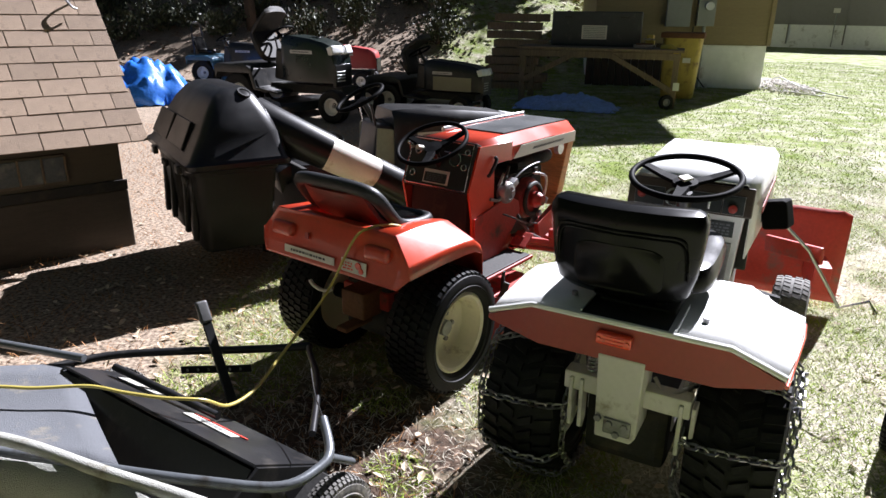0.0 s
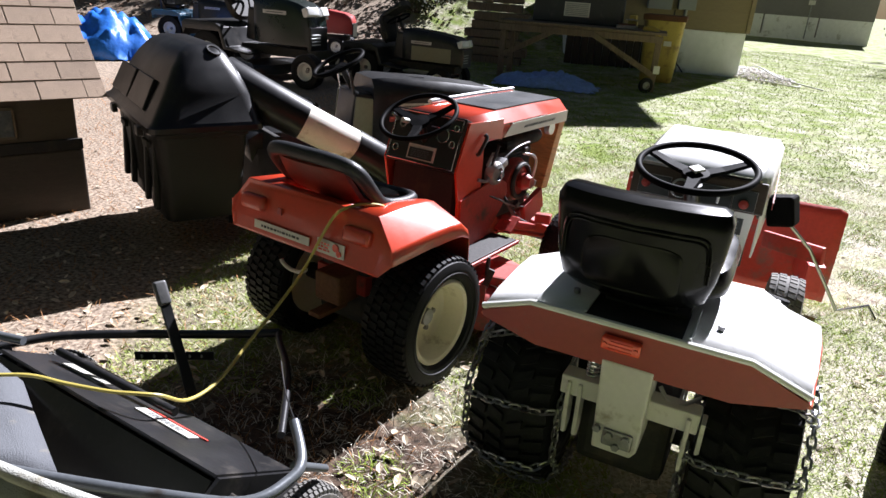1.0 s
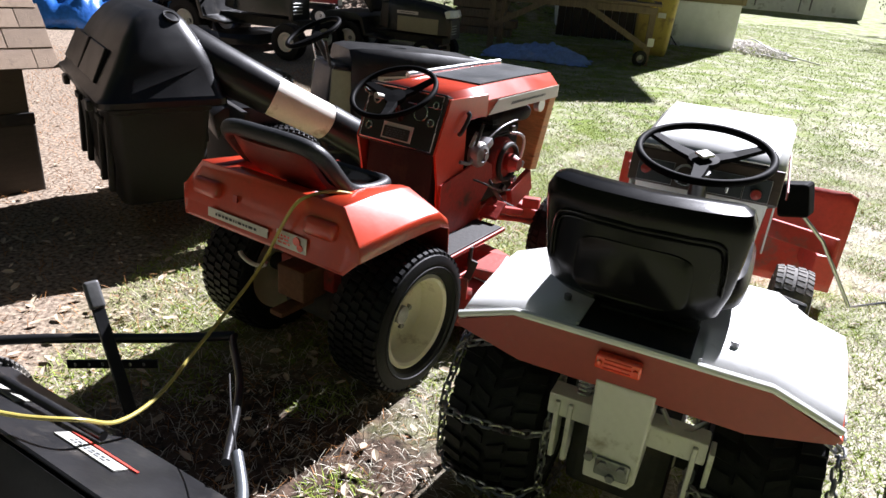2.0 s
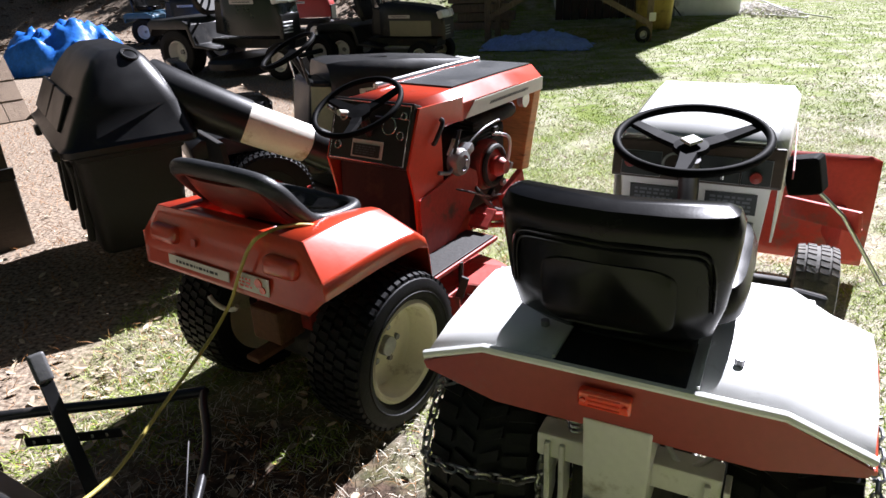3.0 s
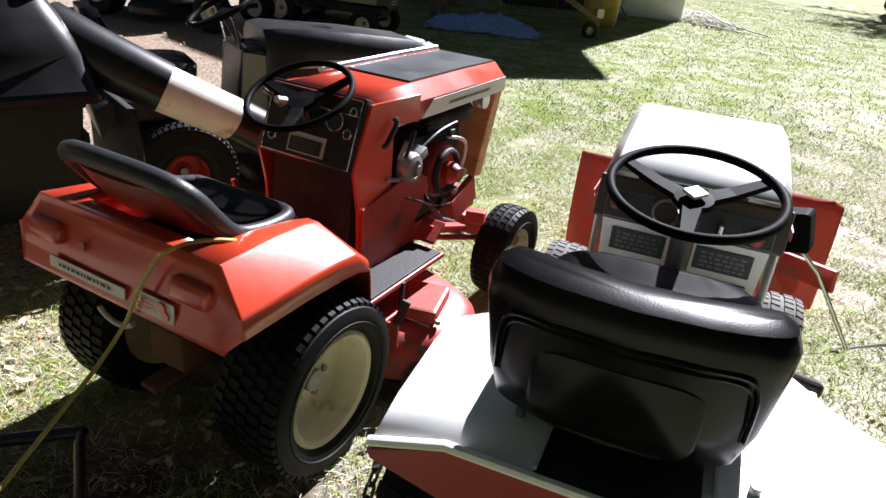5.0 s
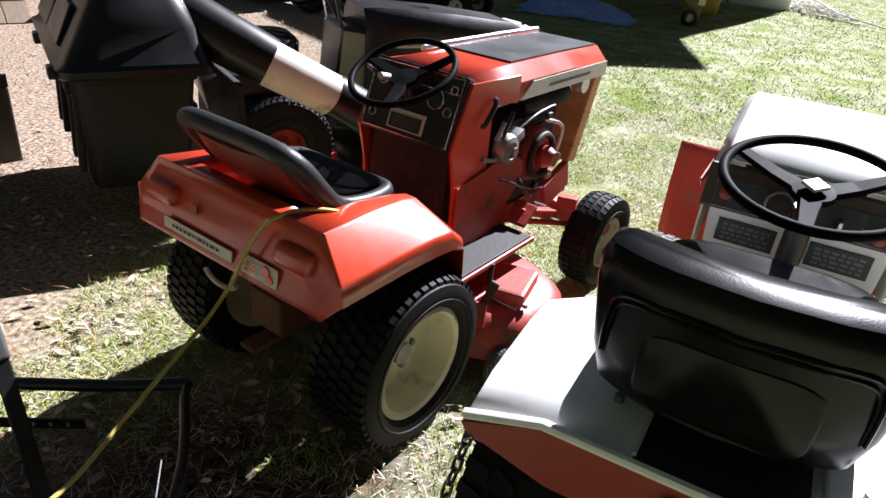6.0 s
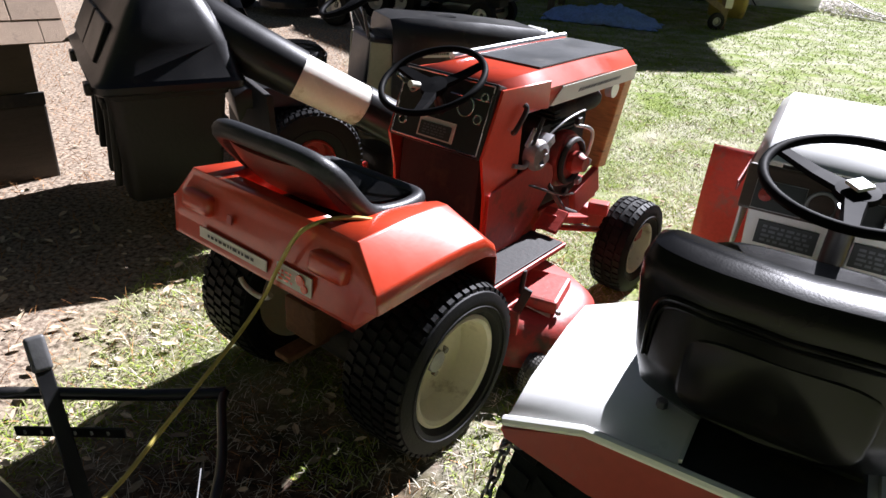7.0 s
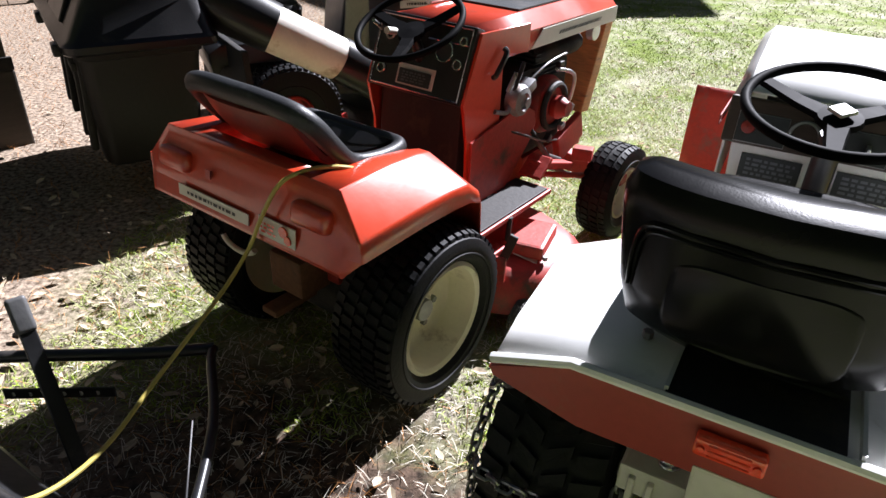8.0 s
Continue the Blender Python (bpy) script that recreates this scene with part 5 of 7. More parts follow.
def white_tractor():
    T = thing("garden_tractor", (0.612, 1.638, 0), 26.7, "white garden tractor with red rear panel, chained tyres and plow", "tractor")
    for s in (-1, 1):
        w = wheel(T, "rear_wheel", (s * 0.315, 0, 0.295), 0.272, 0.25, 0.155, "ag", M_OFFWHITE, M_RUBBER, s)
        tyre_chain(w, 0.272, 0.25, 60 + s)
        wheel(T, "front_wheel", (s * 0.385, 1.3, 0.195), 0.19, 0.15, 0.105, "rib", M_OFFWHITE, M_RUBBER_GREY, s, nuts=0)
    # fender: white top sheet bent down at the sides, rolled rear lip
    bm = B()
    rows = []
    for y, wo, dz in ((-0.285, 0.41, 0.0), (-0.15, 0.425, 0.0), (0.05, 0.435, 0.0), (0.16, 0.435, -0.004), (0.235, 0.36, -0.012)):
        rows.append([(-wo, y, 0.645 + dz), (-wo, y, 0.67 + dz), (-0.27, y, 0.72 + dz), (-0.14, y, 0.72 + dz), (0.14, y, 0.72 + dz), (0.27, y, 0.72 + dz), (wo, y, 0.67 + dz), (wo, y, 0.645 + dz)])
    rings(bm, rows, closed=False, cap=False)
    bmesh.ops.bevel(bm, geom=[e for e in bm.edges if len(e.link_faces) == 2 and e.calc_face_angle(0) > 0.2], offset=0.01, segments=3, affect="EDGES")
    fend = part("fender", bm, M_WHITE, T, "white sheet steel fender", smooth=True)
    md = fend.modifiers.new("thick", "SOLIDIFY")
    md.thickness, md.offset = 0.004, -1
    bm = B()
    tube(bm, [(-0.412, -0.288, 0.67), (-0.275, -0.293, 0.721), (0.275, -0.293, 0.721), (0.412, -0.288, 0.67)], 0.0095, 8)
    part("rolled_lip", bm, M_WHITE, fend, smooth=True)
    bm = B()
    prism(bm, [(-0.412, 0.658), (-0.275, 0.712), (0.275, 0.712), (0.412, 0.658), (0.405, 0.642), (0.25, 0.602), (-0.25, 0.602), (-0.405, 0.642)], "y", -0.297, -0.289)
    panel = part("rear_panel", bm, M_RED_PANEL, T, "red painted rear panel")
    for s in (-1, 1):
        rod(fend, "edge_trim", [(s * 0.414, -0.28, 0.642), (s * 0.438, 0.05, 0.642), (s * 0.438, 0.16, 0.64)], 0.006, M_RED, "thin red edge")
    bm = B()
    box(bm, (-0.023, -0.308, 0.676), (0.1, 0.024, 0.036), None, 0.008, 3)
    for k in range(3):
        box(bm, (-0.023, -0.319, 0.666 + 0.01 * k), (0.06, 0.006, 0.005), None, 0.002, 1)
    tl = part("tail_lamp", bm, M_LENS, T, "red ribbed tail lamp", smooth=False)
    for s in (-1, 1):
        bm = B()
        disc(bm, (-0.023 + s * 0.039, -0.321, 0.676), 0.006, 0.008, "y", 12)
        part("lamp_screw", bm, M_LENS, tl)
    frm_box(T, "tunnel_cover", (-0.01, -0.21, 0.7265), (0.245, 0.17, 0.006), M_BLACK_MATT, "black tool tray plate", None, 0.002, 1)
    for s in (-1, 1):
        bm = B()
        prism(bm, [(s * 0.128, 0.722), (s * 0.134, 0.722), (s * 0.134, 0.736), (s * 0.128, 0.736)], "y", -0.285, -0.09)
        part("tray_rib", bm, M_WHITE, T)
        bm = B()
        disc(bm, (s * 0.19, -0.16, 0.727), 0.0095, 0.014, "z", 6)
        part("fender_bolt", bm, M_DULLSTEEL, T, "hex bolt head")
    high_seat(T, M_VINYL)
    # hood
    bm = B()
    rows = []
    for y, zt, hw in ((0.52, 0.972, 0.215), (0.8, 0.982, 0.225), (1.1, 0.987, 0.234), (1.28, 0.982, 0.238), (1.305, 0.96, 0.236)):
        rows.append([(-hw, y, 0.70), (-hw, y, zt - 0.03), (-hw + 0.025, y, zt), (hw - 0.025, y, zt), (hw, y, zt - 0.03), (hw, y, 0.70)])
    rings(bm, rows, closed=False, cap=False)
    bm.faces.new([v for v in bm.verts if abs(v.co.y - 1.305) < 1e-4][:6])
    bmesh.ops.bevel(bm, geom=[e for e in bm.edges if len(e.link_faces) == 2 and e.calc_face_angle(0) > 0.3], offset=0.014, segments=3, affect="EDGES")
    hood = part("hood", bm, M_WHITE, T, "white steel hood", smooth=True)
    md = hood.modifiers.new("thick", "SOLIDIFY")
    md.thickness = 0.006
    for s in (-1, 1):
        a, b_ = (0.62, 1.2) if s > 0 else (1.2, 0.62)
        x = s * 0.2405
        decal(hood, "hood_stripe", [(x, a, 0.85), (x, b_, 0.85), (x, b_, 0.875), (x, a, 0.875)], M_RED_PANEL, "thin red side stripe", 0)
    # dash in dark woodgrain
    dash = frm_box(T, "dash", (0, 0.515, 0.905), (0.435, 0.035, 0.105), M_WOODGRAIN, "dark woodgrain dash with red knobs", rot(-12, 0, 0))
    md_ = Matrix.Translation((0, 0.515, 0.905)) @ rot(-12, 0, 0).to_4x4()
    for x0, x1 in ((-0.19, -0.085), (0.0, 0.115), (0.12, 0.19)):
        pts = [md_ @ Vector((x, -0.019, z)) for x, z in ((x0, -0.045), (x1, -0.045), (x1, 0.02), (x0, 0.02))]
        bm = B()
        tube(bm, pts, 0.0018, 5, closed=True)
        part("dash_outline", bm, M_SILVERFOIL, dash)
        q = [md_ @ Vector((x, -0.0185, z)) for x, z in ((x0, -0.045), (x1, -0.045), (x1, 0.02), (x0, 0.02))]
        decal(dash, "dash_field", q, M_INK, "black dash field", 0)
    bm = B()
    torus(bm, md_ @ Matrix.Translation((-0.05, -0.02, -0.01)) @ rot(90, 0, 0).to_4x4(), 0.03, 0.004, 24, 6)
    part("gauge_ring", bm, M_STEEL, dash, smooth=True)
    for x, z in ((-0.165, -0.01), (0.155, -0.025)):
        bm = B()
        lathe(bm, [(-0.045, 0.001), (-0.042, 0.014), (-0.03, 0.016), (-0.018, 0.006), (0.0, 0.006), (0.0, 0.001)], 16, "y")
        bmesh.ops.transform(bm, matrix=md_ @ Matrix.Translation((x, 0, z)), verts=bm.verts)
        part("pull_knob", bm, M_RED_PANEL, dash, "dull red pull knob", smooth=True)
    bm = B()
    box(bm, md_ @ Vector((0.075, -0.03, -0.02)), (0.008, 0.03, 0.03), None, 0.002)
    part("ignition_key", bm, M_STEEL, dash)
    # pedestal: white cover with dark labels and column
    bm = B()
    prism(bm, [(-0.195, 0.86), (0.195, 0.86), (0.165, 0.42), (-0.165, 0.42)], "y", 0.51, 0.56, 0.006)
    ped = part("pedestal", bm, M_WHITE, T, "white dash pedestal")
    for s in (-1, 1):
        xa, xb = sorted((s * 0.035, s * 0.165))
        d = decal(ped, "info_label", [(xa, 0.508, 0.775), (xb, 0.508, 0.775), (xb, 0.508, 0.832), (xa, 0.508, 0.832)], M_INK, "black printed info label", 4, 9 + s, M_TUBE, 0.1)
        bm = B()
        prism(bm, [(xa, 0.45), (xb - 0.01 * s, 0.45), (xb, 0.755), (xa, 0.755)], "y", 0.5, 0.51, 0.002, 1)
        part("lower_panel", bm, M_DULLSTEEL, ped, "dull grey-brown lower panel")
    rod(T, "steering_column", [(0, 0.40, 0.945), (0, 0.485, 0.6), (0, 0.49, 0.4)], 0.026, M_BLACK)
    sw = steering_wheel(T, (0, 0.38, 1.005), 0.18, 12, 0.011, (35, 155, 270))
    frm_box(sw, "badge", (0, 0, -0.006), (0.04, 0.04, 0.008), M_DECAL, "bright square badge", rot(0, 0, 45), 0.002, 1)
    frm_box(T, "frame_rail", (0, 0.62, 0.36), (0.27, 1.45, 0.1), M_OFFWHITE, "white frame rail")
    frm_box(T, "engine_block", (0, 0.92, 0.56), (0.28, 0.5, 0.3), M_BLACK_MATT, "dark engine under the hood", None, 0.02)
    frm_box(T, "grille", (0, 1.25, 0.62), (0.36, 0.03, 0.42), M_BLACK, "black front grille")
    frm_box(T, "transaxle", (0, -0.02, 0.3), (0.26, 0.24, 0.24), M_BLACK_MATT, "dark cast transaxle", None, 0.03)
    rod(T, "rear_axle", [(-0.3, 0, 0.282), (0.3, 0, 0.282)], 0.035, M_BLACK_MATT)
    rod(T, "front_axle", [(-0.385, 1.3, 0.22), (0.385, 1.3, 0.22)], 0.03, M_BLACK_MATT)
    for s in (-1, 1):
        fr = frm_box(T, "footrest", (s * 0.25, 0.5, 0.37), (0.18, 0.5, 0.018), M_OFFWHITE, "white footrest with rubber mat")
        frm_box(fr, "rubber_mat", (s * 0.25, 0.5, 0.383), (0.16, 0.46, 0.008), M_BLACK_MATT, "black rubber mat", None, 0.003)
        frm_box(T, "fender_brace", (s * 0.3, 0.24, 0.53), (0.05, 0.03, 0.3), M_OFFWHITE)
    # black side lamp and pedal pads
    lam = frm_box(T, "side_lamp", (0.282, 0.9, 0.785), (0.1, 0.085, 0.115), M_WHEELGRIP, "black cased side lamp", rot(0, -14, -15), 0.016, 3)
    rod(lam, "lamp_bracket", [(0.2, 0.9, 0.74), (0.25, 0.9, 0.76)], 0.01, M_DULLSTEEL)
    frm_box(T, "pedal", (0.315, 0.36, 0.63), (0.085, 0.05, 0.035), M_BLACK, "black rubber pedal pad", rot(-20, 8, 0), 0.014, 3)
    rod(T, "pedal_arm", [(0.3, 0.4, 0.62), (0.26, 0.5, 0.5)], 0.011, M_OFFWHITE)
    rod(T, "shift_lever", [(0.23, 0.36, 0.42), (0.235, 0.3, 0.66)], 0.008, M_STEEL)
    # hitch at the rear
    bm = B()
    prism(bm, [(-0.066, 0.62), (0.068, 0.62), (0.064, 0.375), (0.05, 0.352), (-0.055, 0.352)], "y", -0.30, -0.16, 0.006)
    hp = part("hitch_box", bm, M_OFFWHITE, T, "white steel hitch box")
    frm_box(hp, "bolt_plate", (0.01, -0.304, 0.40), (0.08, 0.01, 0.05), M_DULLSTEEL)
    for x, z in ((-0.012, 0.41), (0.032, 0.41), (-0.046, 0.42), (0.01, 0.38)):
        bm = B()
        disc(bm, (x, -0.311, z), 0.011, 0.012, "y", 6)
        part("hitch_bolt", bm, M_DULLSTEEL, hp)
    frm_box(T, "cross_tube", (0.01, -0.215, 0.48), (0.37, 0.06, 0.06), M_OFFWHITE, "white cross tube", None, 0.006)
    for x in (-0.15, -0.118, 0.17, 0.205):
        bm = B()
        prism(bm, [(-0.255, 0.495), (-0.2, 0.495), (-0.2, 0.345), (-0.225, 0.317), (-0.25, 0.33)], "x", x - 0.006, x + 0.006, 0.002, 1)
        part("hitch_finger", bm, M_OFFWHITE, T, "pale flat lift finger")
    bm = B()
    tube(bm, [(-0.1 + 0.018 * math.cos(k * 0.6), -0.2 + 0.018 * math.sin(k * 0.6), 0.49 + 0.0012 * k) for k in range(52)], 0.004, 6)
    part("spring", bm, M_STEEL, T, smooth=True)
    rod(T, "brake_rod", [(0.08, -0.2, 0.535), (0.12, -0.22, 0.5), (0.16, -0.2, 0.515), (0.2, -0.1, 0.495)], 0.006, M_STEEL, smooth=5)
    # plow blade, its arm, bracket and crank
    bm = B()
    rows = []
    for x in (-0.5, -0.46, 0.56, 0.60):
        hi = 0.575 if abs(x) < 0.54 or x == 0.56 else 0.555
        rows.append([(x, 1.93 + 0.06 * (1 - math.cos((k / 10 - 0.5) * 2.0)) * 1.4, 0.07 + (hi - 0.07) * k / 10) for k in range(11)])
    rings(bm, rows, closed=False, cap=False)
    plow = part("plow_blade", bm, M_PLOW, T, "red curved plow blade", smooth=True)
    md = plow.modifiers.new("thick", "SOLIDIFY")
    md.thickness = 0.012
    decal(plow, "blade_label", [(0.40, 1.955, 0.52), (0.48, 1.955, 0.52), (0.48, 1.967, 0.545), (0.40, 1.967, 0.545)], M_DECAL, "pale label", 2, 12)
    frm_box(T, "plow_frame", (0.02, 1.65, 0.2), (0.12, 0.6, 0.06), M_PLOW)
    frm_box(T, "plow_arm", (0.36, 1.2, 0.56), (0.02, 0.3, 0.075), M_PLOW, "red angled plow arm", rot(-6, 0, 50), 0.006)
    frm_box(T, "plow_stay", (0.48, 1.75, 0.3), (0.08, 0.3, 0.14), M_PLOW, "red plow bracket", rot(0, 0, 10), 0.01)
    rod(T, "lift_crank", [(0.31, 1.08, 0.70), (0.42, 1.1, 0.595), (0.571, 1.1, 0.366), (0.674, 1.1, 0.416), (0.708, 1.1, 0.366)], 0.007, M_STEEL, "bright bent crank rod")
    return T


white_tractor()


# ---- other parked tractors ----
M_LAMPGLASS = mat("clear_headlamp_lens", (0.85, 0.86, 0.86), 0.25, var=0.05, bump=0.1, fine=120)


def lawn_tractor(at, heading, label, m_body, m_fender, m_seat, hood_z=0.8, bagger=False, rim_m=None, lamp=True, group="parked lawn tractors", cap=False, m_side=None, tall=False, size=1.0, tower=None, nose=0.0, track=0.33, R=0.245, front=1.2, tip=-52, hub=0.51):
    T = thing("lawn_tractor", (at[0], at[1], 0), heading, label, "tractor", group)
    T.scale = (size, size, size)
    rim_m = rim_m or M_WHITE
    for s in (-1, 1):
        wheel(T, "rear_wheel", (s * track, 0, R + 0.005), R, 0.22, R * hub, "turf", rim_m, M_RUBBER, s, nuts=0)
        wheel(T, "front_wheel", (s * 0.36, front, 0.185), 0.18, 0.15, 0.095, "rib", rim_m, M_RUBBER, s, nuts=0)
    # rounded hood
    bm = B()
    rows = []
    for y, zt, hw in ((0.52, hood_z, 0.2), (0.6, hood_z + 0.01, 0.235), (1.0 + nose * 0.5, hood_z - 0.02, 0.235), (1.3 + nose, hood_z - 0.06, 0.215), (1.42 + nose, hood_z - 0.11, 0.19), (1.46 + nose, hood_z - 0.2, 0.17)):
        rows.append([(-hw, y, 0.42), (-hw, y, zt - 0.12), (-hw * 0.93, y, zt - 0.045), (-hw * 0.72, y, zt), (hw * 0.72, y, zt), (hw * 0.93, y, zt - 0.045), (hw, y, zt - 0.12), (hw, y, 0.42)])
    rings(bm, rows, closed=True, cap=True)
    bmesh.ops.bevel(bm, geom=[e for e in bm.edges if len(e.link_faces) == 2 and e.calc_face_angle(0) > 0.35], offset=0.012, segments=2, affect="EDGES")
    hood = part("hood", bm, m_body, T, "rounded hood", smooth=True)
    for k in range(5):
        frm_box(hood, "vent_slot", (-0.05 + 0.02 * k, 0.9, hood_z - 0.008), (0.008, 0.12, 0.006), M_BLACK, bevel=0.001, seg=1)
    for s in (-1, 1):
        x = s * 0.2375
        a, b_ = (0.68, 1.0) if s > 0 else (1.0, 0.68)
        decal(hood, "side_decal", [(x, a, hood_z - 0.19), (x, b_, hood_z - 0.19), (x, b_, hood_z - 0.15), (x, a, hood_z - 0.15)], M_SILVERFOIL, "silver side decal", 1, 31)
        if m_side:
            frm_box(T, "side_panel", (s * 0.237, 1.0, 0.52), (0.012, 0.62, 0.2), m_side, "dull side panel")
    gr = frm_box(T, "grille", (0, 1.45 + nose, 0.5), (0.33, 0.05, 0.26), M_BLACK, "black front grille", None, 0.015)
    if lamp:
        for s in (-1, 1):
            bm = B()
            box(bm, (s * 0.105, 1.43 + nose, hood_z - 0.15), (0.18, 0.1, 0.1), rot(20, 0, -s * 12), 0.02, 3)
            part("headlamp", bm, M_LAMPGLASS, T, "clear headlamp", smooth=True)
        for k in range(4):
            frm_box(gr, "grille_slat", (0.06, 1.477 + nose, 0.44 + 0.035 * k), (0.16, 0.006, 0.012), M_SILVERFOIL, bevel=0.001, seg=1)
    frm_box(T, "dash_tower", (0, 0.46, 0.60), (0.34, 0.16, 0.36), M_BLACK, "black dash tower", rot(-8, 0, 0), 0.03, 3)
    if tower:
        for s in (-1, 1):
            bm = B()
            prism(bm, [(0.36, 0.30), (0.52, 0.30), (0.55, 0.74), (0.40, 0.76)], "x", s * 0.172, s * 0.19, 0.006)
            part("tower_panel", bm, tower, T, "dull tan side cover")
            decal(hood, "red_stripe", [(s * 0.2375, 0.62, 0.60), (s * 0.2375, 1.2, 0.60), (s * 0.2375, 1.2, 0.635), (s * 0.2375, 0.62, 0.635)], M_FARRED, "faded red side stripe", 0)
    rod(T, "steering_column", [(0, 0.36, 0.93), (0, 0.46, 0.75)], 0.022, M_BLACK)
    steering_wheel(T, (0, 0.34, 0.95), 0.175, 28, 0.014)
    frm_box(T, "shift_lever", (0.13, 0.39, 0.84), (0.018, 0.018, 0.16), M_BLACK, r=rot(12, 0, 0))
    frm_box(T, "throttle_lever", (-0.13, 0.39, 0.83), (0.014, 0.014, 0.12), M_STEEL, r=rot(12, 0, 0))
    # fender and footboards
    bm = B()
    prism(bm, [(-0.34, 0.42), (-0.36, 0.56), (-0.30, 0.60), (0.14, 0.60), (0.24, 0.55), (0.30, 0.34), (0.62, 0.30), (0.62, 0.28), (0.26, 0.31), (0.2, 0.5), (-0.3, 0.5)], "x", -0.44, 0.44, 0.012)
    part("fender", bm, m_fender, T, smooth=True)
    # seat
    bm = B()
    rows = []
    for z, f in ((0.62, 0.85), (0.64, 1), (0.69, 1.02), (0.71, 0.93)):
        rows.append([(0.21 * f * math.copysign(abs(math.cos(a)) ** 0.5, math.cos(a)), -0.02 + 0.2 * f * math.copysign(abs(math.sin(a)) ** 0.5, math.sin(a)), z) for a in [2 * math.pi * k / 28 for k in range(28)]])
    rings(bm, rows)
    if tall:
        bmesh.ops.rotate(bm, verts=bm.verts, cent=(0, 0.18, 0.6), matrix=rot(tip, 0, 0))
    part("cushion", bm, m_seat, T, smooth=True)
    bm = B()
    rows = []
    top = 1.02 if tall else 0.96
    for z, hw, y in ((0.66, 0.18, -0.2), (0.72, 0.21, -0.22), (0.85, 0.21, -0.26), (top - 0.03, 0.19, -0.3), (top, 0.14, -0.305)):
        rows.append([(hw * math.copysign(abs(math.cos(a)) ** 0.5, math.cos(a)), y + 0.035 * math.copysign(abs(math.sin(a)) ** 0.5, math.sin(a)) + 0.03 * math.cos(a) ** 2, z) for a in [2 * math.pi * k / 28 for k in range(28)]])
    rings(bm, rows)
    if tall:
        bmesh.ops.rotate(bm, verts=bm.verts, cent=(0, 0.18, 0.6), matrix=rot(tip, 0, 0))
        rod(T, "seat_stay", [(0.0, 0.16, 0.59), (0.0, 0.0, 0.8)], 0.02, M_BLACK_MATT)
    part("backrest", bm, m_seat, T, smooth=True)
    if cap:
        bm = B()
        tube(bm, [(0.2, -0.25, 0.6), (0.2, -0.28, 1.15), (0, -0.29, 1.25), (-0.2, -0.28, 1.15), (-0.2, -0.25, 0.6)], 0.02, 8, 4)
        part("roll_hoop", bm, M_BLACK, T, smooth=True)
    frm_box(T, "chassis", (0, 0.6, 0.33), (0.3, 1.5, 0.1), M_BLACK_MATT)
    rod(T, "front_axle", [(-0.36, front, 0.2), (0.36, front, 0.2)], 0.025, M_BLACK_MATT)
    rod(T, "rear_axle", [(-track, 0, R), (track, 0, R)], 0.03, M_BLACK_MATT)
    bm = B()
    rows = []
    for f, z in ((1.03, 0.09), (1.03, 0.15), (0.95, 0.19), (0.6, 0.2)):
        rows.append([(0.5 * f * math.copysign(abs(math.cos(a)) ** 0.75, math.cos(a)), 0.62 + 0.28 * f * math.copysign(abs(math.sin(a)) ** 0.75, math.sin(a)), z) for a in [2 * math.pi * k / 32 for k in range(32)]])
    rings(bm, rows)
    part("mower_deck", bm, m_fender, T, smooth=True)
    return T


lawn_tractor((-1.05, 4.32), 62, "black lawn tractor with tan panels and grass collector", M_BLACK, M_BLACK, M_VINYL, 0.87, lamp=True, rim_m=M_RED_OLD, tower=M_TAN, track=0.45, R=0.245, nose=0.15, hub=0.42)
lawn_tractor((-3.3, 10.5), 115, "greenish black lawn tractor with seat tipped forward", M_GREEN, M_BLACK, M_BLACK_MATT, 0.93, tall=True, size=1.25, nose=-0.2, front=1.38, tip=-60)
lawn_tractor((-1.1, 10.5), 113, "black lawn tractor with seat tipped forward", M_BLACK, M_BLACK, M_BLACK_MATT, 0.84, m_side=M_TAN, tall=True, tip=-74)
lawn_tractor((-5.6, 14.5), 97, "blue and black lawn tractor with roll hoop", M_BLACK, M_TEAL, M_VINYL, 0.86, cap=True, lamp=False)
lawn_tractor((-3.35, 14.05), 97, "faded red lawn tractor with grey seat", M_FARRED, M_BLACK, M_TUBE, 0.86, lamp=False)


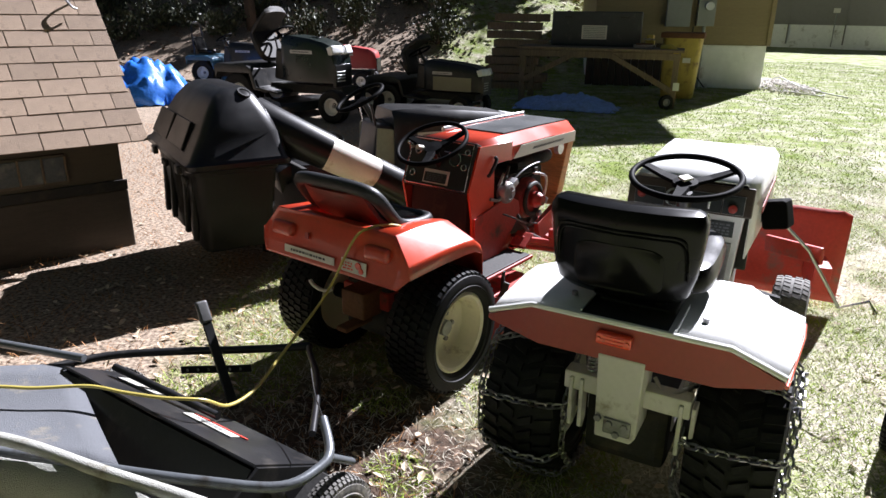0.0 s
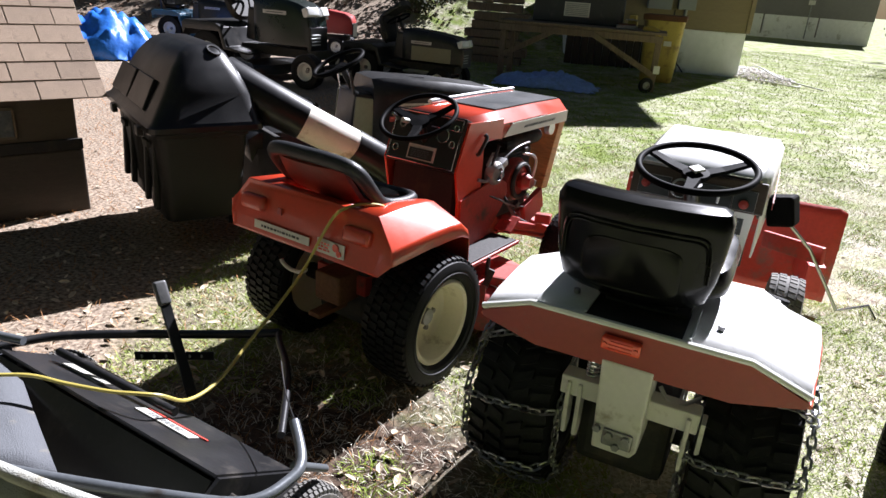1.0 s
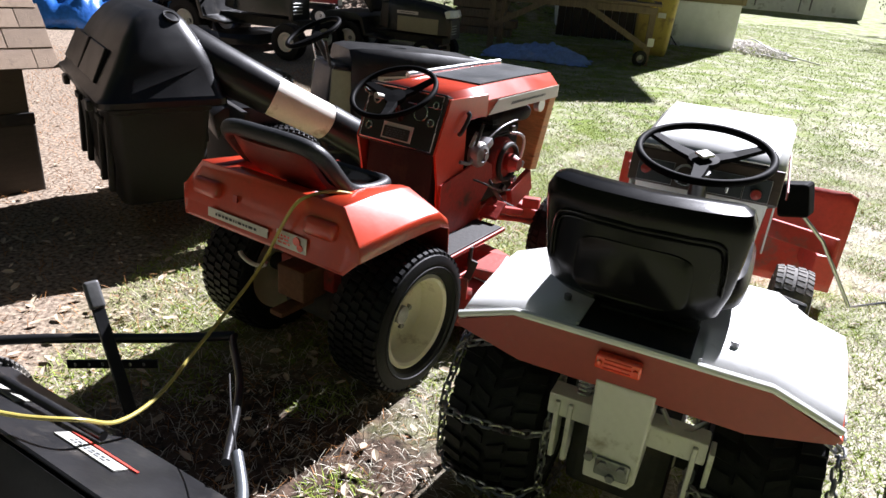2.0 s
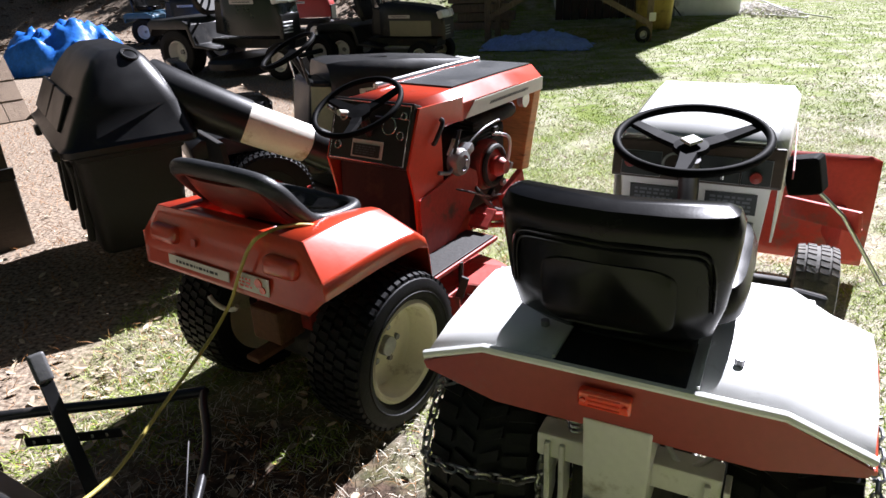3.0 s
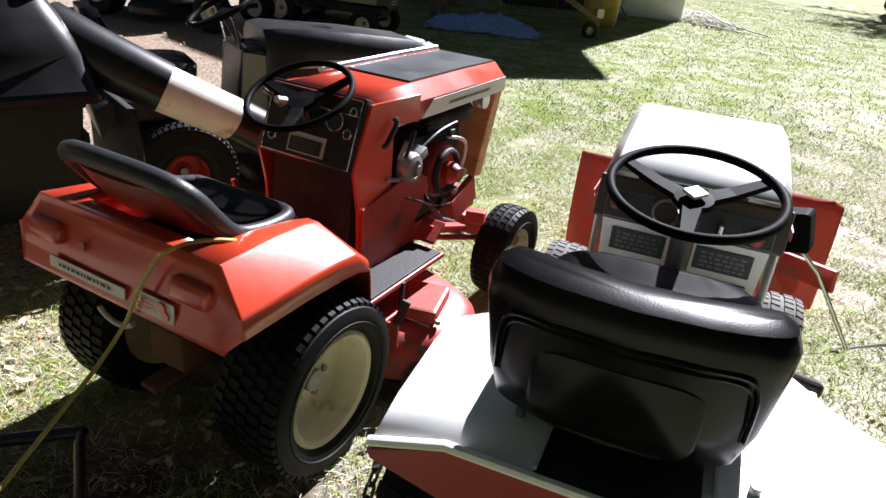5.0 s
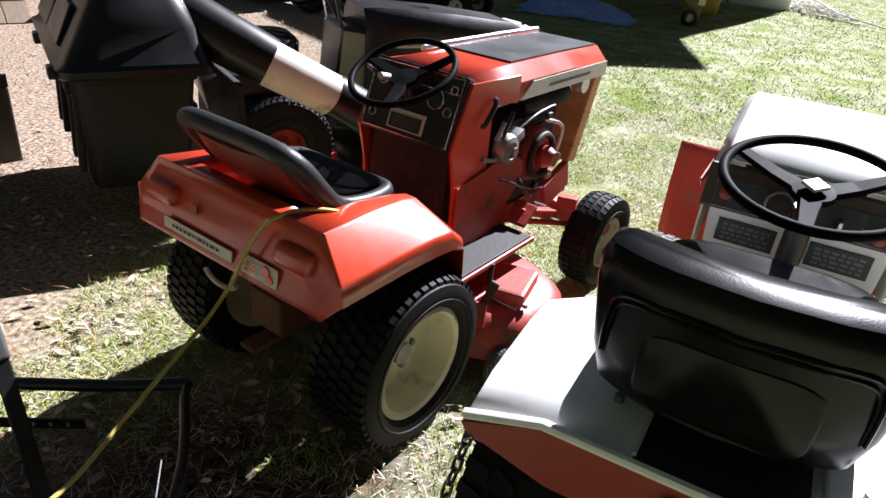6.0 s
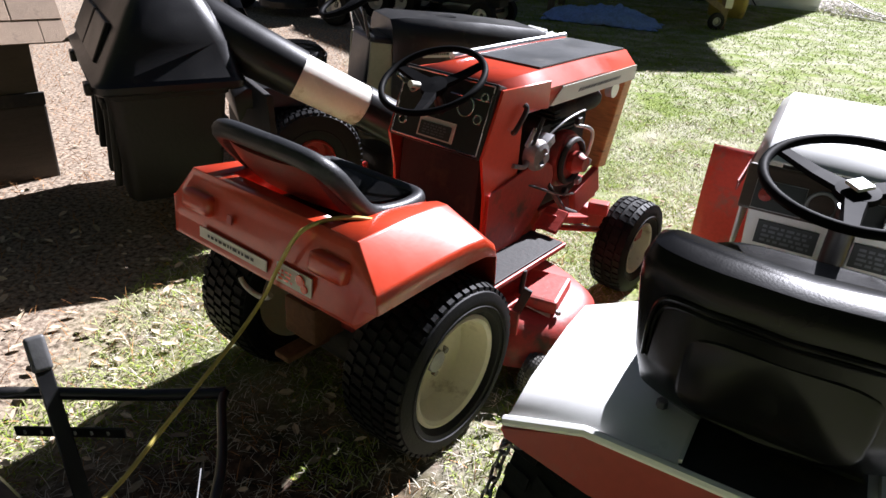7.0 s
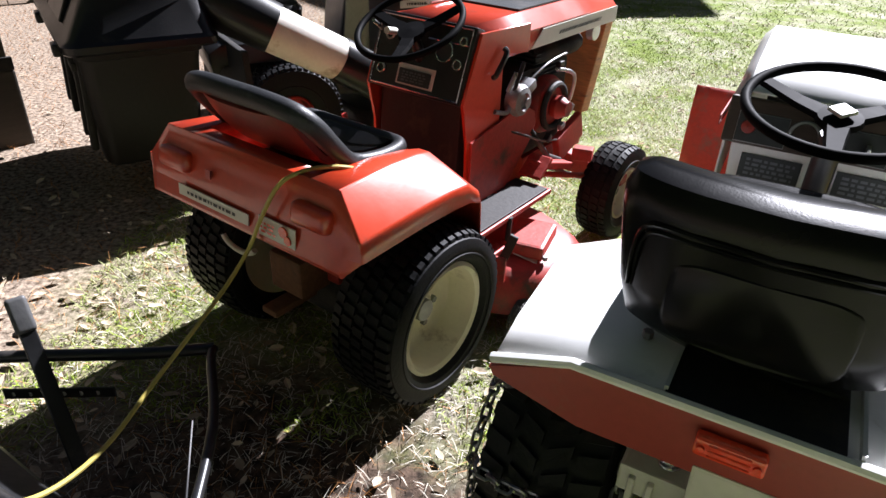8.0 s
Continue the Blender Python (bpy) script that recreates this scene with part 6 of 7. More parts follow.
# ---- grass collector behind the black tractor ----
def collector():
    T = thing("grass_collector", (-1.234, 3.562, 0), 55, "black twin-bin grass collector with domed lid", "collector")

    # local: x across, y ahead; two bins side by side under one lid
    def plan(x0, x1, y0, y1, z, cut):
        out = []
        for cx, cy, a0 in ((x1 - cut, y0 + cut, -90), (x1 - cut, y1 - cut, 0), (x0 + cut, y1 - cut, 90), (x0 + cut, y0 + cut, 180)):
            out += [(cx + cut * math.cos(radians(a0 + k * 30)), cy + cut * math.sin(radians(a0 + k * 30)), z) for k in range(4)]
        return out
    for x0, x1 in ((-0.86, -0.36), (-0.3, 0.19)):
        bm = B()
        rings(bm, [plan(x0 + d, x1 - d, -0.39 + d * 0.6, 0.09 - d, z, 0.05) for z, d in ((0.2, 0.07), (0.22, 0.05), (0.5, 0.025), (0.66, 0.01), (0.665, 0.0), (0.71, 0.0))])
        bin_ = part("bin", bm, M_BAG_LOW, T, "charcoal plastic grass bin", smooth=True)
        for k in (0.3, 0.7):
            frm_box(bin_, "rib", (x0 + (x1 - x0) * k, -0.378, 0.46), (0.05, 0.03, 0.4), M_BAG_LOW, r=rot(-3, 0, 0), bevel=0.01)
        frm_box(bin_, "grip_recess", ((x0 + x1) / 2, -0.395, 0.6), (0.12, 0.02, 0.035), M_BLACK_MATT, bevel=0.006)
    bm = B()
    rows = [plan(-0.91, 0.24, -0.43, 0.14, 0.695, 0.05), plan(-0.92, 0.25, -0.44, 0.15, 0.705, 0.055), plan(-0.92, 0.25, -0.44, 0.15, 0.73, 0.055), plan(-0.9, 0.235, -0.415, 0.14, 0.745, 0.06),
            plan(-0.84, 0.21, -0.34, 0.11, 0.88, 0.08), plan(-0.77, 0.14, -0.27, 0.06, 1.0, 0.08), plan(-0.7, 0.085, -0.215, 0.02, 1.07, 0.07), plan(-0.62, 0.03, -0.165, -0.015, 1.105, 0.05), plan(-0.56, -0.02, -0.14, -0.04, 1.11, 0.04)]
    rings(bm, rows)
    lid = part("lid", bm, M_BAG, T, "black domed moulded plastic lid", smooth=True)
    for xa, xb in ((-0.79, -0.42), (-0.36, -0.02)):
        p = [Vector(v) for v in ((xa - 0.02, -0.405, 0.78), (xb + 0.02, -0.405, 0.78), (xb, -0.332, 0.93), (xa, -0.332, 0.93))]
        n = (p[1] - p[0]).cross(p[3] - p[0]).normalized()
        bm = B()
        rings(bm, [[q - n * 0.012 for q in p], [q + n * 0.002 for q in p], [q.lerp((p[0] + p[2]) / 2, 0.04) + n * 0.006 for q in p]])
        part("lid_panel", bm, M_BAG, lid, "raised lid panel")
    bm = B()
    torus(bm, Matrix.Translation((0.06, -0.05, 1.085)) @ rot(-14, 30, 0).to_4x4(), 0.035, 0.007, 20, 6)
    part("vent_ring", bm, M_BAG, lid, "round vent ring", smooth=True)
    for x in (0.05, -0.6):
        frm_box(lid, "latch", (x, -0.445, 0.69), (0.07, 0.03, 0.05), M_BAG, bevel=0.008)
    # added plate blocks the sun from a strip of ground beside the bins
    bm = B()
    prism(bm, [(-0.62, 0.12), (0.14, 0.12), (0.17, 0.4), (0.12, 0.62), (-0.58, 0.62)], "y", 0.26, 0.29, 0.006)
    part("shadow_plate", bm, M_BLACK_MATT, T, "dark plate added behind the tractor to shade the ground")
    frm_box(T, "support_frame", (-0.45, 0.115, 0.45), (0.7, 0.05, 0.05), M_BLACK_MATT)
    for s in (-1, 1):
        rod(T, "support_post", [(-0.5 + s * 0.2, 0.115, 0.0), (-0.5 + s * 0.2, 0.115, 0.5)], 0.02, M_BLACK_MATT)


collector()


def chute():
    T = thing("grass_chute", (-0.81, 3.66, 0), 0, "black and cream grass chute tube rising to the collector", "chute")
    inv = Matrix.Translation((0.81, -3.66, 0))

    def L(p):
        return inv @ Vector(p)
    bm = B()
    tube(bm, [L(p) for p in ((-1.24, 3.61, 0.93), (-1.08, 3.59, 0.86), (-0.81, 3.65, 0.72))], [0.125, 0.118, 0.11], 20, 0)
    part("upper_tube", bm, M_BAG, T, "black upper tube", smooth=True)
    bm = B()
    tube(bm, [L(p) for p in ((-0.86, 3.638, 0.742), (-0.7, 3.71, 0.65), (-0.52, 3.80, 0.545))], [0.105, 0.102, 0.1], 20, 0)
    part("middle_tube", bm, M_CHUTE, T, "cream translucent middle tube", smooth=True)
    bm = B()
    tube(bm, [L(p) for p in ((-0.56, 3.78, 0.57), (-0.38, 3.88, 0.45), (-0.2, 3.99, 0.28), (-0.12, 4.04, 0.12))], [0.104, 0.105, 0.12, 0.13], 20, 0)
    part("lower_tube", bm, M_BAG, T, "black lower boot", smooth=True)


chute()


# ---- lawn sweeper in the foreground ----
def sweeper():
    T = thing("lawn_sweeper", (-0.86, 1.32, 0), 31.0, "black lawn sweeper with grey canvas hopper", "sweeper")
    Mi = (pose(-0.86, 1.32, 0, 0, 0, -31.0)).inverted()

    def W(x, y, z):
        return Mi @ Vector((x, y, z))
    # brush housing: two long sheet panels between end plates, local x across
    bm = B()
    prism(bm, [(0.015, 0.402), (0.02, 0.405), (0.262, 0.26), (0.275, 0.235), (0.268, 0.233), (0.256, 0.254), (0.015, 0.396)], "x", -0.50, 0.412)
    part("top_panel", bm, M_BLACK, T, "glossy black sheet steel panel")
    bm = B()
    prism(bm, [(0.275, 0.235), (0.3, 0.14), (0.294, 0.14), (0.268, 0.233)], "x", -0.50, 0.412)
    part("front_panel", bm, M_BLACK, T, "black curved front guard")
    for s in (-1, 1):
        bm = B()
        prism(bm, [(0.29, 0.12), (0.262, 0.255), (0.02, 0.398), (-0.1, 0.33), (-0.12, 0.14)], "x", -0.045 + s * 0.458, -0.045 + s * 0.468)
        part("end_plate", bm, M_BLACK, T)
        wheel(T, "wheel", (-0.035 + s * 0.54, 0.2, 0.135), 0.13, 0.075, 0.075, "turf", M_BLACK, M_RUBBER_GREY, s, nuts=0)
    bm = B()
    for k in range(4):
        a = k * math.pi / 2 + 0.4
        box(bm, (0, 0.1 + 0.09 * math.cos(a), 0.2 + 0.09 * math.sin(a)), (0.94, 0.02, 0.11), rot(math.degrees(a) - 90, 0, 0), 0.004)
    part("brush", bm, M_BLACK_MATT, T, "dark rotary brush")
    def on_top(x, t):
        """A point on the sloping panel, t from its near edge (0) to its far edge (1)."""
        return (x, 0.0215 + 0.242 * t, 0.4065 - 0.145 * t)
    for name, x0, x1, t0, t1, m_, lab, rows_ in (("white_label", -0.02, 0.2, 0.36, 0.5, M_CANVAS_PALE, "white printed label", 2), ("orange_edge", -0.02, 0.22, 0.53, 0.555, M_PLOW, "orange label edge", 0), ("white_label", -0.4, -0.22, 0.45, 0.66, M_CANVAS_PALE, "white label", 0)):
        decal(T, name, [on_top(x0, t0), on_top(x1, t0), on_top(x1, t1), on_top(x0, t1)], m_, lab, rows_, 18, M_METER, 0.2)
    # draw frame
    hitch = W(-0.56, 1.99, 0.30)
    rod(T, "draw_tube", [W(-1.42, 1.70, 0.33), W(-1.28, 1.84, 0.31), W(-1.05, 1.91, 0.30), W(-0.75, 1.95, 0.30), hitch], 0.0155, M_BLACK, "black draw tube", smooth=5)
    rod(T, "draw_tube", [W(-0.42, 1.42, 0.3), W(-0.47, 1.72, 0.3), W(-0.55, 1.94, 0.30), hitch], 0.012, M_BLACK, "black draw tube", smooth=5)
    bm = B()
    a, b_ = W(-0.99, 1.80, 0.285), W(-0.74, 1.83, 0.285)
    d = (b_ - a).normalized()
    q = d.to_track_quat("X", "Z").to_matrix()
    box(bm, (a + b_) / 2, ((b_ - a).length, 0.006, 0.03), q, 0.002, 1)
    part("adjusting_bar", bm, M_BLACK, T, "black perforated adjusting bar")
    for k in range(6):
        bm = B()
        disc(bm, a.lerp(b_, 0.1 + 0.15 * k) + Vector((0, -0.0035, 0)), 0.006, 0.004, "y", 10)
        part("hole", bm, M_CANVAS_PALE, T)
    bm = B()
    lo, hi = W(-0.75, 1.66, 0.22), W(-0.885, 1.80, 0.535)
    d = hi - lo
    box(bm, (lo + hi) / 2, (0.034, 0.01, d.length), d.to_track_quat("Z", "Y").to_matrix(), 0.003, 1)
    lev = part("height_lever", bm, M_BLACK, T, "black flat height lever")
    bm = B()
    dd = d.normalized()
    box(bm, hi - dd * 0.015, (0.042, 0.02, 0.08), d.to_track_quat("Z", "Y").to_matrix(), 0.009, 3)
    part("grip", bm, M_PALECAP, lev, "worn grey plastic grip", smooth=True)
    rod(T, "front_rod", [W(-1.15, 1.66, 0.37), W(-0.72, 1.45, 0.33)], 0.013, M_BLACK, "black cross rod")
    # hopper frame tube with raised end, pale rim tube and canvas
    rod(T, "hopper_tube", [W(-1.32, 1.12, 0.44), W(-0.88, 1.07, 0.42), W(-0.6, 1.045, 0.41), W(-0.41, 1.05, 0.40), W(-0.33, 1.13, 0.40), W(-0.315, 1.19, 0.412), W(-0.355, 1.3, 0.435)], 0.0138, M_TUBE, "grey bent hopper tube", smooth=6)
    rod(T, "side_tube", [W(-1.75, 1.72, 0.44), W(-1.24, 1.64, 0.41)], 0.014, M_TUBE, "grey tube", smooth=0)
    rod(T, "hopper_strut", [W(-0.33, 1.18, 0.40), W(-0.28, 1.32, 0.28)], 0.011, M_TUBE)
    rod(T, "hopper_rope", [W(-0.355, 1.3, 0.44), W(-0.42, 1.48, 0.40), W(-0.47, 1.64, 0.4)], 0.0022, M_BLACK, "thin black cord", smooth=4, n=5)
    rod(T, "rim_rod", [W(-1.5, 1.13, 0.50), W(-1.1, 1.06, 0.50), W(-0.8, 0.965, 0.49), W(-0.54, 0.88, 0.485), W(-0.3, 0.78, 0.48)], 0.016, M_CANVAS_PALE, "pale canvas covered rim rod", smooth=6)
    bm = B()
    rows = []
    rnd = random.Random(6)
    for k in range(13):
        t = k / 12
        top = Vector(W(-1.5, 1.14, 0.5)).lerp(W(-0.3, 0.79, 0.48), t)
        row = []
        for j in range(9):
            u = j / 8
            row.append(top + Vector((0.01 * math.sin(9 * t + 4 * u), -0.25 * u + 0.02 * math.sin(t * 14 + u * 3), -0.40 * u ** 0.8)))
        rows.append(row)
    rings(bm, rows, closed=False, cap=False)
    cv = part("hopper_cloth", bm, M_CANVAS_PALE, T, "pale grey canvas hopper side", smooth=True)
    md = cv.modifiers.new("thick", "SOLIDIFY")
    md.thickness = 0.003
    bm = B()
    rows = []
    for k in range(9):
        t = k / 8
        a = W(-1.85, 1.50, 0.42).lerp(W(-1.28, 1.64, 0.39), t)
        b_ = W(-1.5, 1.16, 0.46).lerp(W(-0.84, 1.09, 0.41), t)
        rows.append([a.lerp(b_, j / 8) + Vector((0, 0, -0.02 * math.sin(math.pi * j / 8))) for j in range(9)])
    rings(bm, rows, closed=False, cap=False)
    cv = part("hopper_flap", bm, M_CANVAS, T, "grey canvas hopper flap", smooth=True)
    md = cv.modifiers.new("thick", "SOLIDIFY")
    md.thickness = 0.004
    bm = B()
    prism(bm, [(0.01, 0.39), (-0.22, 0.15), (-0.226, 0.155), (0.005, 0.397)], "x", -0.5, 0.41)
    part("inner_panel", bm, M_BLACK, T, "dark inner chute panel")


sweeper()


def cable():
    bm = B()
    pts = [(-0.22, 2.33, 0.66), (-0.2, 2.23, 0.705), (-0.225, 2.165, 0.74), (-0.27, 2.135, 0.753), (-0.327, 2.11, 0.75), (-0.38, 2.075, 0.725), (-0.438, 2.09, 0.62), (-0.48, 2.11, 0.53), (-0.52, 2.04, 0.465), (-0.56, 1.92, 0.422),
           (-0.61, 1.77, 0.372), (-0.655, 1.62, 0.33), (-0.7, 1.49, 0.345), (-0.735, 1.39, 0.425), (-0.85, 1.375, 0.437),
           (-0.98, 1.4, 0.435), (-1.1, 1.42, 0.44), (-1.25, 1.39, 0.445), (-1.4, 1.38, 0.45), (-1.8, 1.36, 0.43), (-2.4, 1.3, 0.02), (-3.2, 1.0, 0.01)]
    tube(bm, pts, 0.0055, 8, 6)
    ob = part("extension_cable", bm, M_CABLE, None, smooth=True)
    tagged(ob, "yellow extension cable draped over tractor and sweeper", "cable")


cable()


# ---- small shed with shingled roof ----
def shed():
    SH = -43.0
    T = thing("shed", (-2.24, 3.94, 0), SH, "small taupe shed with tan shingled roof", "shed")
    # local: the corner nearest the collector at the origin; the long wall runs to -x, the gable end to +y
    L, D, H = 2.4, 1.76, 0.8
    bm = B()
    box(bm, (-L / 2, D / 2, H / 2 + 0.2), (L - 0.06, D - 0.06, H - 0.4), None, 0.004)
    part("wall", bm, M_SHEDWALL, T)
    bm = B()
    box(bm, (-L / 2, D / 2, 0.18), (L + 0.02, D + 0.02, 0.36 + 0.06), None, 0.01)
    part("base", bm, M_SHEDBASE, T, "weathered grey base boards")
    frm_box(T, "black_band", (-L / 2, -0.006, 0.425), (L + 0.02, 0.02, 0.065), M_BLACK_MATT, "black strip", None, 0.003)
    frm_box(T, "wall_board", (-L / 2, 0.012, 0.62), (L - 0.02, 0.03, 0.34), M_SHEDWALL, "taupe wall board", None, 0.004)
    win = frm_box(T, "window", (-0.53, -0.006, 0.575), (0.4, 0.02, 0.185), M_SHEDWALL, "small window with grimy panes")
    for k in (-1, 0, 1):
        frm_box(win, "pane", (-0.53 + k * 0.128, -0.018, 0.575), (0.115, 0.006, 0.15), M_GLASS_DARK, "grimy glass pane", None, 0.001, 1)
    for k in (-1.5, -0.5, 0.5, 1.5):
        frm_box(win, "mullion", (-0.53 + k * 0.128, -0.021, 0.575), (0.012, 0.012, 0.16), M_OLDWOOD, "pale glazing bar", None, 0.002, 1)
    # roof: slopes up from the eave above the long wall
    pitch = 48.0
    deck = B()
    e0 = Vector((0, -0.07, 0.73))
    up = Vector((0, math.cos(radians(pitch)), math.sin(radians(pitch))))
    nrm = Vector((0, -math.sin(radians(pitch)), math.cos(radians(pitch))))
    run = 1.42
    prism(deck, [(e0.y, e0.z), (e0.y + up.y * run, e0.z + up.z * run), (e0.y + up.y * run * 2, e0.z), (e0.y + up.y * run * 2, e0.z - 0.025), (e0.y + up.y * run, e0.z + up.z * run - 0.03), (e0.y, e0.z - 0.025)], "x", -L - 0.15, 0.14)
    roof = part("roof", deck, M_SHEDBASE, T, "boarded shed roof")
    bm = B()
    prism(bm, [(0.02, H - 0.2), (0.02, H - 0.06), (e0.y + up.y * run, e0.z + up.z * run - 0.06), (D - 0.02, H - 0.06), (D - 0.02, H - 0.2)], "x", -0.06, -0.02)
    part("gable", bm, M_SHEDWALL, T)
    course, w = 0.128, 0.25
    me = bpy.data.meshes.new("shingle")
    b = B()
    box(b, (0, 0, 0), (w - 0.006, course + 0.03, 0.007), None, 0.0018, 1)
    b.to_mesh(me)
    b.free()
    me.materials.append(M_SHINGLE)
    rnd = random.Random(3)
    for r in range(11):
        off = (r % 2) * 0.5 * w + rnd.uniform(-0.03, 0.03)
        for c in range(-1, 12):
            x0 = 0.155 - c * w - off
            xa, xb = min(0.155, x0 + w / 2), max(-L - 0.15, x0 - w / 2)
            if xa - xb < 0.05:
                continue
            p = e0 + up * (r * course + course / 2 - 0.02) + nrm * (0.012 + rnd.uniform(0, 0.002))
            o = new("shingle", me)
            o.parent = roof
            o.matrix_local = Matrix.Translation((( xa + xb) / 2, p.y, p.z)) @ rot(pitch - 2.2, 0, rnd.uniform(-0.3, 0.3)).to_4x4() @ Matrix.Diagonal(((xa - xb) / w, 1, 1, 1))
    # iron hook near the gable edge
    h = e0 + up * 1.08 + nrm * 0.02
    bm = B()
    tube(bm, [(-0.02, h.y, h.z), (-0.03, h.y - 0.03, h.z + 0.035), (-0.05, h.y - 0.07, h.z + 0.02), (-0.03, h.y - 0.11, h.z - 0.02), (0.0, h.y - 0.09, h.z - 0.03)], 0.008, 8, 5)
    part("hook", bm, M_DULLSTEEL, T, "dark iron hook", smooth=True)


M_GLASS_DARK = mat("grimy_glass", (0.09, 0.1, 0.11), 0.12, var=0.4, dirt=(0.2, 0.2, 0.2), dirt_amount=0.5, bump=0.02, scale=4)
shed()


# ---- tarps ----
def tarp(at, heading, size, m, label, seed, name="tarp", folds=1.0):
    rnd = random.Random(seed)
    nx, ny = 44, 34
    vs, fs = [], []
    for j in range(ny):
        for i in range(nx):
            u, v = 2 * i / (nx - 1) - 1, 2 * j / (ny - 1) - 1
            d = max(0.0, 1 - (abs(u) ** 2.2 + abs(v) ** 2.2))
            f1 = noise.noise(Vector((u * 2.2 + seed, v * 2.2, 0)))
            f2 = abs(noise.noise(Vector((u * 5.5 + seed, v * 5.5, 3))))
            f3 = abs(noise.noise(Vector((u * 12 + seed, v * 10, 7))))
            z = size[2] * (d ** 0.6) * (0.85 + 0.28 * f1) + folds * (0.04 + 0.1 * size[2]) * f2 * (0.3 + d) + 0.035 * f3
            x = u * size[0] / 2 * (1 + 0.16 * noise.noise(Vector((v * 3, seed, 1))))
            y = v * size[1] / 2 * (1 + 0.16 * noise.noise(Vector((u * 3, seed, 5))))
            vs.append((x, y, max(0.008, z)))
    for j in range(ny - 1):
        for i in range(nx - 1):
            a = j * nx + i
            fs.append((a, a + 1, a + nx + 1, a + nx))
    ob = raw(name, vs, fs, m, smooth=True)
    ob.matrix_world = pose(at[0], at[1], 0.0, 0, 0, heading)
    md = ob.modifiers.new("thick", "SOLIDIFY")
    md.thickness = 0.004
    tagged(ob, label, "tarp")


tarp((-5.75, 11.3), 20, (1.9, 1.6, 0.72), M_TARP, "bright blue crumpled plastic tarp heap", 2, folds=1.6)
tarp((1.65, 11.5), -15, (1.7, 1.0, 0.2), M_TARP_FADED, "faded blue tarp crumpled under the bench", 5, folds=1.6)


# ---- timber workbench and what stands on it ----
def bench():
    T = thing("workbench", (0.85, 12.3, 0), 16.0, "weathered timber workbench with diagonal braces", "workbench")
    L, D, H = 2.75, 1.0, 0.95
    for k in range(5):
        frm_box(T, "top_board", (L / 2, 0.1 + k * 0.2, H), (L + 0.1, 0.19, 0.045), M_OLDWOOD, r=rot(0, 0, 0), bevel=0.006)
    for x in (0.06, L - 0.06):
        for y in (0.08, D - 0.08):
            frm_box(T, "leg", (x, y, H / 2 - 0.02), (0.1, 0.1, H - 0.04), M_OLDWOOD)
    for y in (0.03, D - 0.03):
        frm_box(T, "apron", (L / 2, y, H - 0.09), (L, 0.045, 0.11), M_OLDWOOD)
    for a, b_ in (((0.1, 0.4), (0.95, 0.86)), ((L - 0.1, 0.3), (L - 1.15, 0.86))):
        bm = B()
        p, q = Vector((a[0], 0.02, a[1])), Vector((b_[0], 0.02, b_[1]))
        d = q - p
        box(bm, (p + q) / 2, (0.045, 0.09, d.length), d.to_track_quat("Z", "Y").to_matrix(), 0.005)
        part("brace", bm, M_OLDWOOD, T)
    wheel(T, "wheel", (L - 0.15, -0.06, 0.12), 0.12, 0.06, 0.06, "rib", M_DULLSTEEL, M_RUBBER, 1, turn=60, nuts=0)
    frm_box(T, "paper_notice", (L - 0.02, -0.012, 0.38), (0.1, 0.006, 0.13), M_DECAL, "small pale notice", None, 0.001, 1)


bench()


def bench_box():
    T = thing("equipment_case", (2.0, 12.95, 0.9725), 14.0, "dark grey metal case with pale printed label", "case")
    bm = B()
    box(bm, (0.3, 0.1, 0.3), (1.6, 0.6, 0.6), None, 0.03, 3)
    part("case", bm, M_METER_DARK, T)
    d = decal(T, "label", [(0.05, -0.203, 0.12), (0.5, -0.203, 0.12), (0.5, -0.203, 0.36), (0.05, -0.203, 0.36)], M_DECAL, "pale ruled label", 7, 19, M_METER, 0.06)
    for s in (-1, 1):
        frm_box(T, "handle", (0.3 + s * 0.5, -0.21, 0.5), (0.16, 0.03, 0.03), M_BLACK)


M_METER_DARK = mat("dark_grey_case", (0.035, 0.04, 0.045), 0.5, var=0.2, bump=0.05, dirt=(0.09, 0.085, 0.08), dirt_amount=0.3)
bench_box()


def bench_bits():
    T = thing("tool_tray", (3.0, 12.1, 0.9725), 10, "grey metal tray with rusty tools", "tray", "clutter on the bench")
    bm = B()
    box(bm, (0, 0, 0.03), (0.35, 0.18, 0.06), None, 0.01)
    part("tray", bm, M_DULLSTEEL, T)
    for k in range(4):
        rod(T, "tool", [(-0.14, -0.06 + k * 0.04, 0.07), (0.14, -0.05 + k * 0.035, 0.075)], 0.011, M_RUST)
    T = thing("machine_vise", (3.2, 12.5, 0.9725), 20, "old yellow and grey bench vise", "vise", "clutter on the bench")
    bm = B()
    box(bm, (0, 0, 0.06), (0.16, 0.16, 0.12), None, 0.02)
    box(bm, (0, -0.02, 0.17), (0.12, 0.24, 0.1), None, 0.02)
    part("vise_body", bm, M_RUSTYELLOW, T)
    rod(T, "screw", [(0, -0.3, 0.15), (0, 0.1, 0.15)], 0.018, M_DULLSTEEL)
    rod(T, "handle", [(-0.1, -0.28, 0.15), (0.1, -0.28, 0.15)], 0.01, M_DULLSTEEL)
    T = thing("yellow_glove", (3.42, 11.98, 0.9), 0, "yellow glove hanging over the bench edge", "glove", "clutter on the bench")
    bm = B()
    tube(bm, [(-0.12, 0.1, 0.085), (0.02, 0.0, 0.09), (0.1, -0.06, 0.03), (0.12, -0.075, -0.14)], [0.05, 0.06, 0.055, 0.03], 10, 0)
    part("glove", bm, M_YELLOW, T, smooth=True)


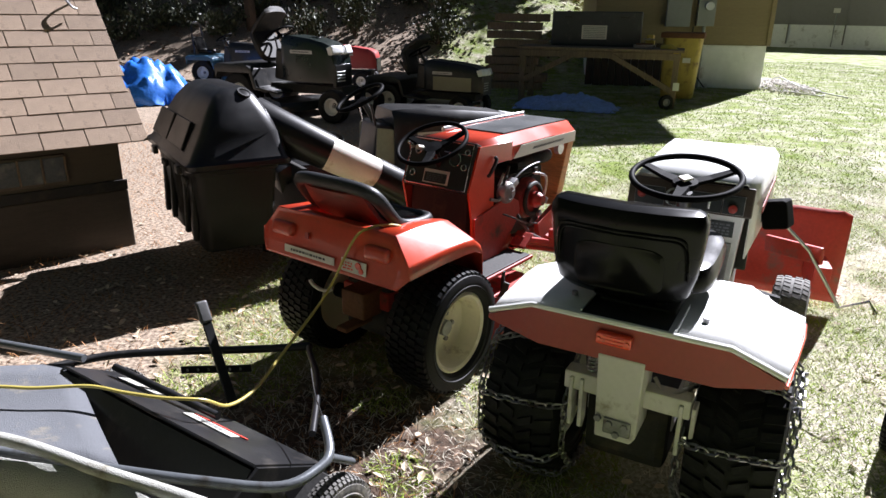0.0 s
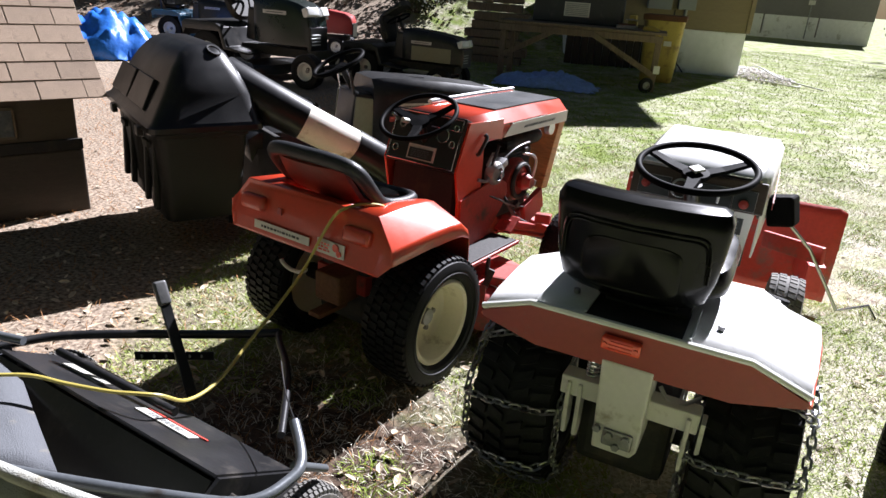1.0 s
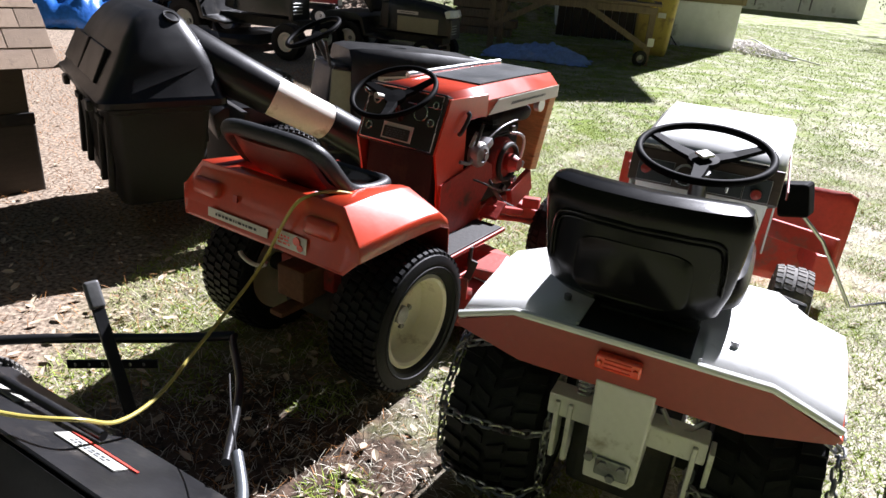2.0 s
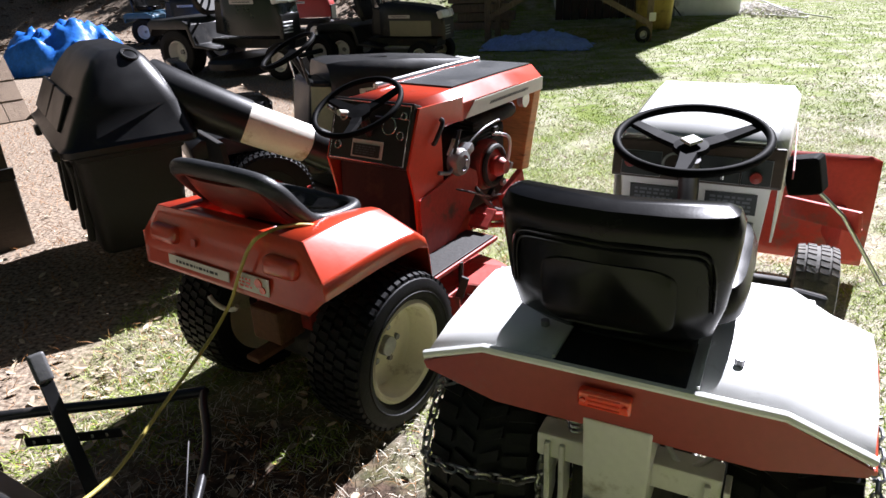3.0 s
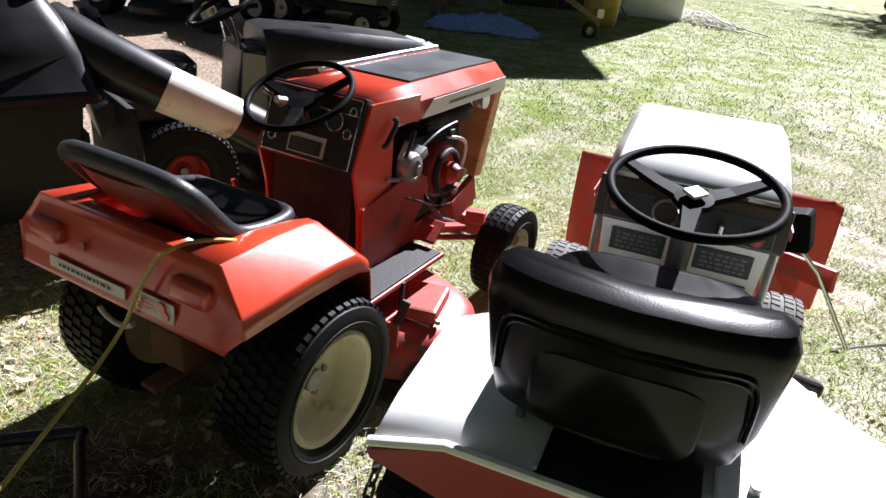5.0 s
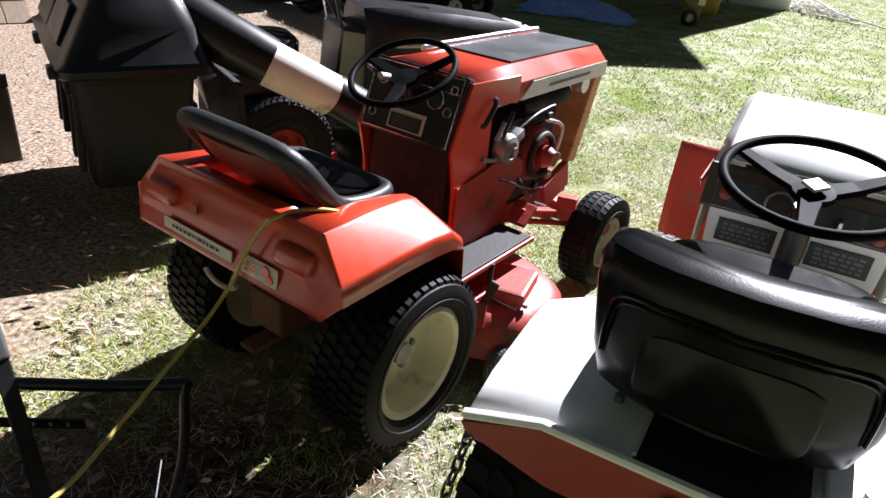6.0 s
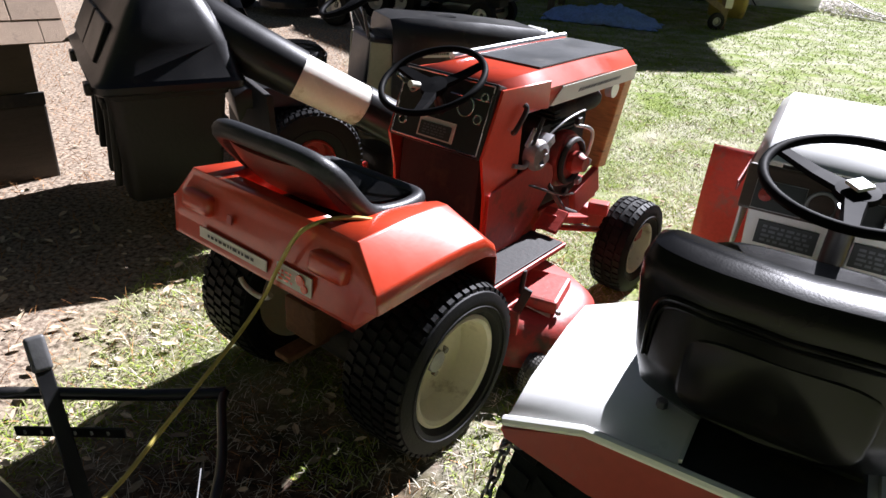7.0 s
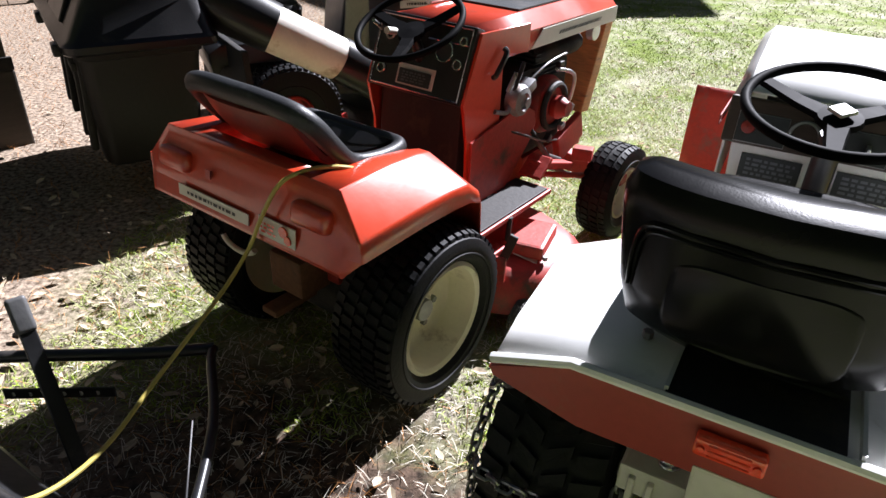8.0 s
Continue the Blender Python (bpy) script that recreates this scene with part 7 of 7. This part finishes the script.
bench_bits()


def yellow_bin():
    T = thing("yellow_cabinet", (3.95, 13.15, 0), 20.0, "weathered yellow metal cabinet with rusty top", "cabinet")
    bm = B()
    rows = []
    for z, f in ((0.0, 0.80), (0.04, 0.84), (1.08, 1.0), (1.12, 1.0)):
        rows.append([(0.36 * f * math.copysign(abs(math.cos(a)) ** 0.25, math.cos(a)), 0.33 * f * math.copysign(abs(math.sin(a)) ** 0.25, math.sin(a)) + 0.3, z) for a in [2 * math.pi * (k + 0.5) / 32 for k in range(32)]])
    rings(bm, rows)
    part("body", bm, M_RUSTYELLOW, T, smooth=True)
    frm_box(T, "lid", (0, 0.3, 1.17), (0.78, 0.72, 0.1), M_RUST, "rusty brown lid", None, 0.02)
    frm_box(T, "label", (0.12, -0.035, 0.72), (0.14, 0.006, 0.09), M_DECAL, "small pale label", None, 0.001, 1)


yellow_bin()


# ---- brown plank stack beyond the bench ----
def plank_stack():
    T = thing("plank_stack", (0.95, 14.5, 0), 10.0, "stack of brown weathered planks", "planks")
    for k in range(9):
        frm_box(T, "plank", (0.1 * math.sin(k * 1.7), 0, 0.08 + k * 0.17), (1.1, 0.5, 0.15), M_OLDWOOD, bevel=0.008)


plank_stack()


# ---- small yellow mower at the lawn's right edge ----
def yellow_mower():
    T = thing("push_mower", (1.98, 1.95, 0), 40.0, "small black and yellow mower with yellow wheels", "mower")
    bm = B()
    rows = []
    for f, z in ((1.0, 0.06), (1.02, 0.13), (0.9, 0.19), (0.6, 0.21)):
        rows.append([(0.24 * f * math.copysign(abs(math.cos(a)) ** 0.6, math.cos(a)) + 0.05, 0.27 * f * math.copysign(abs(math.sin(a)) ** 0.6, math.sin(a)), z) for a in [2 * math.pi * k / 28 for k in range(28)]])
    rings(bm, rows)
    part("deck", bm, M_BLACK, T, smooth=True)
    bm = B()
    box(bm, (-0.1, -0.2, 0.26), (0.24, 0.24, 0.13), None, 0.045, 3)
    part("engine_cover", bm, M_YELLOW, T, "pale yellow engine cover", smooth=True)
    bm = B()
    lathe(bm, [(0.18, 0.001), (0.18, 0.06), (0.27, 0.065), (0.29, 0.05), (0.3, 0.001)], 20, "z", (-0.06, 0.06, 0))
    part("air_filter", bm, M_BLACK, T, smooth=True)
    for x, y in ((0.3, 0.34), (-0.2, 0.34), (0.32, -0.25), (-0.22, -0.25)):
        wheel(T, "wheel", (x, y, 0.145), 0.14, 0.06, 0.085, "rib", M_YELLOW, M_RUBBER, 1 if x > 0.05 else -1, nuts=0)
        if x < 0.05:
            frm_box(T, "wheel_arm", (x + 0.08, y * 0.85, 0.15), (0.1, 0.05, 0.04), M_YELLOW)
        else:
            frm_box(T, "wheel_arm", (x - 0.08, y * 0.85, 0.15), (0.1, 0.05, 0.04), M_YELLOW)


yellow_mower()


def pinwheel():
    T = thing("pinwheel", (21.8, 33.2, 0), 0, "purple and blue foil garden pinwheel on a stick", "pinwheel")
    rod(T, "stick", [(0, 0, 0), (0, 0, 1.5)], 0.02, M_OFFWHITE)
    for k in range(10):
        a = 2 * math.pi * k / 10
        bm = B()
        rows = [[(0.1 * math.cos(a), 0.02, 1.5 + 0.1 * math.sin(a)), (0.6 * math.cos(a + 0.25), -0.02, 1.5 + 0.6 * math.sin(a + 0.25))], [(0.12 * math.cos(a + 0.4), -0.08, 1.5 + 0.12 * math.sin(a + 0.4)), (0.62 * math.cos(a + 0.5), -0.12, 1.5 + 0.62 * math.sin(a + 0.5))]]
        rings(bm, rows, closed=False, cap=False)
        part("vane", bm, M_PURPLE if k % 2 else M_TARP, T)


pinwheel()
